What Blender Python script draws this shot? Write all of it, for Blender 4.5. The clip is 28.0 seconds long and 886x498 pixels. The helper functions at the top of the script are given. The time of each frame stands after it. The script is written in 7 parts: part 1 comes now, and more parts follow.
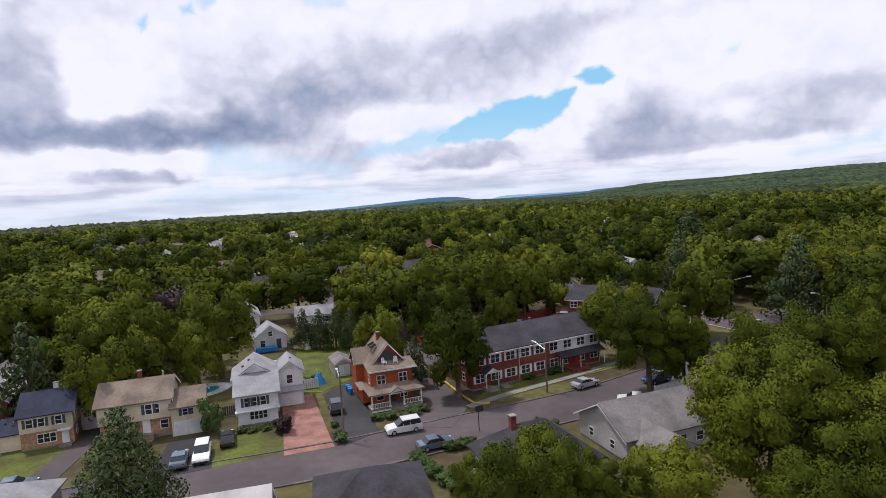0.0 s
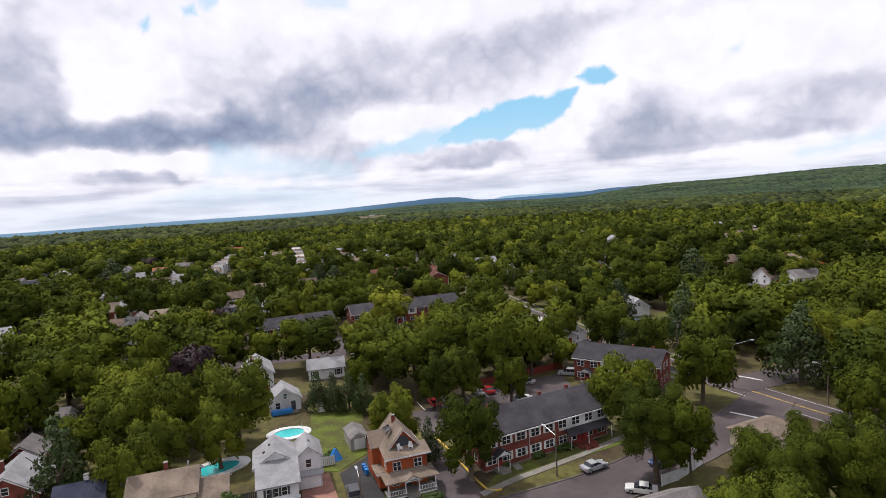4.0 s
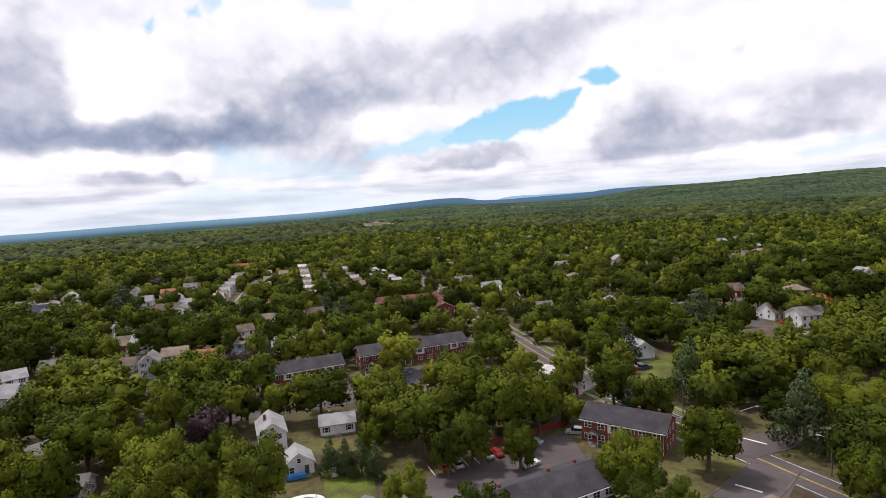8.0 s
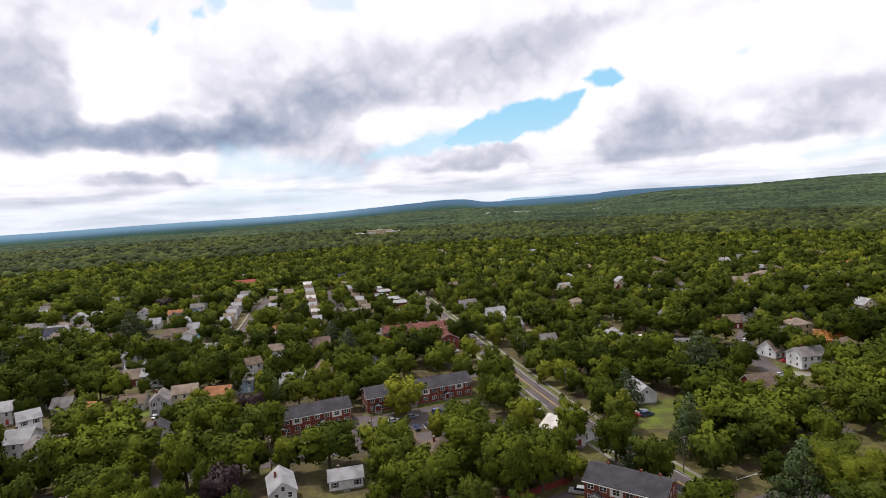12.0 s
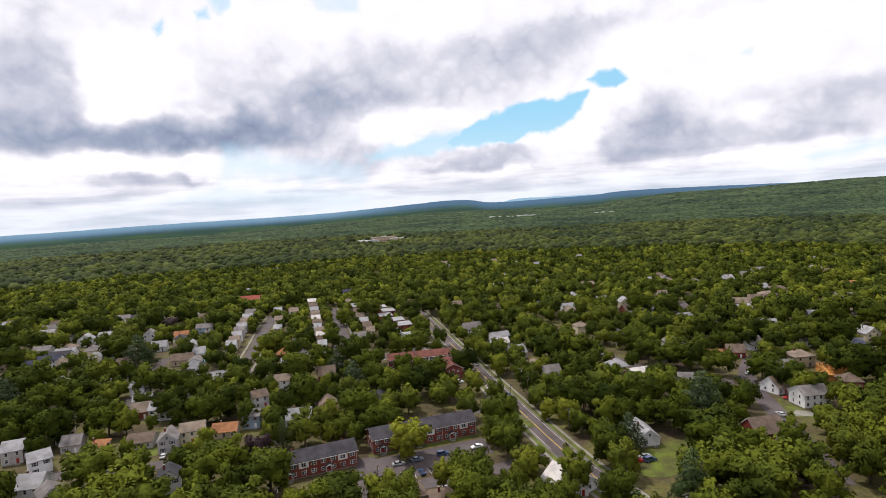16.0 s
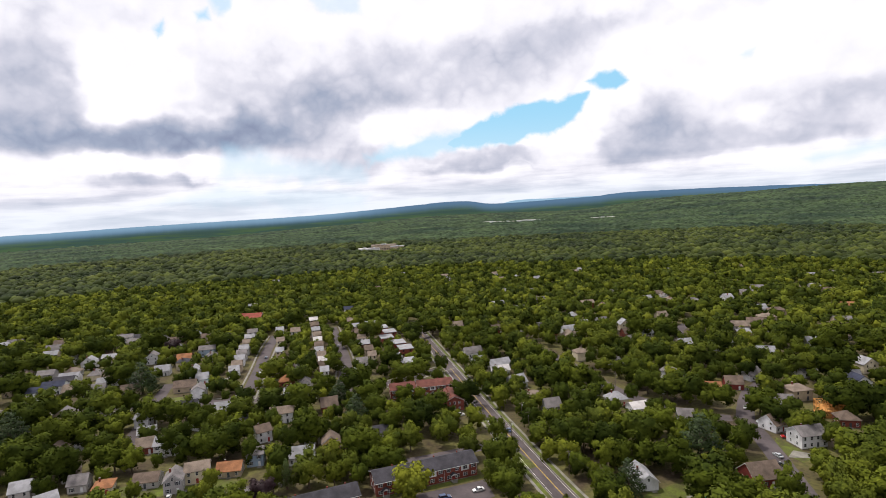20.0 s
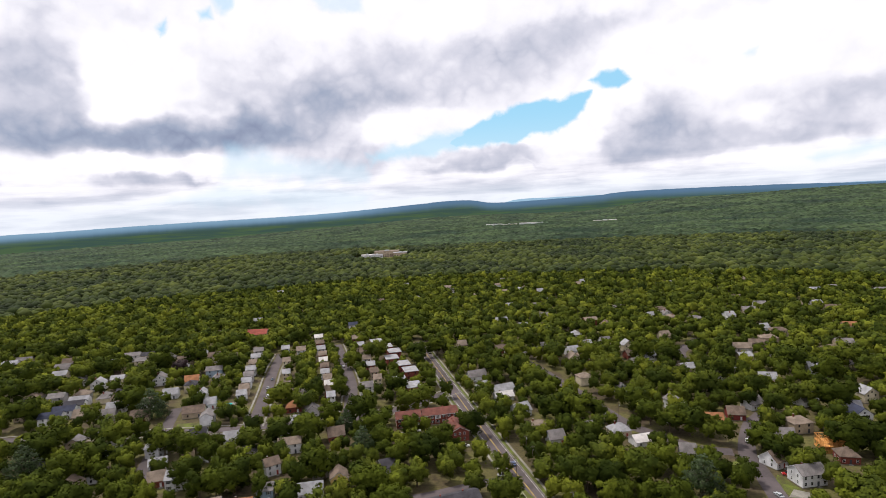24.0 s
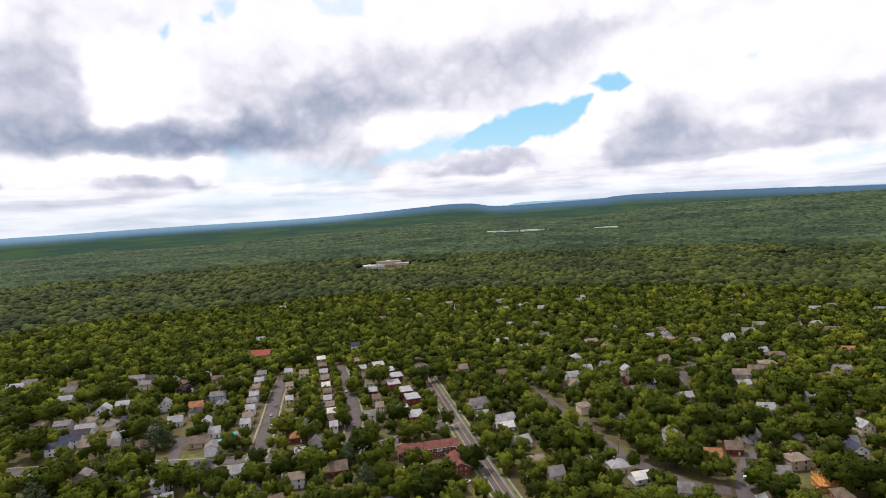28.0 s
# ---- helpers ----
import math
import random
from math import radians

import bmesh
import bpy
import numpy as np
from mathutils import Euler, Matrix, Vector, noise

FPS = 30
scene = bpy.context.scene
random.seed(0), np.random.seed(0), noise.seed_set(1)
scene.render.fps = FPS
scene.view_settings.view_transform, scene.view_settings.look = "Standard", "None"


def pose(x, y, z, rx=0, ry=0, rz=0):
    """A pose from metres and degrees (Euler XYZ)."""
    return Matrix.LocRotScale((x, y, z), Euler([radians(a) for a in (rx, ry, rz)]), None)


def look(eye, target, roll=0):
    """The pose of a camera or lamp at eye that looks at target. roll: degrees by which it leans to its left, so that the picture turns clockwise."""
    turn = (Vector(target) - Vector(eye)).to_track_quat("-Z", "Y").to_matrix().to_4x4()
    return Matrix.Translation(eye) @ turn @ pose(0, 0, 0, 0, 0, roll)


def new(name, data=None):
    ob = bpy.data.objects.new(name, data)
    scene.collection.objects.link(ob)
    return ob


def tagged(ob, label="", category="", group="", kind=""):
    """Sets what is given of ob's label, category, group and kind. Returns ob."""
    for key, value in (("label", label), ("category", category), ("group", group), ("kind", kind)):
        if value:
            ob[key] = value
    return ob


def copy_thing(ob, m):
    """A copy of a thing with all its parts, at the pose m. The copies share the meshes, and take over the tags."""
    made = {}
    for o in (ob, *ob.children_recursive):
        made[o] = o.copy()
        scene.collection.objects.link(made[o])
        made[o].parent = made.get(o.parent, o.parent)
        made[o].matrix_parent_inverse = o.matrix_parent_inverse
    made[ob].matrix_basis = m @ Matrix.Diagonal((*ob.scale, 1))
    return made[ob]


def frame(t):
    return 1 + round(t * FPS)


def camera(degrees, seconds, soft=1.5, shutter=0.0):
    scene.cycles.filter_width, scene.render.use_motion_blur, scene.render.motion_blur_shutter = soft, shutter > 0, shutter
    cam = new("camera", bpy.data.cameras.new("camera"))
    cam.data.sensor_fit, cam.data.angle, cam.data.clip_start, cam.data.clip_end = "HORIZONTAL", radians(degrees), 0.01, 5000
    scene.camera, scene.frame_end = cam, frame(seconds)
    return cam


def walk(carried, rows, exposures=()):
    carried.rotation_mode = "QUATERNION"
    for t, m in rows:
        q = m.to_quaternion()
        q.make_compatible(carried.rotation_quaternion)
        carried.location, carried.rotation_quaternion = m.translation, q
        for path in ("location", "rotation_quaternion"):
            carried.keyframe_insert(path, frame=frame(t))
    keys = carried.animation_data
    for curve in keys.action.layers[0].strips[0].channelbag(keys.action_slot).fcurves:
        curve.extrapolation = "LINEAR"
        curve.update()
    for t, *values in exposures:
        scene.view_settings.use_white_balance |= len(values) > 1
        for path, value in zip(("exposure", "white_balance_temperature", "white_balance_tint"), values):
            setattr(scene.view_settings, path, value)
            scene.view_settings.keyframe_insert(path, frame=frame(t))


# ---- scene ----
# The camera rises almost straight up over the houses: seconds, x, y, z, yaw, pitch, lean to the right.
cam = camera(76.19, 28.0, soft=0.6)
RISE = [
    (0, 0.00, 0.00, 29.96, -0.000, -5.016, 3.092),
    (1, -0.30, -0.48, 33.49, 0.041, -5.017, 3.076),
    (2, -0.55, -0.86, 36.87, 0.058, -5.016, 3.087),
    (3, -0.78, -1.30, 40.36, 0.126, -4.985, 3.133),
    (3.5, -0.85, -1.61, 42.26, 0.171, -4.980, 3.161),
    (5.5, -1.33, -2.38, 49.79, 0.302, -4.953, 3.299),
    (6, -1.33, -2.46, 51.69, 0.322, -4.947, 3.306),
    (7, -1.58, -2.89, 55.59, 0.475, -4.883, 3.285),
    (8, -1.68, -3.27, 59.30, 0.530, -4.879, 3.250),
    (9, -1.76, -3.65, 63.06, 0.597, -4.883, 3.226),
    (10, -2.05, -4.42, 67.10, 0.638, -4.851, 3.161),
    (11, -2.07, -5.08, 71.29, 0.696, -4.816, 3.117),
    (11.5, -1.92, -5.39, 73.34, 0.763, -4.768, 3.080),
    (13.5, -1.51, -5.91, 81.01, 1.014, -4.680, 2.954),
    (14, -1.42, -5.97, 83.14, 1.065, -4.671, 2.957),
    (15, -1.40, -6.16, 87.07, 1.138, -4.668, 2.995),
    (16, -1.50, -6.47, 91.02, 1.162, -4.651, 3.009),
    (17, -1.47, -6.77, 94.99, 1.164, -4.682, 2.960),
    (18, -1.42, -7.23, 99.41, 1.160, -4.611, 2.925),
    (19, -1.44, -7.71, 103.63, 1.162, -4.535, 2.898),
    (20, -1.43, -8.15, 107.98, 1.159, -4.528, 2.900),
    (21, -1.65, -8.49, 112.37, 1.184, -4.528, 2.946),
    (21.5, -1.71, -8.83, 114.50, 1.216, -4.553, 2.953),
    (23.5, -2.17, -10.59, 123.86, 1.373, -4.625, 2.886),
    (24, -2.21, -10.92, 126.25, 1.389, -4.610, 2.890),
    (25, -1.81, -11.31, 131.02, 1.426, -4.533, 2.880),
    (26, -1.49, -12.01, 135.81, 1.445, -4.462, 2.889),
    (27, -1.49, -12.93, 140.45, 1.481, -4.355, 2.875),
    (28, -1.41, -14.07, 145.10, 1.510, -4.282, 2.869),
]
walk(cam, [(t, pose(x, y, z, 90 + pitch, 0, yaw) @ pose(0, 0, 0, 0, 0, -lean)) for t, x, y, z, yaw, pitch, lean in RISE],
     [(0.0, -0.15, 6050, 13), (3.0, -0.08, 6250, 12), (6.0, -0.02, 6380, 11), (14.0, 0.02, 6450, 10), (28.0, 0.02, 6450, 10)])

# ---- world: broken cloud over a blue sky, far hills along the horizon ----
world = bpy.data.worlds.new("sky")
scene.world = world
world.use_nodes = True
wt = world.node_tree
wt.nodes.clear()


def wn(kind, **props):
    n = wt.nodes.new(kind)
    for k, v in props.items():
        if k == "operation":
            n.operation = v
        elif k == "blend":
            n.blend_type = v
    return n


def wm(op, a, b=None, c=None):
    """A math node of the sky; a, b, c are numbers or sockets."""
    n = wn("ShaderNodeMath", operation=op)
    for i, v in enumerate((a, b, c)):
        if v is None:
            continue
        if isinstance(v, (int, float)):
            n.inputs[i].default_value = v
        else:
            wt.links.new(v, n.inputs[i])
    return n.outputs[0]


def wmix(f, a, b):
    n = wt.nodes.new("ShaderNodeMix")
    n.data_type = "RGBA"
    for sock, v in ((n.inputs[0], f), (n.inputs[6], a), (n.inputs[7], b)):
        if isinstance(v, tuple):
            sock.default_value = (*v, 1)
        elif isinstance(v, (int, float)):
            sock.default_value = v
        else:
            wt.links.new(v, sock)
    return n.outputs[2]


def smooth(v, lo, hi):
    n = wt.nodes.new("ShaderNodeMapRange")
    n.interpolation_type = "SMOOTHSTEP"
    wt.links.new(v, n.inputs[0])
    n.inputs[1].default_value, n.inputs[2].default_value = lo, hi
    return n.outputs[0]


coord = wt.nodes.new("ShaderNodeTexCoord")
sep = wt.nodes.new("ShaderNodeSeparateXYZ")
wt.links.new(coord.outputs["Generated"], sep.inputs[0])
DX, DY, DZ = sep.outputs
AZ = wm("MULTIPLY", wm("ARCTAN2", DX, DY), 57.2958)
EL = wm("MULTIPLY", wm("ARCSINE", DZ), 57.2958)


def wnoise(sx, sy, scale, detail, rough, off=0.0, warp=0.0):
    comb = wt.nodes.new("ShaderNodeCombineXYZ")
    wt.links.new(wm("MULTIPLY", AZ, sx), comb.inputs[0])
    wt.links.new(wm("MULTIPLY", EL, sy), comb.inputs[1])
    comb.inputs[2].default_value = off
    n = wt.nodes.new("ShaderNodeTexNoise")
    n.inputs["Scale"].default_value = scale
    n.inputs["Detail"].default_value = detail
    n.inputs["Roughness"].default_value = rough
    n.inputs["Distortion"].default_value = warp
    wt.links.new(comb.outputs[0], n.inputs["Vector"])
    return n.outputs[0]


billow = wnoise(1.0, 1.15, 0.17, 7, 0.5, 3.1, 0.15)
fine = wnoise(1.0, 1.1, 0.5, 6, 0.5, 7.7, 0.1)
streak = wnoise(0.26, 2.2, 0.34, 8, 0.55, 1.3, 0.2)
lump = wm("ADD", wm("MULTIPLY", wm("SUBTRACT", billow, 0.5), 3.4), wm("MULTIPLY", wm("SUBTRACT", fine, 0.5), 2.2))
# rounded heads with creases between them
puff = wm("ADD", wm("ABSOLUTE", wm("MULTIPLY", wm("SUBTRACT", wnoise(1.0, 1.15, 0.24, 2.5, 0.4, 21.0, 0.2), 0.5), 2.4)),
          wm("ABSOLUTE", wm("MULTIPLY", wm("SUBTRACT", wnoise(1.0, 1.1, 0.7, 3, 0.45, 27.0, 0.2), 0.5), 0.9)))
WAZ = wm("ADD", AZ, wm("MULTIPLY", wm("SUBTRACT", wnoise(1.0, 1.2, 0.2, 4, 0.45, 11.0), 0.5), 12.0))
WEL = wm("ADD", EL, wm("MULTIPLY", wm("SUBTRACT", wnoise(1.0, 1.2, 0.22, 4, 0.48, 15.0), 0.5), 6.0))

BEL = wm("ADD", wm("MULTIPLY", EL, 0.62), wm("MULTIPLY", WEL, 0.38))


def mass(az, el, raz, up, down, w):
    """A cloud's grey body, soft above and firmer along its base."""
    da = wm("DIVIDE", wm("SUBTRACT", WAZ, az), raz)
    de = wm("SUBTRACT", WEL, el)
    base = wm("SUBTRACT", BEL, el)
    dv = wm("ADD", wm("DIVIDE", wm("MAXIMUM", de, 0.0), up), wm("DIVIDE", wm("MINIMUM", base, 0.0), down))
    q = wm("ADD", wm("MULTIPLY", da, da), wm("MULTIPLY", dv, dv))
    return wm("MULTIPLY", wm("EXPONENT", wm("MULTIPLY", wm("POWER", q, 1.5), -0.8)), w)


def total(vs):
    out = vs[0]
    for v in vs[1:]:
        out = wm("ADD", out, v)
    return out


def opening(corners, soft=0.3, ragged=0.75, strength=1.0):
    """1 inside a gap between the clouds with straight-edged outline, worn ragged by the cloud's own texture."""
    inner = None
    for (x0, y0), (x1, y1) in zip(corners, corners[1:] + corners[:1]):
        ln = math.hypot(x1 - x0, y1 - y0)
        nx, ny = -(y1 - y0) / ln, (x1 - x0) / ln
        d = wm("ADD", wm("MULTIPLY", AZ, nx), wm("MULTIPLY_ADD", EL, ny, -(nx * x0 + ny * y0)))
        inner = d if inner is None else wm("MINIMUM", inner, d)
    return wm("MULTIPLY", smooth(wm("ADD", inner, wm("MULTIPLY", lump, ragged)), -soft, soft), strength)


def most(vs):
    out = vs[0]
    for v in vs[1:]:
        out = wm("MAXIMUM", out, v)
    return out


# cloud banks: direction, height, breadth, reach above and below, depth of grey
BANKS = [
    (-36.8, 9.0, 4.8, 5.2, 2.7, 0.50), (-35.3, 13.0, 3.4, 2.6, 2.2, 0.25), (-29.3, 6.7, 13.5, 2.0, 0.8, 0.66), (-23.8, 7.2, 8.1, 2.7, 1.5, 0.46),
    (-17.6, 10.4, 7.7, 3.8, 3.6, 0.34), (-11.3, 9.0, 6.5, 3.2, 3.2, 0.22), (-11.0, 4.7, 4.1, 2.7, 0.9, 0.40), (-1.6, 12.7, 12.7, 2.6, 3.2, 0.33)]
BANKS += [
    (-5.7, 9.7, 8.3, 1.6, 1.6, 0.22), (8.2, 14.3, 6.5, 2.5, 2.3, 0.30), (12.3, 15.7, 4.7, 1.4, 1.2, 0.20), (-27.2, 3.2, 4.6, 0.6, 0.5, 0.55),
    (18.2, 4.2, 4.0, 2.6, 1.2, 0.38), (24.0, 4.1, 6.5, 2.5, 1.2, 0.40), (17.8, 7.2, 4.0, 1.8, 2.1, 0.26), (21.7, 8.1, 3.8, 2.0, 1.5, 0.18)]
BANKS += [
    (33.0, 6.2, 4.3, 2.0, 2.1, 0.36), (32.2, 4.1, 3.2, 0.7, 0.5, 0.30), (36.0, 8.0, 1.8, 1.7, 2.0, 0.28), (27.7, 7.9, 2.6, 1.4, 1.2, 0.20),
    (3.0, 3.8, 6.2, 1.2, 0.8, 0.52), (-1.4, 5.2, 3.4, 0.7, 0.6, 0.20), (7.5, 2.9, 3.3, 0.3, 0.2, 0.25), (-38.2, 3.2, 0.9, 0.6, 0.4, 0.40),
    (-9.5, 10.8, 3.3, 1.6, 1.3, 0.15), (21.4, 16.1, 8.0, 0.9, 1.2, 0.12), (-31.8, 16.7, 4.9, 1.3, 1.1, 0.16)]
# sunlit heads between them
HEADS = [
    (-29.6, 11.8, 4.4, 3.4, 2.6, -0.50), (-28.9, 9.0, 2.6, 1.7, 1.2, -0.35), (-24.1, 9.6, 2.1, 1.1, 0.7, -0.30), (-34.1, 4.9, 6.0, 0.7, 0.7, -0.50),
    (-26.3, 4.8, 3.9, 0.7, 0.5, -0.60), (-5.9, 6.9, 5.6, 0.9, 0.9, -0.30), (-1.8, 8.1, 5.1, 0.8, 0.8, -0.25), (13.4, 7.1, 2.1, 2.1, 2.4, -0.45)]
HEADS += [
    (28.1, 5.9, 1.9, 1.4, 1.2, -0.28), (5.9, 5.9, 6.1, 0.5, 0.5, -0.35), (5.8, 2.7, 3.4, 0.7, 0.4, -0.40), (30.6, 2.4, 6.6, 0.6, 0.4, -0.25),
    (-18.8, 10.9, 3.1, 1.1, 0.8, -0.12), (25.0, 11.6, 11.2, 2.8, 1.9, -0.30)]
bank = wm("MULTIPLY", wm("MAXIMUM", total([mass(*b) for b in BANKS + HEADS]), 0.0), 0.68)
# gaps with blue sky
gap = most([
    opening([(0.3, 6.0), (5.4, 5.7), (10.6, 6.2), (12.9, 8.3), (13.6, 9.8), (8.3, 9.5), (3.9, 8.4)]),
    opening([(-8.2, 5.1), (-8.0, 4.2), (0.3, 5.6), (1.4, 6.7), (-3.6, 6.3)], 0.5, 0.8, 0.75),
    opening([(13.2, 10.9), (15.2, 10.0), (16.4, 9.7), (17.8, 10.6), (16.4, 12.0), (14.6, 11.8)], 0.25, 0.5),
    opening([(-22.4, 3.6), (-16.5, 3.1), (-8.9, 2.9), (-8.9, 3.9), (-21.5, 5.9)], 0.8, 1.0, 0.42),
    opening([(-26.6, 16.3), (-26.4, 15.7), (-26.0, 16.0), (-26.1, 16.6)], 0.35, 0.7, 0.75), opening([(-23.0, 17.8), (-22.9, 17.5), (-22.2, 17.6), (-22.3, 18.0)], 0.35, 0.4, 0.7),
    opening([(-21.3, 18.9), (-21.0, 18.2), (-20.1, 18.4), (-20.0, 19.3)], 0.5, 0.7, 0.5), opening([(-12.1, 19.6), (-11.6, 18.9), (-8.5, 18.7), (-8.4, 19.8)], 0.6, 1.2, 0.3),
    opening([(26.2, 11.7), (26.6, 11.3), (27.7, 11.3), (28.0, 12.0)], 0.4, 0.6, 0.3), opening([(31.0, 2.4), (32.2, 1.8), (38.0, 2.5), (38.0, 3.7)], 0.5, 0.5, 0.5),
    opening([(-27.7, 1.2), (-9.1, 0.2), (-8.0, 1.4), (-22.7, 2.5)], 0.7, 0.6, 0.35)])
skyt = wt.nodes.new("ShaderNodeTexSky")
skyt.sky_type = "NISHITA"
skyt.sun_disc = False
skyt.sun_elevation, skyt.sun_rotation = radians(63), radians(-56)
blue = wt.nodes.new("ShaderNodeVectorMath")
blue.operation = "SCALE"
wt.links.new(skyt.outputs[0], blue.inputs[0])
blue.inputs["Scale"].default_value = 0.15
bluesky = wmix(0.85, blue.outputs[0], (0.34, 0.70, 0.95))
# paler towards the horizon
bluesky = wmix(wm("MULTIPLY", smooth(EL, 9.5, 2.5), 0.55), bluesky, (0.74, 0.90, 1.0))
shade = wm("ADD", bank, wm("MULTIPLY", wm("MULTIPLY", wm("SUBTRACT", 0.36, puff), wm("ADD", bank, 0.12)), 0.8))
shade = wm("ADD", shade, wm("MULTIPLY", wm("ADD", lump, 0.05), 0.07))
low = smooth(EL, 5.0, 1.2)
shade = wm("ADD", shade, wm("MULTIPLY", wm("MULTIPLY", wm("SUBTRACT", streak, 0.45), 1.9), low))
ramp = wt.nodes.new("ShaderNodeValToRGB")
wt.links.new(shade, ramp.inputs[0])
els = ramp.color_ramp.elements
els[0].position, els[0].color = 0.0, (1.04, 1.02, 1.06, 1)
els[1].position, els[1].color = 1.0, (0.27, 0.31, 0.44, 1)
for pos, col in ((0.12, (0.93, 0.91, 0.98)), (0.28, (0.73, 0.725, 0.82)), (0.5, (0.53, 0.55, 0.66)), (0.75, (0.36, 0.41, 0.54))):
    e = els.new(pos)
    e.color = (*col, 1)
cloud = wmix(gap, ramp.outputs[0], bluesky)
haze = smooth(EL, 3.0, 0.0)
cloud = wmix(wm("MULTIPLY", haze, 0.5), cloud, (0.76, 0.85, 0.95))
# the farthest ridge, its distance haze painted as a pale blue
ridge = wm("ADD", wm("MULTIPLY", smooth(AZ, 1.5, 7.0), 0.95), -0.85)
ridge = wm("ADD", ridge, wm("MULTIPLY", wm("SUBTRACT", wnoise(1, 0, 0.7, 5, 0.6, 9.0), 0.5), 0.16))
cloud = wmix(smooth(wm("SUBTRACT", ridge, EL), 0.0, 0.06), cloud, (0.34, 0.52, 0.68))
# far hills: the height of the skyline by compass direction
az01 = wm("DIVIDE", wm("ADD", AZ, 60.0), 120.0)
prof = wt.nodes.new("ShaderNodeFloatCurve")
wt.links.new(az01, prof.inputs["Value"])
SKYLINE = ((-60, -0.8), (-38, -0.76), (-28, -0.60), (-16, -0.48), (-8, -0.18), (-3, 0.10), (0.7, 0.24), (4.5, -0.18), (9, -0.10), (14, 0.05), (18, 0.3), (29, 0.22), (37, 0.03), (60, 0.0))
pts = prof.mapping.curves[0].points
while len(pts) < len(SKYLINE):
    pts.new(0.5, 0.5)
for p, (a, h) in zip(pts, SKYLINE):
    p.location = ((a + 60) / 120, (h + 1) / 2)
prof.mapping.update()
crest = wm("SUBTRACT", wm("MULTIPLY", prof.outputs[0], 2.0), 1.0)
crest = wm("ADD", crest, wm("MULTIPLY", wm("SUBTRACT", wnoise(1, 0, 1.6, 6, 0.6, 2.0), 0.5), 0.10))
under = wm("SUBTRACT", crest, EL)
land = smooth(under, 0.0, 0.05)
patch = wnoise(0.22, 3.0, 1.0, 6, 0.6, 5.0)
# haze painted into the hill colours, bluer and paler towards the crest
hazy_hill = wmix(smooth(patch, 0.42, 0.62), (0.048, 0.088, 0.072), (0.070, 0.118, 0.060))
hazy_hill = wmix(smooth(under, 1.0, 0.15), hazy_hill, (0.105, 0.19, 0.30))
hazy_hill = wmix(wm("MULTIPLY", smooth(under, 0.75, 0.05), smooth(AZ, -3.0, -14.0)), hazy_hill, (0.22, 0.36, 0.50))
full = wmix(land, cloud, hazy_hill)
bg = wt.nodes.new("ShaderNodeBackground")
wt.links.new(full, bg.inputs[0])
bg.inputs[1].default_value = 1.0
wo = wt.nodes.new("ShaderNodeOutputWorld")
wt.links.new(bg.outputs[0], wo.inputs[0])
world.cycles.sampling_method = "MANUAL"
world.cycles.sample_map_resolution = 512

sun_data = bpy.data.lights.new("sun", "SUN")
sun_data.energy, sun_data.angle, sun_data.color = 3.7, radians(4), (1.0, 0.94, 0.84)
sun = new("sun", sun_data)
sun.matrix_world = look((-90, 60, 220), (0, 0, 0))
scene.view_settings.exposure = 0.0

# ---- materials ----
MATS = {}


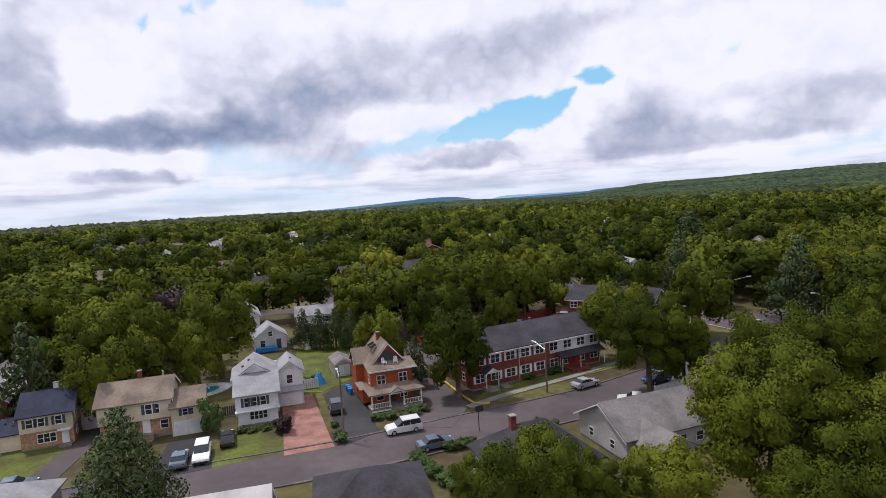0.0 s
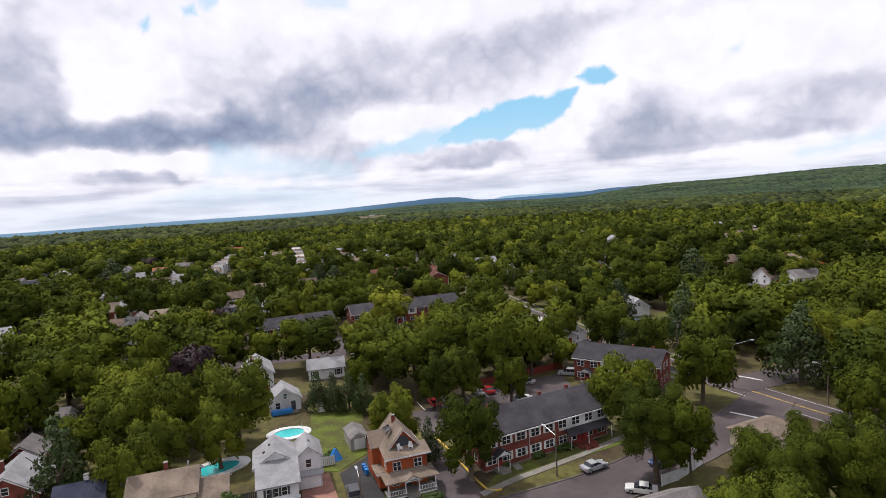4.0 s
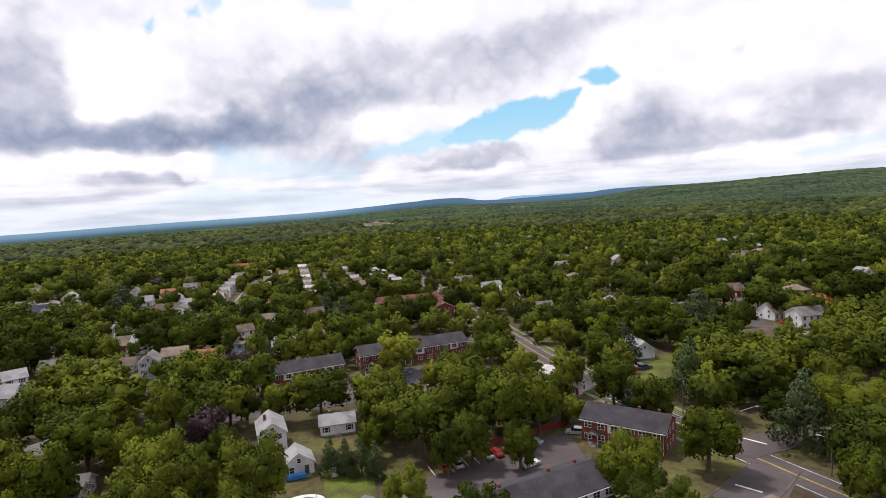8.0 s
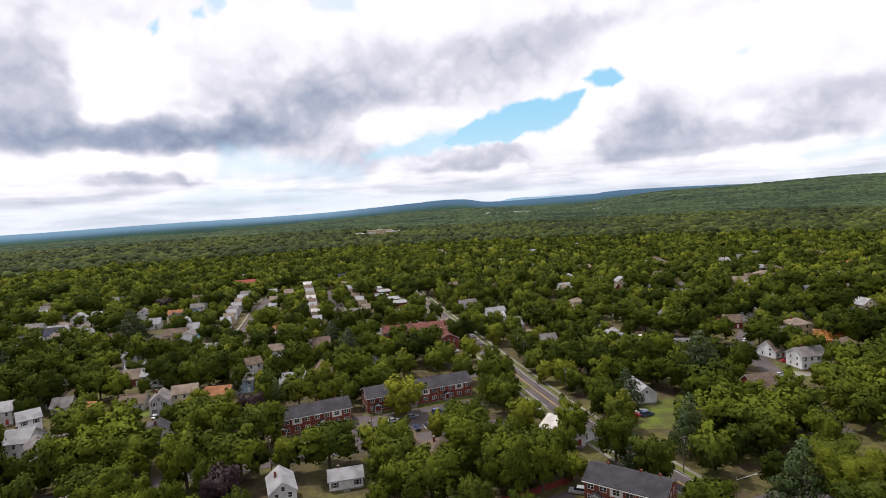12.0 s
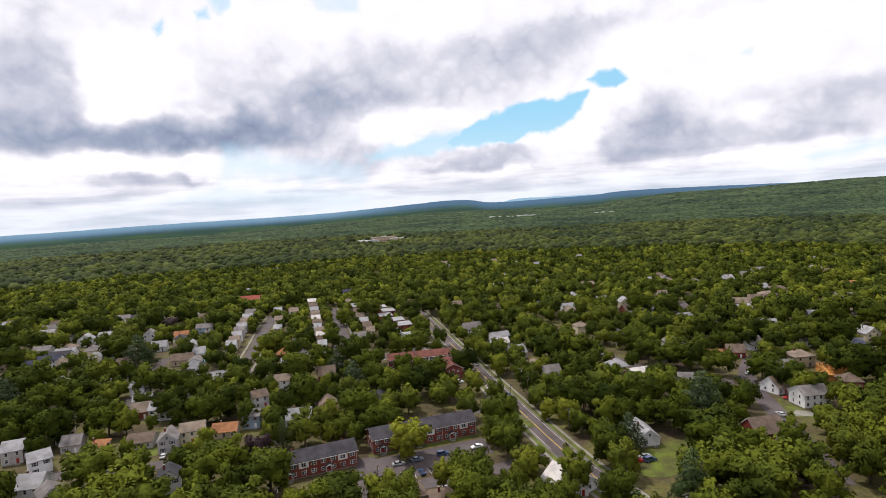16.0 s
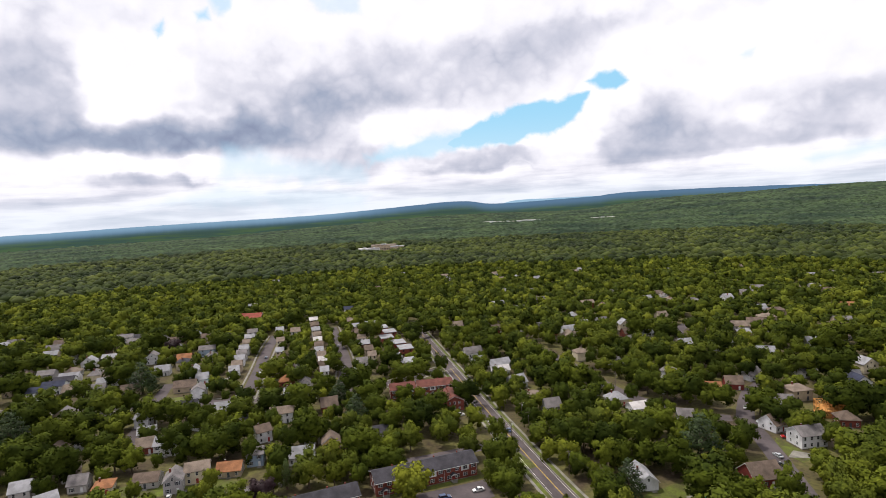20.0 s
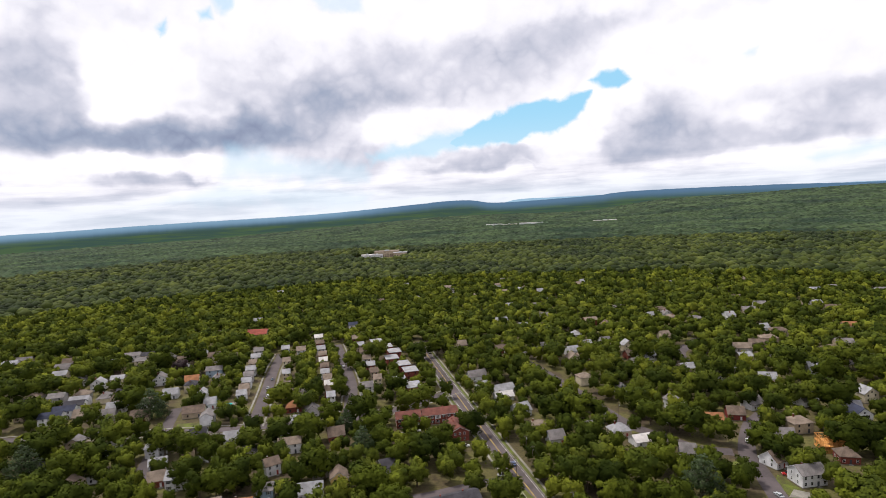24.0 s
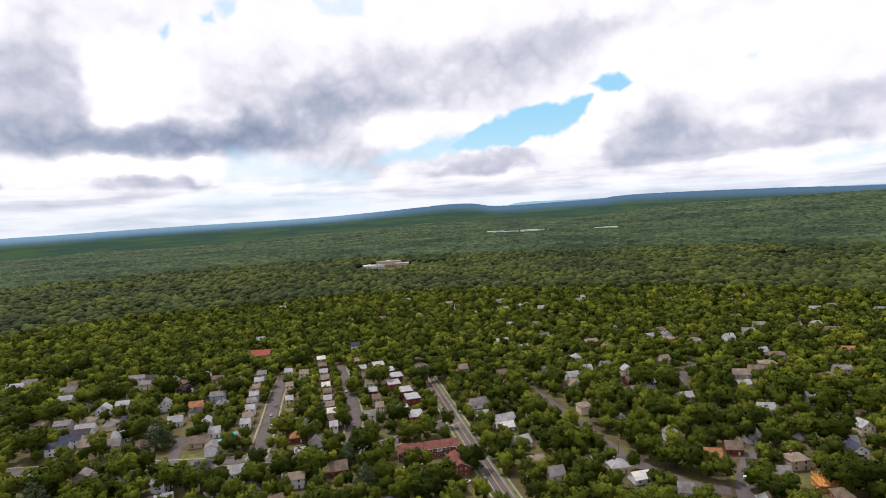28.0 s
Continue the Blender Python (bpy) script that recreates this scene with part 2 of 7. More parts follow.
def mat(name, col, rough=0.8, var=0.15, scale=1.5, bump=0.0, bscale=20.0, metal=0.0, rand=0.0, stripes=0.0, spec=0.3, dark=None, tint=False, trans=0.0, coat=0.0, stain=0.12, island=0.0):
    """A surface: base colour, grain at two scales, relief, optional lap stripes (metres apart) and a spread of tone from piece to piece."""
    m = bpy.data.materials.new(name)
    MATS[name] = m
    m.use_nodes = True
    t = m.node_tree
    b = t.nodes["Principled BSDF"]
    tc = t.nodes.new("ShaderNodeTexCoord")
    geo = t.nodes.new("ShaderNodeNewGeometry")
    n1 = t.nodes.new("ShaderNodeTexNoise")
    n1.inputs["Scale"].default_value, n1.inputs["Detail"].default_value = scale, 6
    n2 = t.nodes.new("ShaderNodeTexNoise")
    n2.inputs["Scale"].default_value, n2.inputs["Detail"].default_value = scale * 0.11, 4
    src = geo.outputs["Position"]
    t.links.new(src, n1.inputs["Vector"])
    t.links.new(src, n2.inputs["Vector"])

    def mr(sock, lo, hi, a, bb):
        r = t.nodes.new("ShaderNodeMapRange")
        t.links.new(sock, r.inputs[0])
        r.inputs[1].default_value, r.inputs[2].default_value, r.inputs[3].default_value, r.inputs[4].default_value = lo, hi, a, bb
        return r.outputs[0]

    def mul(a, bb):
        r = t.nodes.new("ShaderNodeMath")
        r.operation = "MULTIPLY"
        t.links.new(a, r.inputs[0])
        if isinstance(bb, float):
            r.inputs[1].default_value = bb
        else:
            t.links.new(bb, r.inputs[1])
        return r.outputs[0]

    v = mul(mr(n1.outputs[0], 0.3, 0.7, 1 - var, 1 + var), mr(n2.outputs[0], 0.3, 0.7, 1 - stain, 1 + stain))
    if island:
        v = mul(v, mr(geo.outputs["Random Per Island"], 0, 1, 1 - island, 1 + island))
    if rand:
        oi = t.nodes.new("ShaderNodeObjectInfo")
        v = mul(v, mr(oi.outputs["Random"], 0, 1, 1 - rand, 1 + rand))
    mix = t.nodes.new("ShaderNodeMix")
    mix.data_type = "RGBA"
    mix.inputs[6].default_value = (*(dark or tuple(c * 0.75 for c in col)), 1)
    mix.inputs[7].default_value = (*col, 1)
    t.links.new(mr(n2.outputs[0], 0.35, 0.6, 0, 1), mix.inputs[0])
    colour = mix.outputs[2]
    if tint:
        at = t.nodes.new("ShaderNodeAttribute")
        at.attribute_name = "tone"
        hs = t.nodes.new("ShaderNodeHueSaturation")
        t.links.new(mr(at.outputs["Fac"], 0, 1, 0.508, 0.474), hs.inputs["Hue"])
        t.links.new(mr(at.outputs["Fac"], 0, 1, 0.46, 1.45), hs.inputs["Value"])
        t.links.new(colour, hs.inputs["Color"])
        colour = hs.outputs[0]
    sc = t.nodes.new("ShaderNodeVectorMath")
    sc.operation = "SCALE"
    t.links.new(colour, sc.inputs[0])
    t.links.new(v, sc.inputs["Scale"])
    t.links.new(sc.outputs[0], b.inputs["Base Color"])
    b.inputs["Roughness"].default_value = rough
    b.inputs["Metallic"].default_value = metal
    b.inputs["Specular IOR Level"].default_value = spec
    if coat:
        b.inputs["Coat Weight"].default_value = coat
    height = None
    if bump:
        n3 = t.nodes.new("ShaderNodeTexNoise")
        n3.inputs["Scale"].default_value, n3.inputs["Detail"].default_value = bscale, 5
        t.links.new(src, n3.inputs["Vector"])
        height, power, dist = n3.outputs[0], bump, 0.05
    if stripes:
        sp = t.nodes.new("ShaderNodeSeparateXYZ")
        t.links.new(src, sp.inputs[0])
        w = t.nodes.new("ShaderNodeMath")
        w.operation = "DIVIDE"
        t.links.new(sp.outputs[2], w.inputs[0])
        w.inputs[1].default_value = stripes
        fr = t.nodes.new("ShaderNodeMath")
        fr.operation = "FRACT"
        t.links.new(w.outputs[0], fr.inputs[0])
        height, power, dist = fr.outputs[0], 0.5, 0.02
    if height is not None:
        bp = t.nodes.new("ShaderNodeBump")
        bp.inputs["Strength"].default_value, bp.inputs["Distance"].default_value = power, dist
        t.links.new(height, bp.inputs["Height"])
        t.links.new(bp.outputs[0], b.inputs["Normal"])
    if trans:
        tr = t.nodes.new("ShaderNodeBsdfTranslucent")
        t.links.new(sc.outputs[0], tr.inputs[0])
        ad = t.nodes.new("ShaderNodeMixShader")
        ad.inputs[0].default_value = trans
        t.links.new(b.outputs[0], ad.inputs[1])
        t.links.new(tr.outputs[0], ad.inputs[2])
        t.links.new(ad.outputs[0], t.nodes["Material Output"].inputs[0])
    return m


LEAF = mat("leaves", (0.090, 0.112, 0.012), 0.75, 0.20, 0.6, tint=True, trans=0.12, island=0.22, dark=(0.044, 0.063, 0.010), spec=0.03)
# Darker than LEAF: shade between the crowns is put into the colour.
SHADED_FAR_LEAF = mat("shaded_far_leaves", (0.044, 0.059, 0.011), 0.8, 0.4, 0.05, tint=True, dark=(0.022, 0.036, 0.011), spec=0.1)
LEAF_RED = mat("purple_leaves", (0.035, 0.016, 0.02), 0.6, 0.3, 0.9, trans=0.2)
NEEDLE = mat("needles", (0.052, 0.086, 0.020), 0.65, 0.3, 1.2, tint=True, trans=0.1, island=0.35)
BARK = mat("bark", (0.10, 0.075, 0.055), 0.9, 0.3, 5.0, 0.6, 12)
GRASS = mat("grass", (0.078, 0.098, 0.012), 0.9, 0.25, 1.8, 0.4, 9, dark=(0.066, 0.062, 0.020), stain=0.25)
EARTH = mat("yard_ground", (0.074, 0.068, 0.020), 0.95, 0.35, 0.6, 0.4, 6, dark=(0.066, 0.047, 0.027), stain=0.3)
ASPHALT = mat("asphalt", (0.085, 0.069, 0.073), 0.9, 0.1, 0.8, 0.15, 30, stain=0.1)
ASPHALT_DARK = mat("new_asphalt", (0.036, 0.034, 0.038), 0.85, 0.12, 1.0, 0.15, 30)
CONCRETE = mat("concrete", (0.20, 0.187, 0.165), 0.9, 0.15, 2.5, 0.1, 25)
KERB_OLD = mat("worn_kerb", (0.105, 0.094, 0.088), 0.95, 0.25, 2.0, 0.2, 20, stain=0.25)
PAVER = mat("brick_pavers", (0.26, 0.13, 0.105), 0.85, 0.2, 5.0, 0.2, 18)
PAINT_W = mat("road_paint_white", (0.7, 0.7, 0.68), 0.7, 0.2, 4.0)
PAINT_Y = mat("road_paint_yellow", (0.55, 0.38, 0.06), 0.7, 0.2, 4.0)
WALLS = {
    "white": mat("white_siding", (0.61, 0.605, 0.63), 0.6, 0.05, 2.0, stripes=0.18),
    "cream": mat("cream_siding", (0.521, 0.454, 0.336), 0.6, 0.06, 2.0, stripes=0.18),
    "grey": mat("grey_siding", (0.375, 0.355, 0.355), 0.6, 0.06, 2.0, stripes=0.18),
    "tan": mat("tan_siding", (0.386, 0.311, 0.227), 0.6, 0.06, 2.0, stripes=0.18),
    "blue": mat("blue_siding", (0.235, 0.302, 0.386), 0.6, 0.06, 2.0, stripes=0.18),
    "yellow": mat("yellow_siding", (0.605, 0.420, 0.168), 0.6, 0.06, 2.0, stripes=0.18),
    "orange": mat("orange_siding", (0.31, 0.066, 0.019), 0.6, 0.08, 2.0, stripes=0.18),
    "red": mat("red_siding", (0.168, 0.029, 0.025), 0.7, 0.08, 2.0, stripes=0.18),
    "brick": mat("red_brick", (0.168, 0.044, 0.032), 0.9, 0.25, 6.0, 0.3, 22, stain=0.18),
    "stone": mat("tan_stone", (0.336, 0.202, 0.118), 0.9, 0.35, 3.0, 0.4, 8),
    "green": mat("green_siding", (0.302, 0.353, 0.277), 0.6, 0.06, 2.0, stripes=0.18)}
ROOFS = {
    "black": mat("charcoal_shingles", (0.041, 0.038, 0.046), 0.95, 0.18, 3.0, 0.3, 15, stain=0.18),
    "grey": mat("grey_shingles", (0.158, 0.143, 0.143), 0.95, 0.14, 3.0, 0.3, 15, stain=0.15),
    "light": mat("pale_grey_shingles", (0.262, 0.258, 0.275), 0.95, 0.1, 3.0, 0.3, 15, stain=0.07),
    "white": mat("white_roofing", (0.50, 0.47, 0.465), 0.8, 0.06, 3.0, 0.2, 15, stain=0.06),
    "brown": mat("brown_shingles", (0.122, 0.089, 0.070), 0.95, 0.18, 3.0, 0.3, 15, stain=0.18),
    "tan": mat("taupe_shingles", (0.185, 0.144, 0.115), 0.95, 0.15, 3.0, 0.3, 15, stain=0.15),
    "red": mat("red_roofing", (0.235, 0.056, 0.040), 0.9, 0.15, 3.0, 0.3, 15),
    "rust": mat("rust_shingles", (0.266, 0.118, 0.056), 0.95, 0.15, 3.0, 0.3, 15),
    "maroon": mat("maroon_roofing", (0.125, 0.046, 0.036), 0.95, 0.15, 3.0, 0.3, 15),
    "navy": mat("navy_shingles", (0.033, 0.037, 0.063), 0.95, 0.15, 3.0, 0.3, 15)}
TRIM = mat("white_trim", (0.64, 0.64, 0.65), 0.5, 0.04, 3.0)
GLASS = mat("window_glass", (0.02, 0.022, 0.03), 0.08, 0.1, 2.0, spec=0.6)
DOORRED = mat("red_door", (0.25, 0.03, 0.025), 0.5, 0.1, 3.0)
DARKMETAL = mat("dark_metal", (0.05, 0.05, 0.055), 0.5, 0.1, 4.0, metal=0.6)
GALV = mat("galvanised_steel", (0.5, 0.52, 0.54), 0.45, 0.1, 4.0, metal=0.7)
WOODPOLE = mat("weathered_pole", (0.14, 0.11, 0.085), 0.9, 0.25, 4.0, 0.4, 14)
LUMBER = mat("raw_lumber", (0.62, 0.30, 0.09), 0.8, 0.15, 4.0, 0.2, 14)
WATER = mat("pool_water", (0.04, 0.50, 0.52), 0.2, 0.05, 1.0, 0.1, 3, spec=0.6)
PLASTIC_B = mat("blue_plastic", (0.03, 0.20, 0.55), 0.5, 0.1, 3.0)
RUBBER = mat("tyre_rubber", (0.02, 0.02, 0.021), 0.9, 0.1, 8.0)
SHUTTER = mat("shutter_paint", (0.055, 0.06, 0.075), 0.6, 0.1, 4.0)
HEDGE = mat("hedge_leaves", (0.06, 0.095, 0.02), 0.7, 0.3, 2.0, trans=0.15)
CARS = {k: mat("car_paint_" + k, c, 0.3, 0.03, 2.0, spec=0.5, coat=0.6, metal=0.2) for k, c in dict(
    white=(0.75, 0.75, 0.75), silver=(0.42, 0.44, 0.47), black=(0.015, 0.015, 0.018), blue=(0.03, 0.06, 0.16),
    steel=(0.13, 0.17, 0.23), red=(0.45, 0.02, 0.02), green=(0.03, 0.07, 0.05)).items()}
LAMPGLASS = mat("lamp_lens", (0.75, 0.76, 0.74), 0.3, 0.05, 3.0)


# ---- mesh helpers ----
def mesh_of(bm, name, material):
    me = bpy.data.meshes.new(name)
    bm.to_mesh(me)
    bm.free()
    for m in (material if isinstance(material, (list, tuple)) else [material]):
        me.materials.append(m)
    return me


def part(name, bm, material, parent, label="", m=None):
    """One mesh object under a thing or a part."""
    ob = new(name, mesh_of(bm, name, material) if isinstance(bm, bmesh.types.BMesh) else bm)
    ob.parent = parent
    if m is not None:
        ob.matrix_basis = m
    if label:
        ob["label"] = label
    return ob


def thing(name, m, label, category, group="", kind=""):
    ob = new(name)
    ob.empty_display_size = 0.3
    ob.matrix_basis = m
    return tagged(ob, label, category, group, kind)


def box(x0, x1, y0, y1, z0, z1, bevel=0.0, bm=None):
    bm = bm or bmesh.new()
    r = bmesh.ops.create_cube(bm, size=1)
    vs = r["verts"]
    for v in vs:
        v.co = Vector((x0 + (v.co.x + 0.5) * (x1 - x0), y0 + (v.co.y + 0.5) * (y1 - y0), z0 + (v.co.z + 0.5) * (z1 - z0)))
    if bevel:
        bmesh.ops.bevel(bm, geom=list({e for v in vs for e in v.link_edges}), offset=bevel, segments=1, affect="EDGES")
    return bm


def tube(p, q, r0, r1=None, n=8, bm=None):
    """A tapered bar from p to q."""
    bm = bm or bmesh.new()
    p, q = Vector(p), Vector(q)
    d = q - p
    m = Matrix.Translation((p + q) / 2) @ d.to_track_quat("Z", "Y").to_matrix().to_4x4()
    bmesh.ops.create_cone(bm, cap_ends=True, segments=n, radius1=r0, radius2=r0 if r1 is None else r1, depth=d.length, matrix=m)
    return bm


def prism(outline, y0, y1, bm=None):
    """An outline in x and z, drawn out along y."""
    bm = bm or bmesh.new()
    a = [bm.verts.new((x, y0, z)) for x, z in outline]
    b = [bm.verts.new((x, y1, z)) for x, z in outline]
    n = len(outline)
    bm.faces.new(a)
    bm.faces.new(b[::-1])
    for i in range(n):
        bm.faces.new((a[i], b[i], b[(i + 1) % n], a[(i + 1) % n]))
    bmesh.ops.recalc_face_normals(bm, faces=bm.faces)
    return bm


def flat(outline, z0, z1):
    """A slab over an outline in x and y."""
    bm = bmesh.new()
    a = [bm.verts.new((x, y, z0)) for x, y in outline]
    b = [bm.verts.new((x, y, z1)) for x, y in outline]
    n = len(outline)
    bm.faces.new(a[::-1])
    bm.faces.new(b)
    for i in range(n):
        bm.faces.new((a[i], a[(i + 1) % n], b[(i + 1) % n], b[i]))
    bmesh.ops.recalc_face_normals(bm, faces=bm.faces)
    return bm


def ribbon(line, width, z0, z1, shift=0.0):
    """A strip of even width along a line of points in plan."""
    pts = [Vector((x, y)) for x, y in line]
    left, right = [], []
    for i, p in enumerate(pts):
        d = (pts[min(i + 1, len(pts) - 1)] - pts[max(i - 1, 0)]).normalized()
        s = Vector((-d.y, d.x))
        left.append(p + s * (shift + width / 2))
        right.append(p + s * (shift - width / 2))
    bm = bmesh.new()
    for i in range(len(pts) - 1):
        quad = [left[i], right[i], right[i + 1], left[i + 1]]
        lo = [bm.verts.new((v.x, v.y, z0)) for v in quad]
        hi = [bm.verts.new((v.x, v.y, z1)) for v in quad]
        bm.faces.new(hi)
        for k in range(4):
            bm.faces.new((lo[k], lo[(k + 1) % 4], hi[(k + 1) % 4], hi[k]))
    bmesh.ops.remove_doubles(bm, verts=bm.verts, dist=0.001)
    bmesh.ops.recalc_face_normals(bm, faces=bm.faces)
    return bm


def curve(line, step=6.0):
    """A smooth line through the points of a street."""
    p = [Vector(q) for q in line]
    out = []
    for i in range(len(p) - 1):
        a, b, c, d = p[max(i - 1, 0)], p[i], p[i + 1], p[min(i + 2, len(p) - 1)]
        n = max(2, int((c - b).length / step))
        for k in range(n):
            t = k / n
            out.append(0.5 * (2 * b + (c - a) * t + (2 * a - 5 * b + 4 * c - d) * t * t + (3 * b - a - 3 * c + d) * t ** 3))
    out.append(p[-1])
    return [(v.x, v.y) for v in out]


def setting(name, bm, material, label, category):
    ob = new(name, mesh_of(bm, name, material) if isinstance(bm, bmesh.types.BMesh) else bm)
    return tagged(ob, label, category, kind="structure")


# ---- the land ----
def step(v, lo, hi):
    t = np.clip((v - lo) / (hi - lo), 0, 1)
    return t * t * (3 - 2 * t)


def land_height(x, y):
    """Flat near by; falls away far to the one side and climbs a long ridge on the other."""
    x, y = np.asarray(x, float), np.asarray(y, float)
    r, a = np.hypot(x, y), np.degrees(np.arctan2(x, y))
    fall = -62 * step(r, 1200, 4700) * step(-a, 2, 26)
    ridge = (step(a, 12, 22) * 52 + step(a, 20, 38) * 34) * step(r, 2300, 4600)
    swell = 10 * step(r, 3000, 4800) * step(a, -14, 0)
    roll = 5 * step(r, 700, 2000) * np.sin(x / 260.0 + 1.0) * np.sin(y / 340.0)
    return fall + ridge + swell + roll - 16 * step(r, 1500, 4700) * (1 - step(a, 10, 24))


def grid_mesh(name, X, Y, Z, material, tone=None):
    ny, nx = X.shape
    co = np.stack([X, Y, Z], -1).reshape(-1, 3)
    i = np.arange(ny * nx).reshape(ny, nx)
    q = np.stack([i[:-1, :-1], i[:-1, 1:], i[1:, 1:], i[1:, :-1]], -1).reshape(-1, 4)
    me = bpy.data.meshes.new(name)
    me.vertices.add(len(co))
    me.vertices.foreach_set("co", co.ravel().astype(np.float32))
    me.loops.add(q.size)
    me.loops.foreach_set("vertex_index", q.ravel().astype(np.int32))
    me.polygons.add(len(q))
    me.polygons.foreach_set("loop_start", np.arange(0, q.size, 4, dtype=np.int32))
    me.polygons.foreach_set("loop_total", np.full(len(q), 4, np.int32))
    if tone is not None:
        at = me.attributes.new("tone", "FLOAT", "POINT")
        at.data.foreach_set("value", tone.ravel().astype(np.float32))
    me.update(calc_edges=True)
    me.validate()
    me.materials.append(material)
    return me


rr = np.concatenate([[0.01], np.geomspace(30, 4900, 90)])
aa = np.radians(np.linspace(-180, 180, 181))
RR, AA = np.meshgrid(rr, aa)
GX, GY = RR * np.sin(AA), RR * np.cos(AA)
setting("ground", grid_mesh("ground", GX, GY, land_height(GX, GY) - 0.02, EARTH), None, "shaded yard ground with thin grass and leaf litter", "ground")


# ---- plan: houses (x, y, width, depth, turn, storeys, wall, roof, form, wing) and trees (x, y, radius, height, kind, tone) ----
MID_HOUSES_0 = [
    (-174, 199, 7.0, 9, 25, 2, 'grey', 'light', 'gable', 0),
    (-166, 217, 7.0, 8, 33, 1, 'grey', 'tan', 'gable', 0),
    (-157, 207, 7.0, 7, 14, 1.5, 'grey', 'grey', 'gable', 0),
    (-145, 204, 7.0, 8, 19, 1, 'cream', 'rust', 'hip', 0),
    (-130, 208, 9.7, 8, 10, 1, 'grey', 'brown', 'gable', 0),
    (-116, 203, 7.0, 9, 17, 2, 'grey', 'grey', 'front', 0),
    (-110, 211, 9.3, 8, 19, 2, 'cream', 'tan', 'gable', 0),
    (-99, 215, 9.8, 8, 8, 1, 'tan', 'rust', 'gable', 0),
    (-91, 224, 7.0, 7, 11, 2, 'blue', 'grey', 'gable', 0),
    (-71, 224, 10.7, 8, 11, 1.5, 'white', 'light', 'gable', 0),
    (-60, 233, 7.7, 8, 13, 2, 'yellow', 'brown', 'front', 0),
    (-99, 171, 7.0, 8, 26, 2, 'white', 'black', 'front', 0),
    (-87, 190, 7.8, 9, 9, 1, 'grey', 'grey', 'hip', 0),
    (-145, 168, 8.2, 10, 10, 2, 'white', 'light', 'gable', 0),
    (-132, 163, 7.0, 8, 46, 2, 'white', 'grey', 'front', 0),
    (-95, 249, 7.0, 8, 35, 2, 'white', 'brown', 'gable', 0),
]
MID_HOUSES_1 = [
    (-103, 288, 8.2, 8, 29, 1.5, 'white', 'light', 'gable', 0),
    (-148, 241, 7.5, 8, 21, 1.5, 'brick', 'tan', 'gable', 0),
    (-157, 259, 8.3, 8, 22, 1, 'white', 'light', 'gable', 0),
    (-163, 276, 7.3, 8, 84, 2, 'white', 'light', 'front', 0),
    (-133, 269, 7.0, 7, 66, 2, 'white', 'grey', 'front', 0),
    (-72, 285, 8.8, 9, 18, 1.5, 'brick', 'brown', 'gable', 0),
    (-38, 247, 9.4, 9, 22, 1, 'grey', 'black', 'gable', 0),
    (65, 191, 7.3, 12, 5, 1.5, 'white', 'light', 'front', 0),
    (140, 237, 9.2, 9, 24, 1.5, 'white', 'brown', 'gable', 0),
    (143, 220, 11.6, 9, 8, 2, 'white', 'grey', 'gable', 0),
    (108, 190, 11.5, 10, 8, 1.5, 'red', 'brown', 'gable', 0),
    (26, 161, 12.5, 12, -52, 1, 'white', 'white', 'gable', 0),
    (-18, 157, 9.1, 9, 17, 1, 'tan', 'brown', 'hip', 0),
    (-7, 152, 8.4, 10, 13, 1, 'tan', 'brown', 'hip', 0),
    (206, 280, 9.4, 8, 3, 2, 'white', 'navy', 'front', 0),
    (170, 272, 10.6, 9, 7, 2, 'tan', 'tan', 'hip', 0),
]
MID_HOUSES_2 = [
    (196, 308, 10.6, 8, 19, 1.5, 'white', 'light', 'gable', 0),
    (165, 306, 9.4, 8, 22, 1.5, 'white', 'grey', 'gable', 0),
    (99, 343, 8.8, 9, 33, 1.5, 'white', 'grey', 'front', 0),
    (33, 310, 9.8, 9, 29, 1.5, 'white', 'light', 'gable', 0),
    (9, 380, 12.8, 8, 22, 1.5, 'white', 'grey', 'gable', 0),
    (25, 347, 13.9, 8, 22, 1.5, 'grey', 'light', 'gable', 0),
    (-156, 190, 7.0, 8, 44, 2, 'white', 'light', 'gable', 0),
    (-84, 107, 7.0, 6, 3, 1, 'grey', 'grey', 'gable', 0),
    (-103, 130, 7.0, 7, 55, 1, 'white', 'grey', 'gable', 0),
    (-137, 238, 10.2, 9, 9, 2, 'white', 'light', 'gable', 0),
    (-151, 355, 6.2, 8, 14, 2, 'white', 'light', 'gable', 0),
    (-154, 368, 6.4, 8, 14, 2, 'tan', 'tan', 'gable', 0),
    (-158, 383, 6.6, 8, 14, 2, 'white', 'light', 'gable', 0),
    (-162, 398, 6.9, 8, 14, 2, 'grey', 'grey', 'gable', 0),
    (-166, 414, 7.1, 8, 14, 2, 'white', 'light', 'gable', 0),
    (-170, 432, 7.3, 8, 14, 2, 'tan', 'tan', 'gable', 0),
]
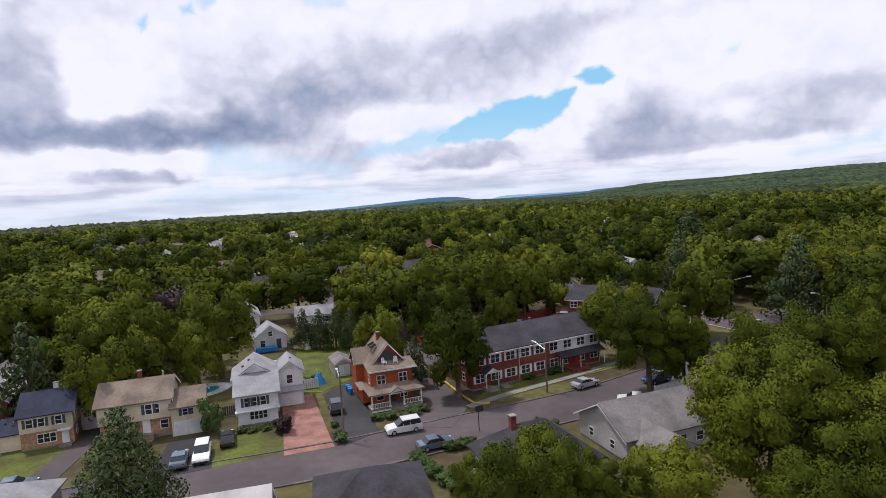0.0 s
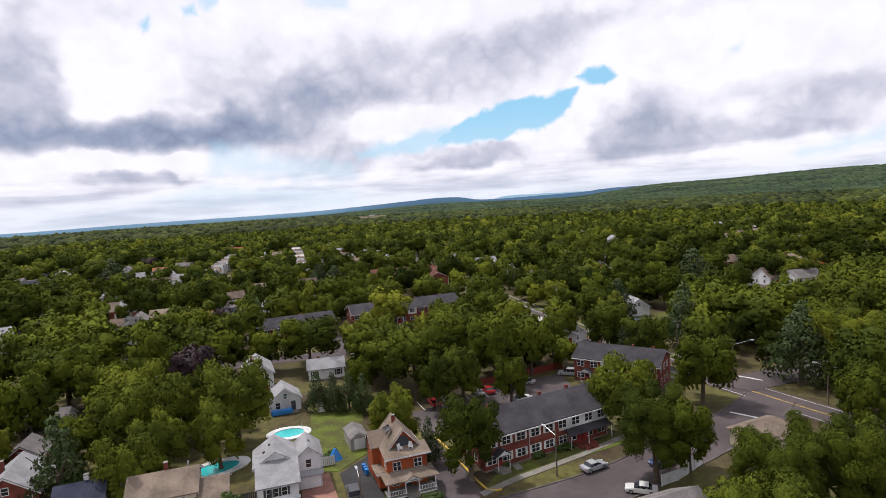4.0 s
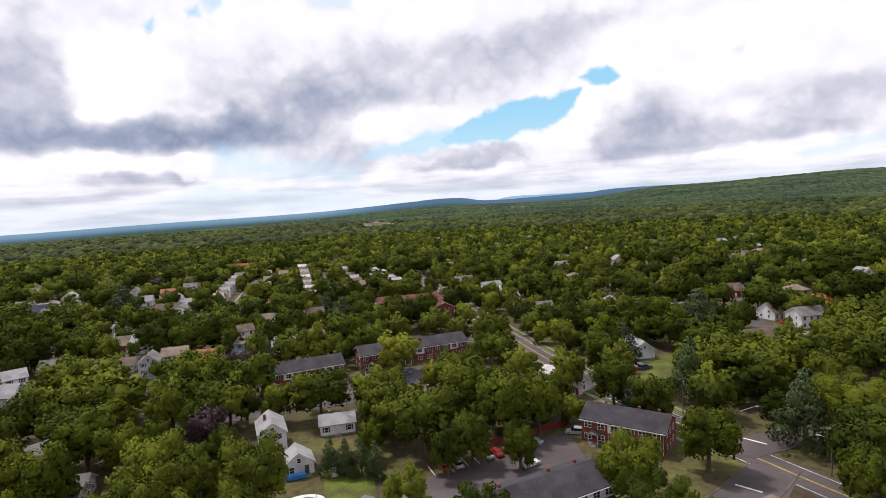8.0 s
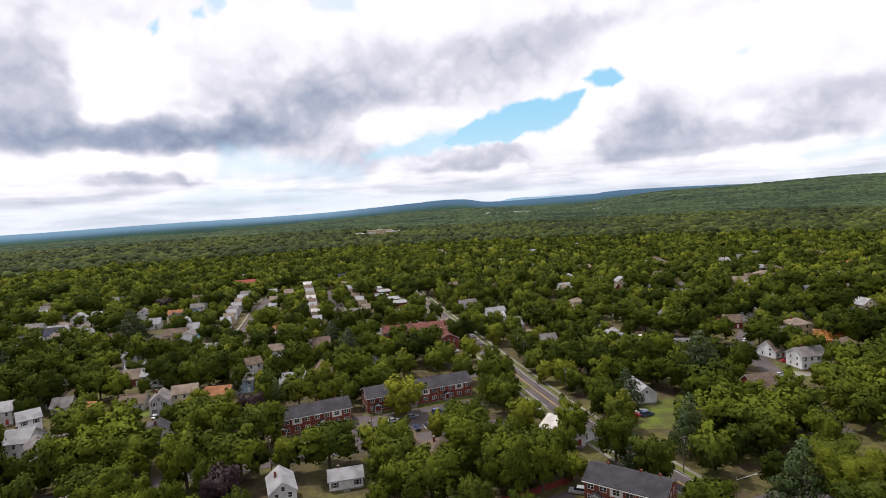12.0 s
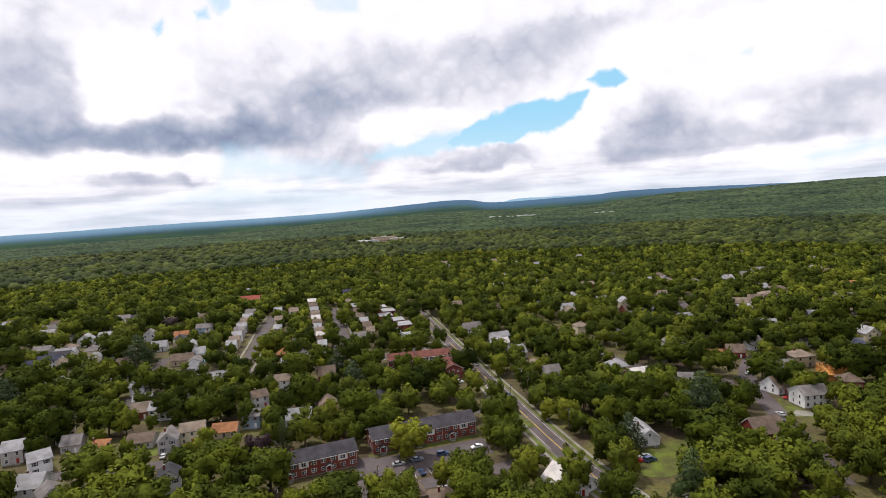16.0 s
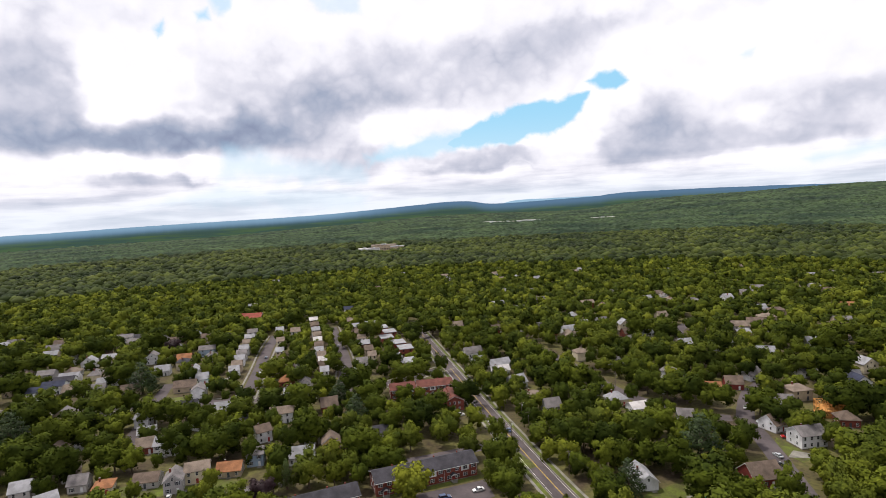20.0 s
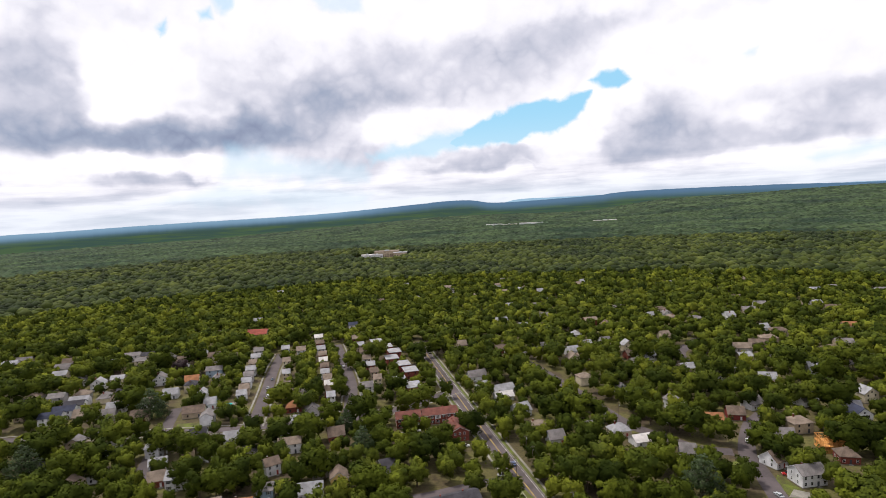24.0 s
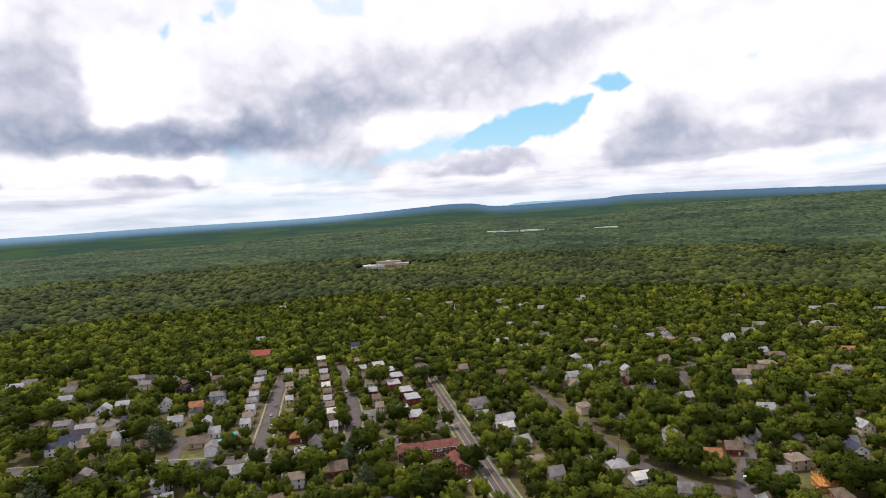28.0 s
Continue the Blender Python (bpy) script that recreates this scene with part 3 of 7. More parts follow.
MID_HOUSES_3 = [
    (-175, 451, 7.6, 8, 14, 2, 'white', 'light', 'gable', 0),
    (-180, 472, 7.9, 8, 14, 2, 'grey', 'grey', 'gable', 0),
    (-88, 344, 5.3, 8, 14, 2, 'white', 'light', 'gable', 0),
    (-92, 356, 5.5, 8, 14, 2, 'brick', 'brown', 'gable', 0),
    (-95, 369, 5.6, 8, 14, 2, 'cream', 'white', 'gable', 0),
    (-99, 383, 5.8, 8, 14, 2, 'brick', 'tan', 'gable', 0),
    (-104, 397, 6.0, 8, 14, 2, 'white', 'light', 'gable', 0),
    (-108, 413, 6.2, 8, 14, 2, 'brick', 'brown', 'gable', 0),
    (-113, 430, 6.4, 8, 14, 2, 'cream', 'white', 'gable', 0),
    (-118, 449, 6.6, 8, 14, 2, 'brick', 'tan', 'gable', 0),
    (-124, 469, 6.9, 8, 14, 2, 'white', 'light', 'gable', 0),
    (-130, 490, 7.3, 8, 14, 2, 'brick', 'brown', 'gable', 0),
    (-137, 514, 7.6, 8, 14, 2, 'cream', 'white', 'gable', 0),
    (-62, 377, 5.6, 8, 14, 2, 'cream', 'tan', 'gable', 0),
    (-67, 394, 5.9, 8, 14, 2, 'tan', 'brown', 'gable', 0),
    (-72, 412, 6.1, 8, 14, 2, 'brick', 'light', 'gable', 0),
]
MID_HOUSES_4 = [
    (-78, 431, 6.3, 8, 14, 2, 'white', 'tan', 'gable', 0),
    (-84, 453, 6.6, 8, 14, 2, 'cream', 'brown', 'gable', 0),
    (-91, 476, 6.9, 8, 14, 2, 'tan', 'light', 'gable', 0),
    (-99, 502, 7.3, 8, 14, 2, 'brick', 'tan', 'gable', 0),
    (-125, 370, 5.1, 8, 14, 2, 'white', 'tan', 'gable', 0),
    (-134, 400, 5.5, 8, 14, 2, 'tan', 'light', 'gable', 0),
    (-144, 434, 5.9, 8, 14, 2, 'cream', 'tan', 'gable', 0),
    (-157, 475, 6.4, 8, 14, 2, 'white', 'light', 'gable', 0),
    (-261, 326, 13.0, 8, 14, 2, 'white', 'navy', 'gable', 0),
    (-260, 337, 13.0, 8, 14, 2, 'white', 'navy', 'gable', 0),
    (-260, 347, 12.0, 8, 14, 2, 'white', 'black', 'gable', 0),
    (-265, 359, 12.3, 8, 14, 1.5, 'white', 'light', 'gable', 0),
    (-285, 365, 10.6, 8, 14, 2, 'grey', 'grey', 'gable', 0),
    (-274, 394, 9.6, 8, 14, 2, 'white', 'light', 'front', 0),
    (-280, 424, 10.1, 8, 14, 1.5, 'tan', 'brown', 'gable', 0),
    (-339, 449, 13.0, 8, 14, 1.5, 'grey', 'grey', 'gable', 0),
]
MID_HOUSES_5 = [
    (-345, 467, 13.0, 8, 14, 1.5, 'white', 'brown', 'gable', 0),
    (-397, 463, 13.0, 8, 14, 2, 'white', 'light', 'gable', 0),
    (-396, 478, 13.0, 8, 14, 1.5, 'tan', 'grey', 'gable', 0),
    (-294, 474, 13.0, 8, 14, 2, 'white', 'grey', 'gable', 0),
    (-237, 454, 12.1, 8, 14, 2, 'tan', 'brown', 'gable', 0),
    (-205, 398, 9.9, 8, 14, 1.5, 'cream', 'rust', 'gable', 0),
    (-196, 417, 11.9, 8, 14, 2, 'blue', 'grey', 'gable', 0),
    (-195, 434, 11.3, 8, 14, 2, 'grey', 'grey', 'gable', 0),
    (-206, 368, 9.8, 8, 14, 1.5, 'white', 'light', 'gable', 0),
    (-180, 360, 7.0, 8, 14, 2, 'white', 'light', 'front', 0),
    (-168, 345, 7.2, 8, 14, 1.5, 'white', 'light', 'gable', 0),
    (-172, 330, 13.0, 8, 14, 1.5, 'tan', 'brown', 'gable', 0),
    (-229, 330, 12.0, 8, 14, 1.5, 'grey', 'grey', 'gable', 0),
    (-204, 326, 10.8, 8, 14, 1.5, 'tan', 'brown', 'gable', 0),
    (-230, 344, 11.5, 8, 14, 1.5, 'white', 'light', 'gable', 0),
    (-130, 286, 9.1, 8, 14, 1.5, 'white', 'light', 'gable', 0),
]
MID_HOUSES_6 = [
    (-192, 278, 6.5, 8, 14, 2, 'white', 'grey', 'front', 0),
    (-246, 289, 8.5, 8, 14, 1.5, 'white', 'grey', 'gable', 0),
    (-109, 332, 9.3, 8, 14, 1.5, 'brick', 'rust', 'hip', 0),
    (-99, 304, 6.5, 8, 14, 2, 'white', 'light', 'gable', 0),
    (-94, 272, 11.4, 8, 14, 2, 'white', 'tan', 'gable', 0),
    (-231, 616, 9.4, 8, 14, 1.5, 'white', 'light', 'gable', 0),
    (-508, 803, 11.7, 8, 14, 1.5, 'white', 'light', 'gable', 0),
    (-269, 822, 9.2, 8, 14, 2, 'white', 'light', 'gable', 0),
    (-341, 891, 10.1, 8, 14, 1.5, 'tan', 'grey', 'gable', 0),
    (-664, 871, 11.5, 8, 14, 1.5, 'tan', 'brown', 'gable', 0),
    (-113, 564, 8.9, 8, 14, 2, 'white', 'navy', 'gable', 0),
    (38, 288, 9.8, 8, 14, 1, 'tan', 'tan', 'hip', 0),
    (45, 270, 8.2, 8, 14, 1.5, 'white', 'grey', 'gable', 0),
    (24, 337, 11.7, 8, 14, 1, 'white', 'white', 'gable', 0),
    (11, 355, 7.5, 8, 14, 1.5, 'white', 'light', 'gable', 0),
    (65, 280, 9.7, 8, 14, 1.5, 'blue', 'grey', 'gable', 0),
]
MID_HOUSES_7 = [
    (87, 264, 9.4, 8, 14, 1, 'white', 'white', 'gable', 0),
    (137, 404, 11.9, 8, 14, 2, 'white', 'light', 'gable', 0),
    (128, 416, 7.3, 8, 14, 1.5, 'brick', 'brown', 'gable', 0),
    (87, 434, 10.7, 8, 14, 1.5, 'white', 'light', 'gable', 0),
    (71, 421, 7.2, 8, 14, 1.5, 'tan', 'rust', 'gable', 0),
    (126, 536, 13.0, 8, 14, 2, 'brick', 'tan', 'gable', 0),
    (131, 284, 8.5, 8, -12, 1.5, 'cream', 'rust', 'gable', 0),
    (146, 292, 8.8, 8, -12, 1.5, 'red', 'brown', 'gable', 0),
    (194, 348, 10.4, 8, -12, 1.5, 'white', 'light', 'gable', 0),
    (102, 248, 7.0, 8, -12, 1.5, 'white', 'grey', 'gable', 0),
    (155, 261, 8.3, 8, -12, 1.5, 'green', 'grey', 'gable', 0),
    (208, 294, 13.0, 8, -12, 1.5, 'white', 'light', 'gable', 0),
    (170, 238, 8.1, 8, -12, 1.5, 'brick', 'brown', 'hip', 0),
    (232, 362, 7.2, 8, -12, 2, 'white', 'light', 'gable', 0),
    (266, 463, 13.0, 8, -12, 2, 'tan', 'brown', 'hip', 0),
    (245, 440, 12.9, 8, -12, 2, 'tan', 'tan', 'hip', 0),
]
MID_HOUSES_8 = [
    (215, 422, 13.0, 8, -12, 1.5, 'grey', 'tan', 'gable', 0),
    (229, 427, 11.5, 8, -12, 2, 'tan', 'brown', 'gable', 0),
    (221, 523, 12.3, 8, -12, 2, 'white', 'grey', 'hip', 0),
    (190, 552, 9.5, 8, 14, 1.5, 'white', 'light', 'gable', 0),
    (208, 574, 12.1, 8, 14, 2, 'tan', 'brown', 'hip', 0),
    (287, 553, 12.3, 8, -12, 2, 'tan', 'grey', 'gable', 0),
    (311, 578, 11.7, 8, -12, 2, 'white', 'grey', 'gable', 0),
    (364, 543, 12.9, 8, -12, 2, 'tan', 'brown', 'gable', 0),
    (330, 470, 10.4, 8, -12, 2, 'tan', 'rust', 'gable', 0),
    (290, 418, 12.1, 8, -12, 2, 'tan', 'grey', 'gable', 0),
    (125, 393, 8.5, 8, 14, 1.5, 'tan', 'grey', 'gable', 0),
    (120, 459, 8.7, 8, 14, 1.5, 'white', 'grey', 'gable', 0),
    (40, 554, 13.0, 8, 14, 2, 'grey', 'light', 'gable', 0),
    (56, 632, 8.0, 8, 14, 2, 'white', 'light', 'gable', 0),
    (127, 888, 12.7, 8, 14, 1.5, 'tan', 'tan', 'gable', 0),
    (175, 801, 13.0, 8, 14, 1.5, 'white', 'light', 'gable', 0),
]
MID_HOUSES_9 = [
    (414, 650, 12.3, 8, -12, 1.5, 'tan', 'light', 'gable', 0),
    (442, 662, 13.0, 8, -12, 1.5, 'white', 'grey', 'gable', 0),
    (471, 625, 11.1, 8, -12, 2, 'white', 'grey', 'gable', 0),
    (431, 705, 13.0, 8, -12, 1.5, 'white', 'light', 'gable', 0),
    (454, 855, 11.9, 8, -12, 1.5, 'white', 'light', 'gable', 0),
    (568, 848, 10.7, 8, -12, 2, 'tan', 'brown', 'gable', 0),
    (356, 889, 10.1, 8, -12, 2, 'white', 'grey', 'gable', 0),
    (-1, 469, 7.8, 8, 14, 1.5, 'tan', 'tan', 'gable', 0),
    (31, 448, 9.1, 8, 14, 1.5, 'brick', 'brown', 'gable', 0),
    (46, 434, 7.3, 8, 14, 1.5, 'white', 'grey', 'gable', 0),
]
MID_HOUSES = MID_HOUSES_0+MID_HOUSES_1+MID_HOUSES_2+MID_HOUSES_3+MID_HOUSES_4+MID_HOUSES_5+MID_HOUSES_6+MID_HOUSES_7+MID_HOUSES_8+MID_HOUSES_9
PLANTED_0 = [
    (27.8, 48.0, 7.0, 17.0, 'giant', 0.55),
    (33.5, 43.5, 6.5, 15.0, 'giant', 0.30),
    (17.0, 43.5, 4.6, 10.0, 'giant', 0.75),
    (27.0, 39.5, 4.8, 11.0, 'giant', 0.40),
    (36.0, 61.0, 5.5, 17.0, 'giant', 0.30),
    (44.0, 62.5, 6.0, 17.5, 'giant', 0.25),
    (51.5, 65.0, 5.5, 15.0, 'oak', 0.50),
    (29.0, 80.0, 6.2, 16.2, 'giant', 0.40),
    (35.0, 82.3, 4.2, 11.5, 'oak', 0.30),
    (30.5, 99.0, 6.3, 15.0, 'oak', 0.45),
    (49.9, 110.5, 6.6, 16.0, 'oak', 0.40),
    (49.6, 139.3, 5.6, 15.0, 'oak', 0.60),
    (-30.4, 117.5, 2.6, 8.5, 'fir', 0.30),
    (-26.8, 116.5, 2.6, 8.5, 'fir', 0.30),
    (-23.4, 116.6, 2.6, 8.5, 'fir', 0.30),
    (-20.1, 114.8, 2.6, 8.5, 'fir', 0.30),
]
PLANTED_1 = [
    (-40.2, 151.7, 9.5, 16.0, 'oak', 0.40),
    (0.8, 151.4, 8.7, 16.0, 'oak', 0.35),
    (-20.1, 139.7, 7.4, 16.0, 'oak', 0.50),
    (10.7, 137.5, 8.1, 16.0, 'oak', 0.45),
    (17.2, 165.0, 5.2, 14.5, 'maple', 0.80),
    (68.2, 155.9, 7.7, 16.0, 'oak', 0.45),
    (79.5, 158.7, 9.5, 16.0, 'oak', 0.50),
    (83.5, 150.6, 9.5, 16.0, 'oak', 0.50),
    (97.5, 160.9, 9.5, 16.0, 'oak', 0.45),
    (-82.2, 180.0, 7.6, 16.0, 'oak', 0.50),
    (-87.9, 171.2, 7.4, 16.0, 'oak', 0.50),
    (-80.9, 151.9, 8.6, 16.0, 'oak', 0.45),
    (-98.4, 153.4, 9.5, 16.0, 'oak', 0.50),
    (-110.4, 151.1, 9.2, 16.0, 'oak', 0.45),
    (-65.1, 169.4, 8.0, 16.0, 'oak', 0.55),
    (-64.1, 147.0, 8.2, 16.0, 'oak', 0.45),
]
PLANTED_2 = [
    (81.3, 127.8, 6.9, 18.0, 'fir', 0.40),
    (93.4, 130.5, 9.1, 16.0, 'oak', 0.50),
    (-128.3, 175.8, 9.4, 16.0, 'oak', 0.50),
    (-154.6, 187.9, 7.7, 16.0, 'oak', 0.50),
    (-115.2, 145.1, 6.1, 16.0, 'oak', 0.40),
    (62.8, 126.2, 9.0, 18.0, 'oak', 0.45),
    (68.0, 121.4, 9.2, 18.0, 'oak', 0.30),
    (85.4, 119.3, 9.5, 18.0, 'giant', 0.70),
    (74.6, 117.8, 6.7, 18.0, 'fir', 0.30),
    (75.6, 98.3, 8.0, 18.0, 'oak', 0.40),
    (110.4, 159.0, 9.5, 18.0, 'oak', 0.50),
    (102.0, 132.0, 8.7, 18.0, 'oak', 0.50),
    (-41.7, 166.8, 9.5, 18.0, 'oak', 0.40),
    (-9.5, 125.7, 8.1, 18.0, 'oak', 0.40),
    (-20.2, 151.6, 5.8, 15.6, 'oak', 0.75),
    (1.2, 118.6, 4.9, 13.8, 'oak', 0.45),
]
PLANTED_3 = [
    (9.3, 130.2, 6.7, 17.4, 'oak', 0.40),
    (18.6, 133.7, 5.8, 15.5, 'oak', 0.30),
    (-1.2, 159.7, 6.7, 17.4, 'oak', 0.25),
    (-11.8, 94.2, 4.5, 12.9, 'maple', 0.70),
    (11.3, 114.8, 3.8, 11.6, 'oak', 0.40),
    (-4.4, 114.0, 4.4, 12.7, 'oak', 0.40),
    (-41.4, 100.3, 6.8, 17.7, 'oak', 0.60),
    (-64.3, 107.1, 6.4, 16.8, 'oak', 0.60),
    (-53.9, 102.9, 5.3, 14.5, 'oak', 0.60),
    (-90.2, 125.8, 9.5, 18.0, 'oak', 0.40),
    (-108.8, 161.9, 9.5, 18.0, 'oak', 0.55),
    (-61.9, 127.5, 5.4, 14.8, 'plum', 0.50),
    (-77.3, 142.6, 7.1, 18.0, 'oak', 0.55),
    (-72.8, 149.1, 5.5, 15.1, 'oak', 0.50),
    (-85.8, 105.5, 6.6, 17.2, 'oak', 0.40),
    (-51.1, 148.9, 4.3, 12.6, 'maple', 0.70),
]
PLANTED_4 = [
    (-58.4, 92.5, 6.5, 17.0, 'oak', 0.50),
    (-41.8, 92.4, 4.5, 13.0, 'oak', 0.60),
    (47.2, 134.0, 5.4, 14.9, 'oak', 0.50),
    (40.7, 155.8, 6.1, 16.2, 'oak', 0.50),
    (63.1, 149.8, 6.0, 18.0, 'fir', 0.30),
    (32.1, 161.2, 5.2, 14.3, 'oak', 0.45),
    (68.9, 90.7, 5.0, 13.9, 'oak', 0.30),
    (-31.5, 51.5, 4.8, 11.8, 'pine', 0.45),
    (5.8, 41.8, 4.5, 13.0, 'giant', 0.55),
    (2.0, 44.5, 2.8, 9.5, 'giant', 0.70),
    (10.5, 43.2, 3.0, 10.0, 'giant', 0.50),
    (1.3, 83.6, 5.2, 14.3, 'oak', 0.22),
    (-59.7, 78.5, 4.5, 15.6, 'fir', 0.40),
    (-49.6, 78.5, 4.8, 13.5, 'oak', 0.65),
    (-5.5, 89.6, 2.1, 8.2, 'fir', 0.30),
    (-370.8, 484.1, 10, 20, 'oak', 0.05),
]
PLANTED_5 = [
    (-366.7, 506.4, 10, 20, 'oak', 0.07),
    (-309.9, 457.2, 10, 20, 'oak', 0.45),
    (-339.9, 411.5, 10, 20, 'oak', 0.12),
    (-299.1, 415.8, 8.8, 16.9, 'maple', 0.56),
    (-284.0, 423.8, 10, 20, 'oak', 0.10),
    (-240.9, 399.3, 10, 20, 'oak', 0.37),
    (-245.4, 433.1, 10, 20, 'oak', 0.06),
    (-224.8, 450.6, 10, 20, 'oak', 0.14),
    (-227.1, 426.2, 6.6, 14.1, 'plum', 0.50),
    (-189.8, 428.8, 9.7, 18.1, 'oak', 0.09),
    (-306.0, 378.4, 10, 18.5, 'oak', 0.38),
    (-283.5, 380.8, 7.6, 15.4, 'maple', 0.59),
    (-235.4, 382.1, 10, 18.9, 'maple', 0.61),
    (-218.0, 342.5, 10, 20, 'oak', 0.14),
    (-199.0, 331.4, 10, 20, 'fir', 0.17),
    (-195.2, 351.5, 10, 20, 'oak', 0.08),
]
PLANTED_6 = [
    (-315.6, 370.3, 10, 20.0, 'oak', 0.13),
    (-276.4, 325.7, 10, 20, 'oak', 0.14),
    (-226.6, 284.1, 10, 19.2, 'oak', 0.32),
    (-225.1, 270.0, 10, 19.3, 'oak', 0.04),
    (-217.7, 250.7, 10, 19.6, 'fir', 0.18),
    (-229.9, 321.2, 6.4, 13.8, 'oak', 0.32),
    (-196.3, 284.8, 10, 19.1, 'maple', 0.58),
    (-178.7, 264.4, 6.7, 14.3, 'oak', 0.47),
    (-191.6, 261.5, 9.1, 17.4, 'oak', 0.12),
    (-191.9, 244.2, 10, 20, 'oak', 0.37),
    (-186.2, 224.0, 10, 19.0, 'oak', 0.15),
    (-194.0, 223.9, 9.8, 18.2, 'oak', 0.04),
    (-180.7, 248.9, 5.8, 13.0, 'oak', 0.14),
    (-166.6, 238.6, 6.2, 13.6, 'oak', 0.34),
    (-169.7, 216.3, 9.2, 17.4, 'oak', 0.05),
    (-151.7, 223.6, 7.1, 14.7, 'oak', 0.13),
]
PLANTED_7 = [
    (-143.1, 221.8, 5.7, 12.9, 'oak', 0.48),
    (-162.2, 276.6, 8.3, 16.3, 'oak', 0.30),
    (-178.2, 290.1, 3.6, 10.1, 'oak', 0.13),
    (-133.1, 240.5, 7.9, 15.7, 'oak', 0.08),
    (-143.6, 272.0, 8.7, 16.8, 'oak', 0.14),
    (-133.3, 265.0, 5.6, 12.8, 'oak', 0.14),
    (-122.5, 230.0, 6.3, 13.6, 'oak', 0.07),
    (-115.5, 231.3, 6.8, 14.4, 'oak', 0.16),
    (-108.2, 233.9, 8.0, 16.0, 'oak', 0.13),
    (-106.0, 244.6, 8.3, 16.3, 'oak', 0.42),
    (-116.5, 275.9, 7.1, 14.7, 'oak', 0.46),
    (-93.2, 226.7, 4.7, 11.7, 'oak', 0.10),
    (-120.7, 342.0, 9.3, 17.6, 'maple', 0.63),
    (-146.6, 382.3, 5.7, 12.9, 'oak', 0.16),
    (-112.0, 342.7, 5.9, 13.1, 'oak', 0.28),
    (-127.9, 310.2, 5.1, 12.1, 'oak', 0.46),
]
PLANTED_8 = [
    (-106.8, 273.0, 3.8, 10.5, 'oak', 0.35),
    (-103.3, 285.4, 7.9, 15.7, 'oak', 0.37),
    (-87.5, 283.8, 9.8, 18.3, 'oak', 0.29),
    (-102.5, 331.9, 7.3, 15.0, 'oak', 0.42),
    (-101.5, 355.6, 7.7, 15.5, 'oak', 0.08),
    (-74.7, 245.9, 8.6, 16.7, 'oak', 0.16),
    (-78.4, 237.9, 6.0, 13.4, 'oak', 0.08),
    (-73.4, 205.9, 5.4, 12.5, 'oak', 0.12),
    (-88.8, 199.2, 4.6, 11.4, 'oak', 0.35),
    (-76.7, 190.6, 5.1, 12.2, 'plum', 0.50),
    (-166.7, 201.9, 4.1, 10.8, 'oak', 0.07),
    (-128.5, 197.8, 2.9, 9.2, 'maple', 0.57),
    (-152.4, 504.0, 10, 20, 'oak', 0.14),
    (-88.2, 424.9, 7.5, 15.2, 'oak', 0.44),
    (-84.9, 356.8, 7.2, 14.9, 'oak', 0.39),
    (-72.5, 440.0, 10, 20, 'oak', 0.48),
]
PLANTED_9 = [
    (-47.6, 358.6, 8.4, 16.4, 'oak', 0.07),
    (-54.4, 327.2, 10, 20, 'maple', 0.64),
    (-63.1, 308.2, 10, 19.0, 'oak', 0.06),
    (-69.3, 297.5, 6.5, 13.9, 'fir', 0.18),
    (-81.3, 308.4, 6.7, 14.3, 'oak', 0.13),
    (-50.9, 291.1, 8.4, 16.4, 'oak', 0.12),
    (-54.6, 267.0, 7.8, 15.6, 'fir', 0.18),
    (-68.9, 243.2, 6.1, 13.4, 'oak', 0.15),
    (-44.7, 223.3, 9.2, 17.4, 'oak', 0.15),
    (-36.2, 254.2, 5.6, 12.7, 'oak', 0.26),
    (-32.5, 290.0, 5.5, 12.7, 'oak', 0.09),
    (-22.6, 254.7, 8.3, 16.3, 'oak', 0.05),
    (-15.4, 265.9, 8.0, 15.9, 'oak', 0.07),
    (0.3, 287.2, 7.8, 15.7, 'oak', 0.07),
    (-25.1, 233.0, 5.7, 12.9, 'maple', 0.64),
    (-16.7, 222.4, 6.3, 13.7, 'maple', 0.56),
]
PLANTED_10 = [
    (0.7, 224.0, 4.9, 11.9, 'maple', 0.80),
    (-31.0, 210.8, 6.1, 13.4, 'oak', 0.11),
    (-38.2, 210.2, 5.3, 12.4, 'oak', 0.16),
    (-48.1, 208.6, 5.3, 12.4, 'maple', 0.65),
    (-53.0, 204.7, 3.4, 9.9, 'maple', 0.62),
    (-37.8, 195.2, 5.0, 12.0, 'oak', 0.07),
    (-20.8, 190.3, 7.5, 15.2, 'maple', 0.95),
    (-36.3, 324.3, 8.8, 16.9, 'oak', 0.43),
    (-26.5, 331.1, 7.8, 15.6, 'oak', 0.26),
    (-38.4, 440.9, 8.6, 16.7, 'oak', 0.14),
    (-22.7, 451.6, 10, 19.7, 'oak', 0.34),
    (-26.0, 375.4, 6.1, 13.4, 'oak', 0.12),
    (9.6, 198.8, 5.2, 12.3, 'oak', 0.42),
    (13.9, 239.5, 4.9, 11.9, 'oak', 0.42),
    (20.9, 289.8, 4.5, 11.3, 'oak', 0.11),
    (21.7, 386.6, 10, 18.9, 'oak', 0.12),
]
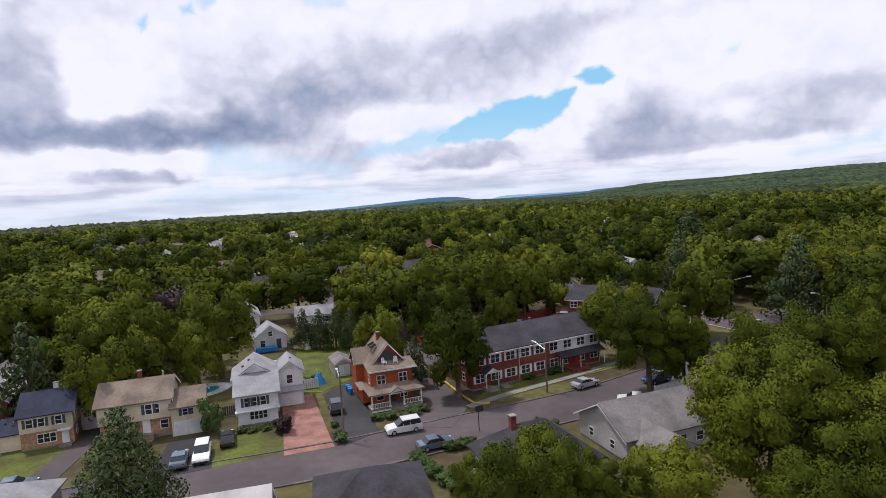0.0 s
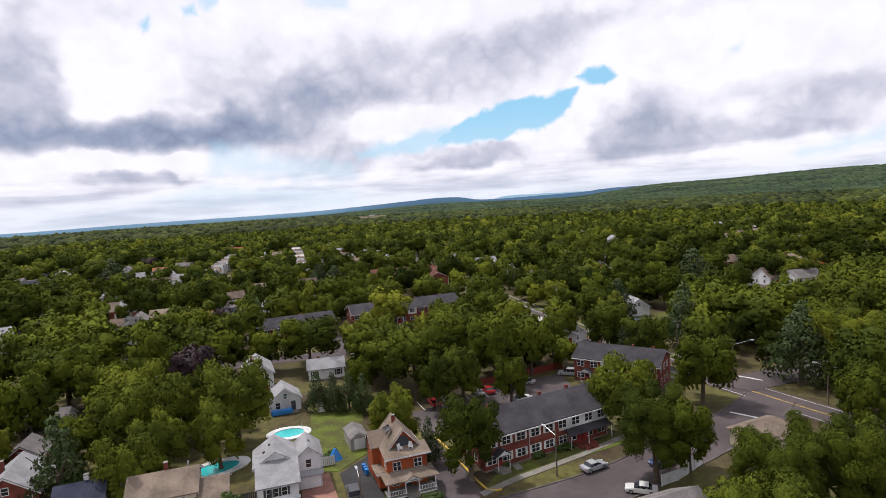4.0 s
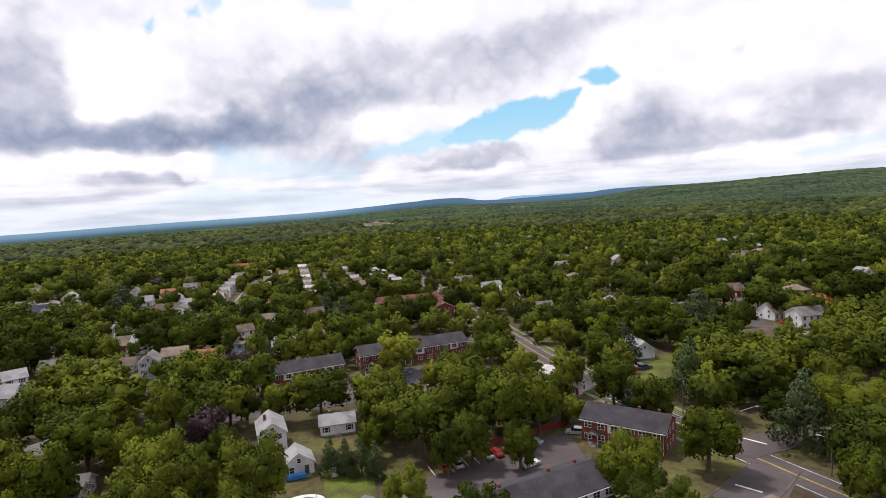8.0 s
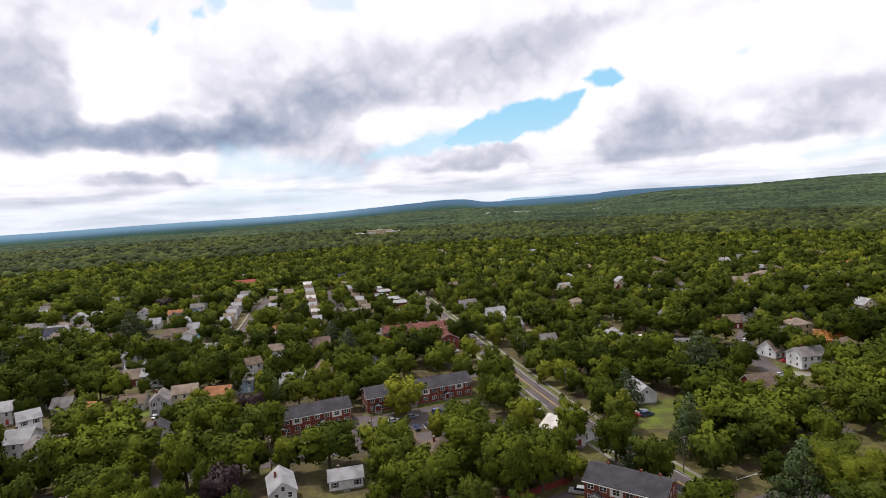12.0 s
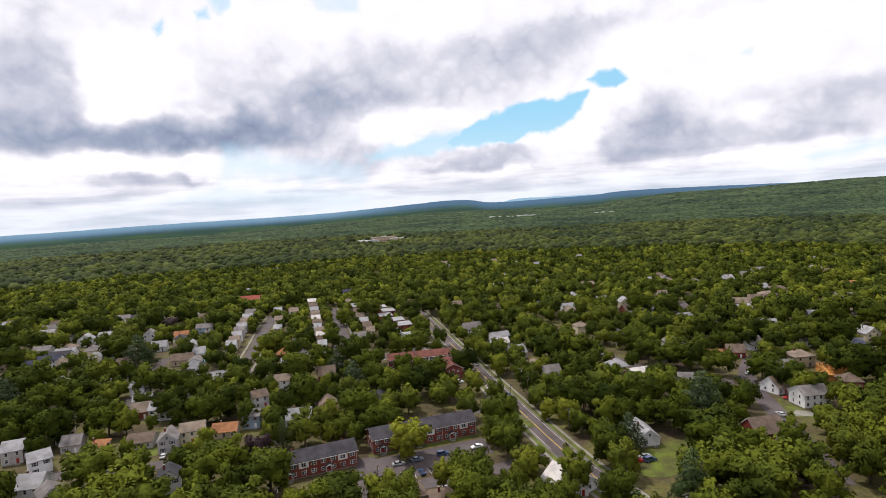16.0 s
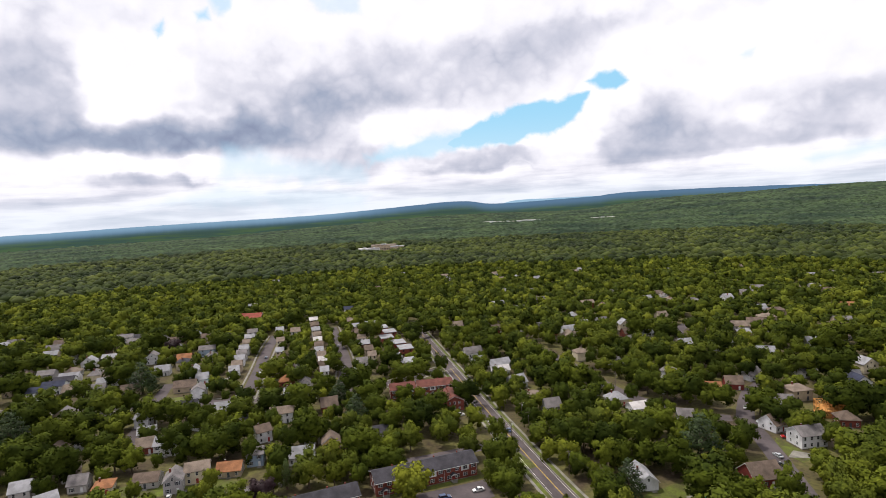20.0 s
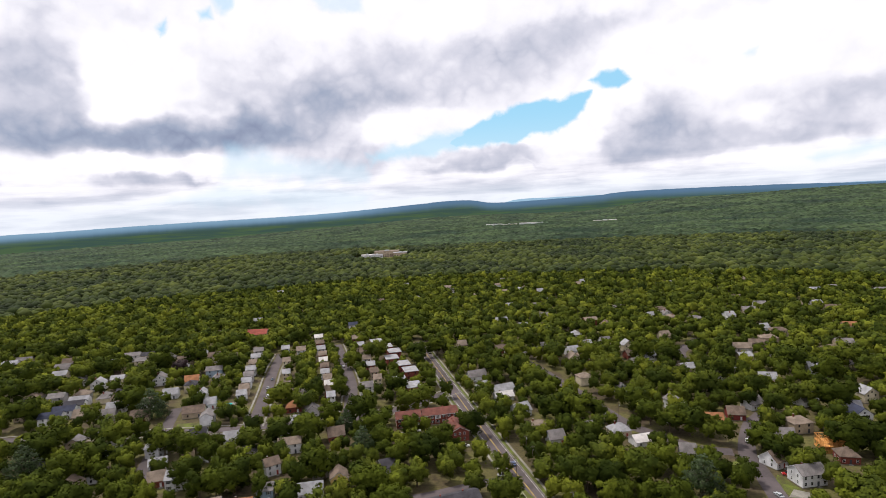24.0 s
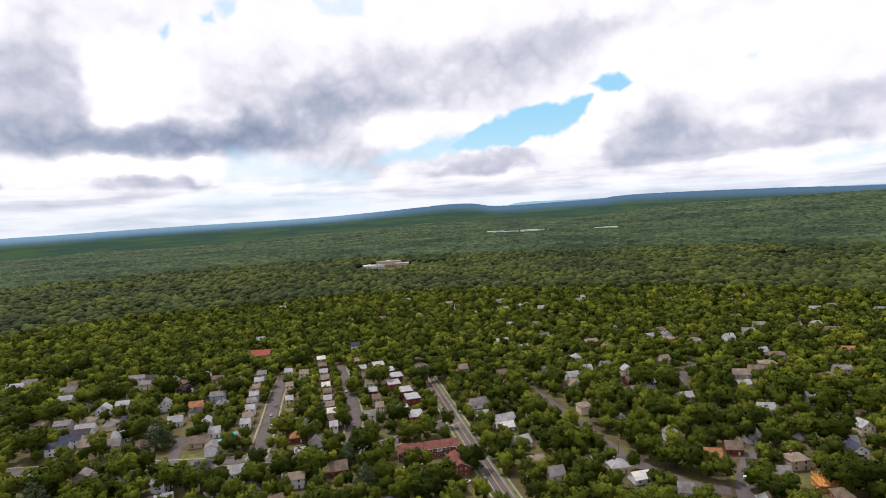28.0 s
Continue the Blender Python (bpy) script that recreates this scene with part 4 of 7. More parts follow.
PLANTED_11 = [
    (11.4, 341.8, 6.0, 13.3, 'oak', 0.30),
    (39.2, 419.7, 10, 18.7, 'maple', 0.60),
    (54.7, 455.9, 10, 20, 'oak', 0.28),
    (45.6, 356.9, 8.4, 16.4, 'oak', 0.37),
    (19.0, 303.3, 5.0, 12.0, 'oak', 0.12),
    (28.4, 264.1, 4.1, 10.9, 'oak', 0.44),
    (31.2, 250.2, 5.5, 12.6, 'oak', 0.10),
    (48.6, 299.6, 9.3, 17.6, 'oak', 0.04),
    (49.3, 334.0, 6.7, 14.2, 'oak', 0.38),
    (59.9, 301.3, 10, 18.7, 'oak', 0.30),
    (41.7, 245.6, 5.4, 12.5, 'oak', 0.14),
    (43.0, 228.6, 7.7, 15.5, 'oak', 0.09),
    (48.9, 224.1, 6.4, 13.9, 'oak', 0.09),
    (70.5, 352.6, 8.4, 16.4, 'oak', 0.48),
    (68.9, 416.5, 9.2, 17.5, 'oak', 0.35),
    (94.7, 408.2, 10, 18.7, 'maple', 0.58),
]
PLANTED_12 = [
    (27.8, 199.0, 4.0, 10.7, 'oak', 0.09),
    (21.1, 188.7, 5.5, 12.7, 'oak', 0.37),
    (13.9, 188.3, 6.2, 13.6, 'oak', 0.27),
    (36.7, 196.0, 4.0, 10.7, 'oak', 0.12),
    (31.4, 184.2, 5.2, 12.3, 'oak', 0.17),
    (94.3, 374.2, 9.8, 18.3, 'maple', 0.61),
    (131.9, 406.7, 10, 20, 'oak', 0.14),
    (92.7, 347.4, 6.3, 13.7, 'oak', 0.49),
    (97.7, 312.2, 7.7, 15.5, 'oak', 0.16),
    (98.9, 291.2, 7.6, 15.4, 'oak', 0.14),
    (61.0, 266.8, 8.8, 17.0, 'oak', 0.15),
    (52.8, 254.7, 7.5, 15.2, 'oak', 0.15),
    (59.4, 222.5, 6.7, 14.3, 'oak', 0.08),
    (72.6, 225.2, 9.5, 17.8, 'oak', 0.37),
    (85.7, 237.2, 7.3, 15.0, 'oak', 0.34),
    (105.7, 281.8, 7.1, 14.7, 'oak', 0.32),
]
PLANTED_13 = [
    (113.9, 276.2, 9.2, 17.4, 'oak', 0.12),
    (142.5, 326.0, 10, 20, 'maple', 0.58),
    (126.0, 318.4, 8.0, 15.9, 'maple', 0.61),
    (121.8, 343.3, 8.5, 16.5, 'oak', 0.12),
    (149.9, 399.3, 9.3, 17.6, 'oak', 0.05),
    (167.0, 357.2, 10, 19.7, 'oak', 0.36),
    (126.7, 258.9, 8.5, 16.6, 'maple', 0.80),
    (124.1, 275.9, 5.4, 12.5, 'maple', 0.62),
    (173.0, 323.7, 7.7, 15.5, 'oak', 0.05),
    (160.6, 309.2, 4.9, 11.8, 'oak', 0.06),
    (171.3, 299.9, 8.1, 16.0, 'oak', 0.38),
    (192.1, 308.8, 7.6, 15.4, 'maple', 0.59),
    (223.0, 371.7, 10, 19.1, 'oak', 0.13),
    (228.1, 344.8, 10, 20, 'oak', 0.09),
    (205.5, 300.5, 10, 19.8, 'oak', 0.07),
    (259.7, 370.4, 10, 20, 'oak', 0.48),
]
PLANTED_14 = [
    (252.7, 340.1, 10, 20, 'oak', 0.31),
    (190.3, 250.0, 8.9, 17.0, 'oak', 0.06),
    (176.4, 249.3, 10, 18.6, 'oak', 0.08),
    (139.6, 255.2, 7.6, 15.4, 'oak', 0.09),
    (139.4, 242.4, 6.7, 14.1, 'oak', 0.07),
    (143.4, 229.0, 6.5, 13.9, 'maple', 0.60),
    (92.7, 211.6, 10, 20, 'fir', 0.17),
    (78.3, 203.3, 7.5, 15.3, 'oak', 0.06),
    (82.2, 182.1, 9.5, 17.9, 'oak', 0.10),
    (117.6, 225.4, 4.9, 11.9, 'oak', 0.13),
    (69.2, 208.4, 4.9, 11.8, 'oak', 0.16),
    (56.9, 188.6, 6.4, 13.9, 'fir', 0.18),
    (47.0, 199.5, 2.6, 8.8, 'maple', 0.56),
    (62.6, 215.8, 3.9, 10.5, 'oak', 0.38),
    (86.8, 172.5, 7.8, 15.6, 'oak', 0.16),
    (114.1, 174.9, 9.9, 18.3, 'maple', 0.56),
]
PLANTED_15 = [
    (131.7, 184.4, 7.8, 15.6, 'maple', 0.61),
    (146.5, 193.5, 9.7, 18.1, 'maple', 0.57),
    (117.3, 168.2, 9.2, 17.5, 'oak', 0.44),
    (133.3, 172.8, 7.5, 15.3, 'oak', 0.48),
]
PLANTED_YARDS = [
    (-16.9, 131.3, 6.1, 13.9, 'oak', 0.50),
    (-22.3, 123.9, 3.5, 10.5, 'oak', 0.40),
    (20.9, 143.3, 5.9, 13.7, 'oak', 0.20),
    (-3.0, 137.6, 4.7, 12.1, 'oak', 0.20),
]
PLANTED = PLANTED_YARDS + PLANTED_0 + PLANTED_1 + PLANTED_2 + PLANTED_3 + PLANTED_4 + PLANTED_5 + PLANTED_6 + PLANTED_7 + PLANTED_8 + PLANTED_9 + PLANTED_10 + PLANTED_11 + PLANTED_12 + PLANTED_13 + PLANTED_14 + PLANTED_15

# ---- streets ----
NEAR_ST = curve([(-120, 28), (-60, 50), (-33, 59.5), (-14, 65), (2, 71.5), (20, 79), (34, 87.5), (52, 100), (64, 111)])
MAIN_RD = curve([(110, 20), (84, 72), (71, 97), (60, 121), (49, 148), (36, 184), (21, 240), (6, 300), (-11, 370), (-38, 482), (-44, 500)])
EAST_ST = curve([(45, 430), (54, 405), (62, 379), (72, 347), (80, 317), (88, 292), (100, 275), (111, 261), (126, 255)])
CREST_ST = curve([(176, 316), (164, 300), (151, 287), (136, 262), (130, 248), (129, 238), (125, 218), (120, 196), (112, 160)])
LOT_ST = curve([(-150, 128), (-80, 152), (-32, 166), (6, 178), (33, 190)])
WEST_ST = curve([(-330, 292), (-285, 305), (-200, 308), (-128, 311), (-60, 322), (-8, 362)])
WEST_AVE = curve([(-128, 311), (-140, 370), (-153, 428), (-162, 480)])
MID_AVE = curve([(-74, 330), (-82, 382), (-100, 445), (-118, 505)])
ROW_ST = curve([(-200, 178), (-150, 188), (-120, 192), (-92, 202), (-74, 210)])
LOT_ARM = curve([(-32, 166), (-35, 178), (-38, 192)])
HILL_ST = curve([(-192, 350), (-185, 326), (-175, 294), (-169, 273), (-162, 250)])
NORTH_ST = curve([(19.4, 234.2), (5.7, 234.4), (-6.8, 229.3), (-21.2, 224.2), (-36, 220)])
FAR_CL = curve([(200, 470), (170, 430), (165, 405)])
CROSS_ST = curve([(60, 119), (84, 128), (110, 142)])
TREE_ROAD, OPEN_GROUND = [], []
ROADS = (("near_street", NEAR_ST, 9.0, ASPHALT), ("main_road", MAIN_RD, 8.6, ASPHALT), ("east_street", EAST_ST, 8, ASPHALT), ("crest_street", CREST_ST, 8, ASPHALT), ("lot_street", LOT_ST, 7, ASPHALT),
         ("west_street", WEST_ST, 8, ASPHALT), ("west_avenue", WEST_AVE, 8, ASPHALT), ("mid_avenue", MID_AVE, 8, ASPHALT), ("row_street", ROW_ST, 7.5, ASPHALT), ("lot_arm", LOT_ARM, 7, ASPHALT), ("hill_street", HILL_ST, 7, ASPHALT),
         ("north_street", NORTH_ST, 7, ASPHALT), ("far_close", FAR_CL, 8, ASPHALT), ("cross_street", CROSS_ST, 9, ASPHALT))
for i, (nm, line, width, surface) in enumerate(ROADS):
    setting("road_" + nm, ribbon(line, width, -0.2, 0.03 + 0.004 * i), surface, "worn grey asphalt street", "road")
    TREE_ROAD.append((line, width / 2 + (0.6 if line is MAIN_RD else 1.4)))
    if i in (5, 6, 7):
        for s in (-1, 1):
            setting("pavement", ribbon(line, 1.3, -0.1, 0.12, s * (width / 2 + 2.0)), CONCRETE, "pale concrete footpath", "pavement")
SOUTH_RUN, NORTH_RUN = [p for p in MAIN_RD if p[1] < 101], [p for p in MAIN_RD if p[1] > 127]
for s in (-1, 1):
    for run in (SOUTH_RUN, NORTH_RUN):
        setting("kerb", ribbon(run, 0.3, -0.1, 0.15, s * 4.45), CONCRETE, "pale concrete kerb along the main road", "kerb")
        setting("pavement", ribbon(run, 1.2, -0.1, 0.12, s * 6.9), CONCRETE, "pale concrete footpath beside a verge", "pavement")
        setting("verge", ribbon(run, 1.7, -0.1, 0.10, s * 5.45), GRASS, "mown grass verge", "verge")
    setting("kerb", ribbon(NEAR_ST, 0.3, -0.1, 0.13, s * 4.65), KERB_OLD, "worn concrete kerb along the near street", "kerb")
    setting("road_marking", ribbon(MAIN_RD, 0.12, 0.03, 0.042, s * 3.6), PAINT_W, "white edge line", "road marking")
    setting("road_marking", ribbon(MAIN_RD, 0.12, 0.03, 0.042, s * 0.14), PAINT_Y, "yellow centre line", "road marking")
setting("pavement", ribbon(curve([(2.5, 79.0), (8, 83.0), (20, 90), (33, 99)]), 1.3, -0.1, 0.12, 0), CONCRETE, "pale concrete footpath before the flats", "pavement")
# drives, car parks and lawns
def ground_patch(name, outline, z, material, label, category, open_=True):
    if open_:
        OPEN_GROUND.append(outline)
    return setting(name, flat(outline, -0.15, z), material, label, category)


ground_patch("driveway", [(-26.6, 86.8), (-22.3, 88.6), (-14.8, 68.0), (-20.6, 66.2)], 0.05, PAVER, "red paver driveway", "driveway")
ground_patch("driveway", [(-20.4, 88.0), (-16.6, 94.0), (-9.6, 72.0), (-13.6, 68.2)], 0.06, ASPHALT_DARK, "dark asphalt driveway", "driveway")
ground_patch("driveway", [(-6.2, 102), (0.6, 86), (2.6, 79.5), (0, 72), (-6, 72.5), (-4.2, 82)], 0.055, ASPHALT, "asphalt lane beside the flats", "driveway")
ground_patch("driveway", [(-37.5, 72.5), (-32.5, 74), (-28.5, 64), (-35.0, 61.5)], 0.05, ASPHALT_DARK, "dark asphalt driveway before the garage", "driveway")
ground_patch("driveway", [(-51.5, 79), (-48.6, 79), (-45.5, 58.5), (-49.5, 57)], 0.05, ASPHALT, "asphalt driveway", "driveway")
ground_patch("car_park", [(-10, 113), (-6.2, 98), (3, 100.5), (26.6, 117), (25.8, 134), (11, 127.5)], 0.05, ASPHALT, "grey asphalt car park behind the flats", "car park")
ground_patch("car_park", [(-33.5, 178), (-35.5, 190), (6, 205), (9, 192), (-25, 172)], 0.055, ASPHALT, "grey asphalt car park before the flats", "car park")
ground_patch("car_park", [(44, 100), (60, 113), (66, 106), (57, 96)], 0.05, ASPHALT, "asphalt forecourt at the crossing", "car park")
ground_patch("lawn", [(-32.6, 120), (-21, 118), (-16.9, 95.0), (-20.8, 88.8), (-26, 90)], 0.04, GRASS, "mown green back lawn", "lawn")
ground_patch("lawn", [(-31, 75), (-22.6, 77.5), (-20.9, 67), (-30, 63.5)], 0.04, GRASS, "mown front lawn", "lawn")
ground_patch("lawn", [(-14, 72.6), (-13, 79), (-3.6, 82), (-0.6, 76), (-6, 71.6)], 0.045, EARTH, "planted front bed", "garden bed")
ground_patch("lawn", [(3.0, 80.5), (5.5, 85.6), (26, 97.4), (32, 99), (29, 94)], 0.04, GRASS, "grass strip before the flats", "lawn")
ground_patch("lawn", [(-62, 72), (-48.8, 76), (-47, 60), (-63, 54)], 0.04, GRASS, "dry front lawn", "lawn")
ground_patch("lawn", [(50, 172), (64, 190), (86, 200), (88, 182), (62, 168)], 0.04, GRASS, "wide sunlit lawn", "lawn")
ground_patch("lawn", [(-36, 191.5), (-37, 194), (4, 209), (6, 206.5)], 0.06, GRASS, "grass strip before the flats", "lawn")
ground_patch("lawn", [(-150, 208), (-119, 218), (-93, 212), (-91, 208.5), (-120, 202), (-147, 197)], 0.04, GRASS, "sunlit front lawns before a row of houses", "lawn")
ground_patch("lawn", [(22, 228), (12, 228), (24, 212), (28, 214)], 0.04, GRASS, "grass corner between two streets", "lawn")
ground_patch("lawn", [(112, 244), (124, 246), (121, 228), (110, 232)], 0.04, GRASS, "front lawn beside the side street", "lawn")
ground_patch("lawn", [(134, 232), (138, 212), (131, 208), (127, 222)], 0.04, GRASS, "front lawn before a large white house", "lawn")
ground_patch("yard", [(160, 247), (184, 245), (181, 226), (158, 229)], 0.04, EARTH, "bare trodden building plot", "yard")
ground_patch("driveway", [(133.5, 219), (141, 214), (139.5, 211), (128, 213)], 0.055, CONCRETE, "pale concrete driveway", "driveway")
ground_patch("lawn", [(-178, 322), (-163, 322), (-150, 314), (-176, 313)], 0.04, GRASS, "corner lawn between two streets", "lawn")
for a, b in ((9.2, 86.2), (20.6, 92.8)):
    setting("path", ribbon([(a, b), (a - 1.0, b + 2.6)], 1.3, -0.1, 0.10), CONCRETE, "concrete path to an entrance", "path")

# ---- trees ----
def leaf_cloud(rng, blobs, count, size, flatten=1.0, inside=0.0, whole=0.4):
    """Small leaf tufts over the outer skins of several lumps, none where one lump lies within another, and a few larger ones in the shade."""
    blobs = np.array(blobs, float)
    area = blobs[:, 3] ** 2
    many = count * 4
    pick = rng.choice(len(blobs), many, p=area / area.sum())
    n = rng.normal(size=(many, 3))
    n[:, 2] = np.where(rng.random(many) < 0.62, np.abs(n[:, 2]), n[:, 2])
    n /= np.linalg.norm(n, axis=1)[:, None]
    reach = blobs[pick, 3] * (0.82 + 0.38 * rng.random(many) ** 1.5)
    squash = np.array([1, 1, flatten])
    c = blobs[pick, :3] + n * reach[:, None] * squash
    buried = np.zeros(many, bool)
    for i, (bx, by, bz, br) in enumerate(blobs):
        buried |= (np.linalg.norm((c - (bx, by, bz)) / squash, axis=1) < br * 0.80) & (pick != i)
    keep = np.flatnonzero(~buried)[:count]
    shy = np.flatnonzero(buried)[:int(count * inside * 0.5)]
    keep = np.concatenate([keep, shy])
    inner = np.arange(len(keep)) >= len(keep) - len(shy)
    c, n, count = c[keep], n[keep], len(keep)
    up = n * 1.2 + rng.normal(size=(count, 3)) * 0.55 + np.array([0, 0, 0.25])
    up /= np.linalg.norm(up, axis=1)[:, None]
    a = np.cross(up, rng.normal(size=(count, 3)))
    a /= np.linalg.norm(a, axis=1)[:, None]
    b = np.cross(up, a)
    s = (size * (0.55 + 0.9 * rng.random(count)) * np.where(inner, 1.7, 1.0))[:, None]
    droop = up * s * 0.25
    quads = np.stack([c - b * s * 0.7, c + a * s - droop, c + b * s * 0.7, c - a * s - droop], 1).reshape(-1, 3)
    soft = n * (1.25 - whole) + up * 0.3 + c * whole * 1.5
    soft /= np.linalg.norm(soft, axis=1)[:, None]
    return quads, np.arange(count * 4).reshape(-1, 4), np.repeat(soft, 4, 0)


_bm = bmesh.new()
bmesh.ops.create_icosphere(_bm, subdivisions=1, radius=1)
ICO1_V, ICO1_F = np.array([v.co[:] for v in _bm.verts]), np.array([[v.index for v in f.verts] for f in _bm.faces])
_bm.free()


def raw_mesh(name, verts, quads, tris, material, tone=None, normals=None):
    me = bpy.data.meshes.new(name)
    me.vertices.add(len(verts))
    me.vertices.foreach_set("co", np.asarray(verts, np.float32).ravel())
    idx = np.concatenate([np.asarray(quads, np.int32).ravel(), np.asarray(tris, np.int32).ravel()])
    nq, nt = len(quads), len(tris)
    me.loops.add(len(idx))
    me.loops.foreach_set("vertex_index", idx)
    me.polygons.add(nq + nt)
    me.polygons.foreach_set("loop_start", np.concatenate([np.arange(nq) * 4, nq * 4 + np.arange(nt) * 3]).astype(np.int32))
    me.polygons.foreach_set("loop_total", np.concatenate([np.full(nq, 4), np.full(nt, 3)]).astype(np.int32))
    if tone is not None:
        at = me.attributes.new("tone", "FLOAT", "POINT")
        at.data.foreach_set("value", np.asarray(tone, np.float32))
    me.polygons.foreach_set("use_smooth", np.ones(nq + nt, bool))
    me.update(calc_edges=True)
    if normals is not None:
        me.normals_split_custom_set_from_vertices(np.asarray(normals, np.float32))
    me.materials.append(material)
    return me


def crown_data(rng, lumps, leaves, size, spread=0.62, heart=0.84, kind="round", inside=0.0, twigs=4, whole=0.4, core=0.60):
    """Vertices, quads and triangles of a crown of radius 1 about the origin, from -0.9 to +1 high."""
    if kind == "round":
        blobs = [(0, 0, 0.0, core)]
        lean = rng.normal(size=2) * 0.07
        twig = []
        for i in range(lumps):
            k = (i + 0.5) / lumps
            a, z = i * 2.4 + rng.random() * 0.9, -0.62 + 1.28 * k + rng.normal() * 0.07
            w = spread * math.sqrt(max(0.05, 1 - (z / 0.98) ** 2)) * (0.82 + 0.36 * rng.random())
            r = (0.25 + 0.20 * rng.random()) * min(1.2, (14 / lumps) ** 0.38)
            x, y = math.cos(a) * w + lean[0] * z, math.sin(a) * w + lean[1] * z
            blobs.append((x, y, z * 0.93, r * 0.88))
            for j in range(twigs):
                d = rng.normal(size=3) + np.array([x, y, z * 0.6 + 0.15]) * 1.6
                d *= r * 0.78 / np.linalg.norm(d)
                twig.append((x + d[0], y + d[1], z * 0.93 + d[2], r * (0.30 + 0.28 * rng.random())))
    else:
        blobs = []
        for i in range(lumps):
            k = i / lumps
            a = i * 2.4 + rng.random()
            w = 0.72 * (1 - k) ** 0.75 * (0.7 + 0.5 * rng.random())
            blobs.append((math.cos(a) * w, math.sin(a) * w, -0.9 + 1.95 * k, 0.13 + 0.36 * (1 - k)))
    flatten = 0.86 if kind == "round" else 0.55
    q, f, nq = leaf_cloud(rng, blobs + twig if kind == "round" else blobs, leaves, size, flatten, inside, whole)
    vs, ts, ns, base = [q], [], [nq], len(q)
    for x, y, z, r in (blobs if heart else ()):
        d = ICO1_V * (1 + 0.10 * rng.normal(size=(len(ICO1_V), 1)))
        vs.append(np.array([x, y, z]) + d * r * heart * np.array([1, 1, flatten]))
        ts.append(ICO1_F[ICO1_V[ICO1_F].mean(1)[:, 2] > -0.62] + base)
        out = ICO1_V * (1.25 - whole) + np.array([x, y, z]) * whole * 1.5
        ns.append(out / np.linalg.norm(out, axis=1)[:, None])
        base += len(ICO1_V)
    return np.concatenate(vs), f, np.concatenate(ts) if ts else np.zeros((0, 3), int), np.concatenate(ns)


def trunk_bm(h, r, seed, limbs=5):
    rng = random.Random(seed)
    bm = bmesh.new()
    tube((0, 0, -0.1), (0.02 * h, 0, h * 0.45), r, r * 0.7, 9, bm)
    tube((0, 0, -0.1), (0, 0, r * 1.2), r * 1.5, r, 9, bm)
    for i in range(limbs):
        a = i * 6.28 / limbs + rng.random()
        z = h * (0.33 + 0.1 * rng.random())
        e = Vector((math.cos(a) * h * 0.24, math.sin(a) * h * 0.24, h * (0.6 + 0.15 * rng.random())))
        tube((0.02 * h, 0, z), e, r * 0.45, r * 0.12, 6, bm)
    return bm


RNG = np.random.default_rng(7)
CROWNS = {}
for kind, n, lumps, leaves, size, material in (
        ("oak", 5, 19, 2300, 0.050, LEAF), ("maple", 3, 16, 2300, 0.050, LEAF), ("giant", 3, 46, 21000, 0.018, LEAF),
        ("near_oak", 4, 26, 5200, 0.034, LEAF), ("far_oak", 5, 14, 1000, 0.072, LEAF), ("far_maple", 3, 12, 1000, 0.072, LEAF),
        ("plum", 1, 16, 2400, 0.050, LEAF_RED), ("fir", 2, 30, 3000, 0.045, NEEDLE), ("pine", 1, 40, 9000, 0.028, NEEDLE)):
    CROWNS[kind] = []
    for i in range(n):
        v, f, t, nm = crown_data(np.random.default_rng(31 * i + len(kind)), lumps, leaves, size, 0.66, 0.0 if kind in ("fir", "pine") else 0.86, "cone" if kind in ("fir", "pine") else "round", 0.2, 4 if kind in ("giant", "near_oak") else 2, 0.75 if kind.startswith("far") else 0.55, 0.60 if kind in ("giant", "near_oak") else 0.72)
        CROWNS[kind].append((v, f, t, material, nm))
TRUNKS = [mesh_of(trunk_bm(10, 0.28, s), "trunk", BARK) for s in range(3)]
CROWN_MESH, LEVELS = {}, 6
TREES_AT = []
LABELS = {"oak": "full-crowned deciduous tree in dark summer green", "maple": "rounded maple tree in bright yellow-green leaf", "giant": "very large old deciduous tree with dense layered foliage",
          "plum": "small tree with dark purple leaves", "fir": "dark green conifer with drooping tiers of needles", "pine": "broad soft-needled green pine tree"}


def tree(kind, x, y, r, h, tone=None):
    """A tree: trunk with limbs and a crown of radius r, h high."""
    k = len(TREES_AT)
    TREES_AT.append((x, y, r))
    tone = (k * 0.618) % 1 if tone is None else tone
    z = float(land_height(x, y))
    top = thing("tree", pose(x, y, z, 0, 0, (k * 77) % 360), LABELS[kind], "tree", "neighbourhood trees")
    part("trunk", TRUNKS[k % 3], None, top, m=Matrix.Diagonal((h / 10, h / 10, h / 10, 1)))
    form = "far_" + kind if kind in ("oak", "maple") and math.hypot(x, y) > 160 else "near_oak" if kind in ("oak", "maple") and math.hypot(x, y) < 118 else kind
    pick = k % len(CROWNS[form])
    key = (form, pick, round(tone * LEVELS))
    if key not in CROWN_MESH:
        v, f, t, material, nm = CROWNS[form][pick]
        CROWN_MESH[key] = raw_mesh("crown", v, f, t, material, np.full(len(v), round(tone * LEVELS) / LEVELS), nm)
    rz = h * 0.47 if kind != "giant" else min(h * 0.46, r * 1.15)
    part("crown", CROWN_MESH[key], None, top, m=pose(0, 0, h - rz) @ Matrix.Diagonal((r, r, rz, 1)))
    return top

# ---- houses ----
FINE = [True]


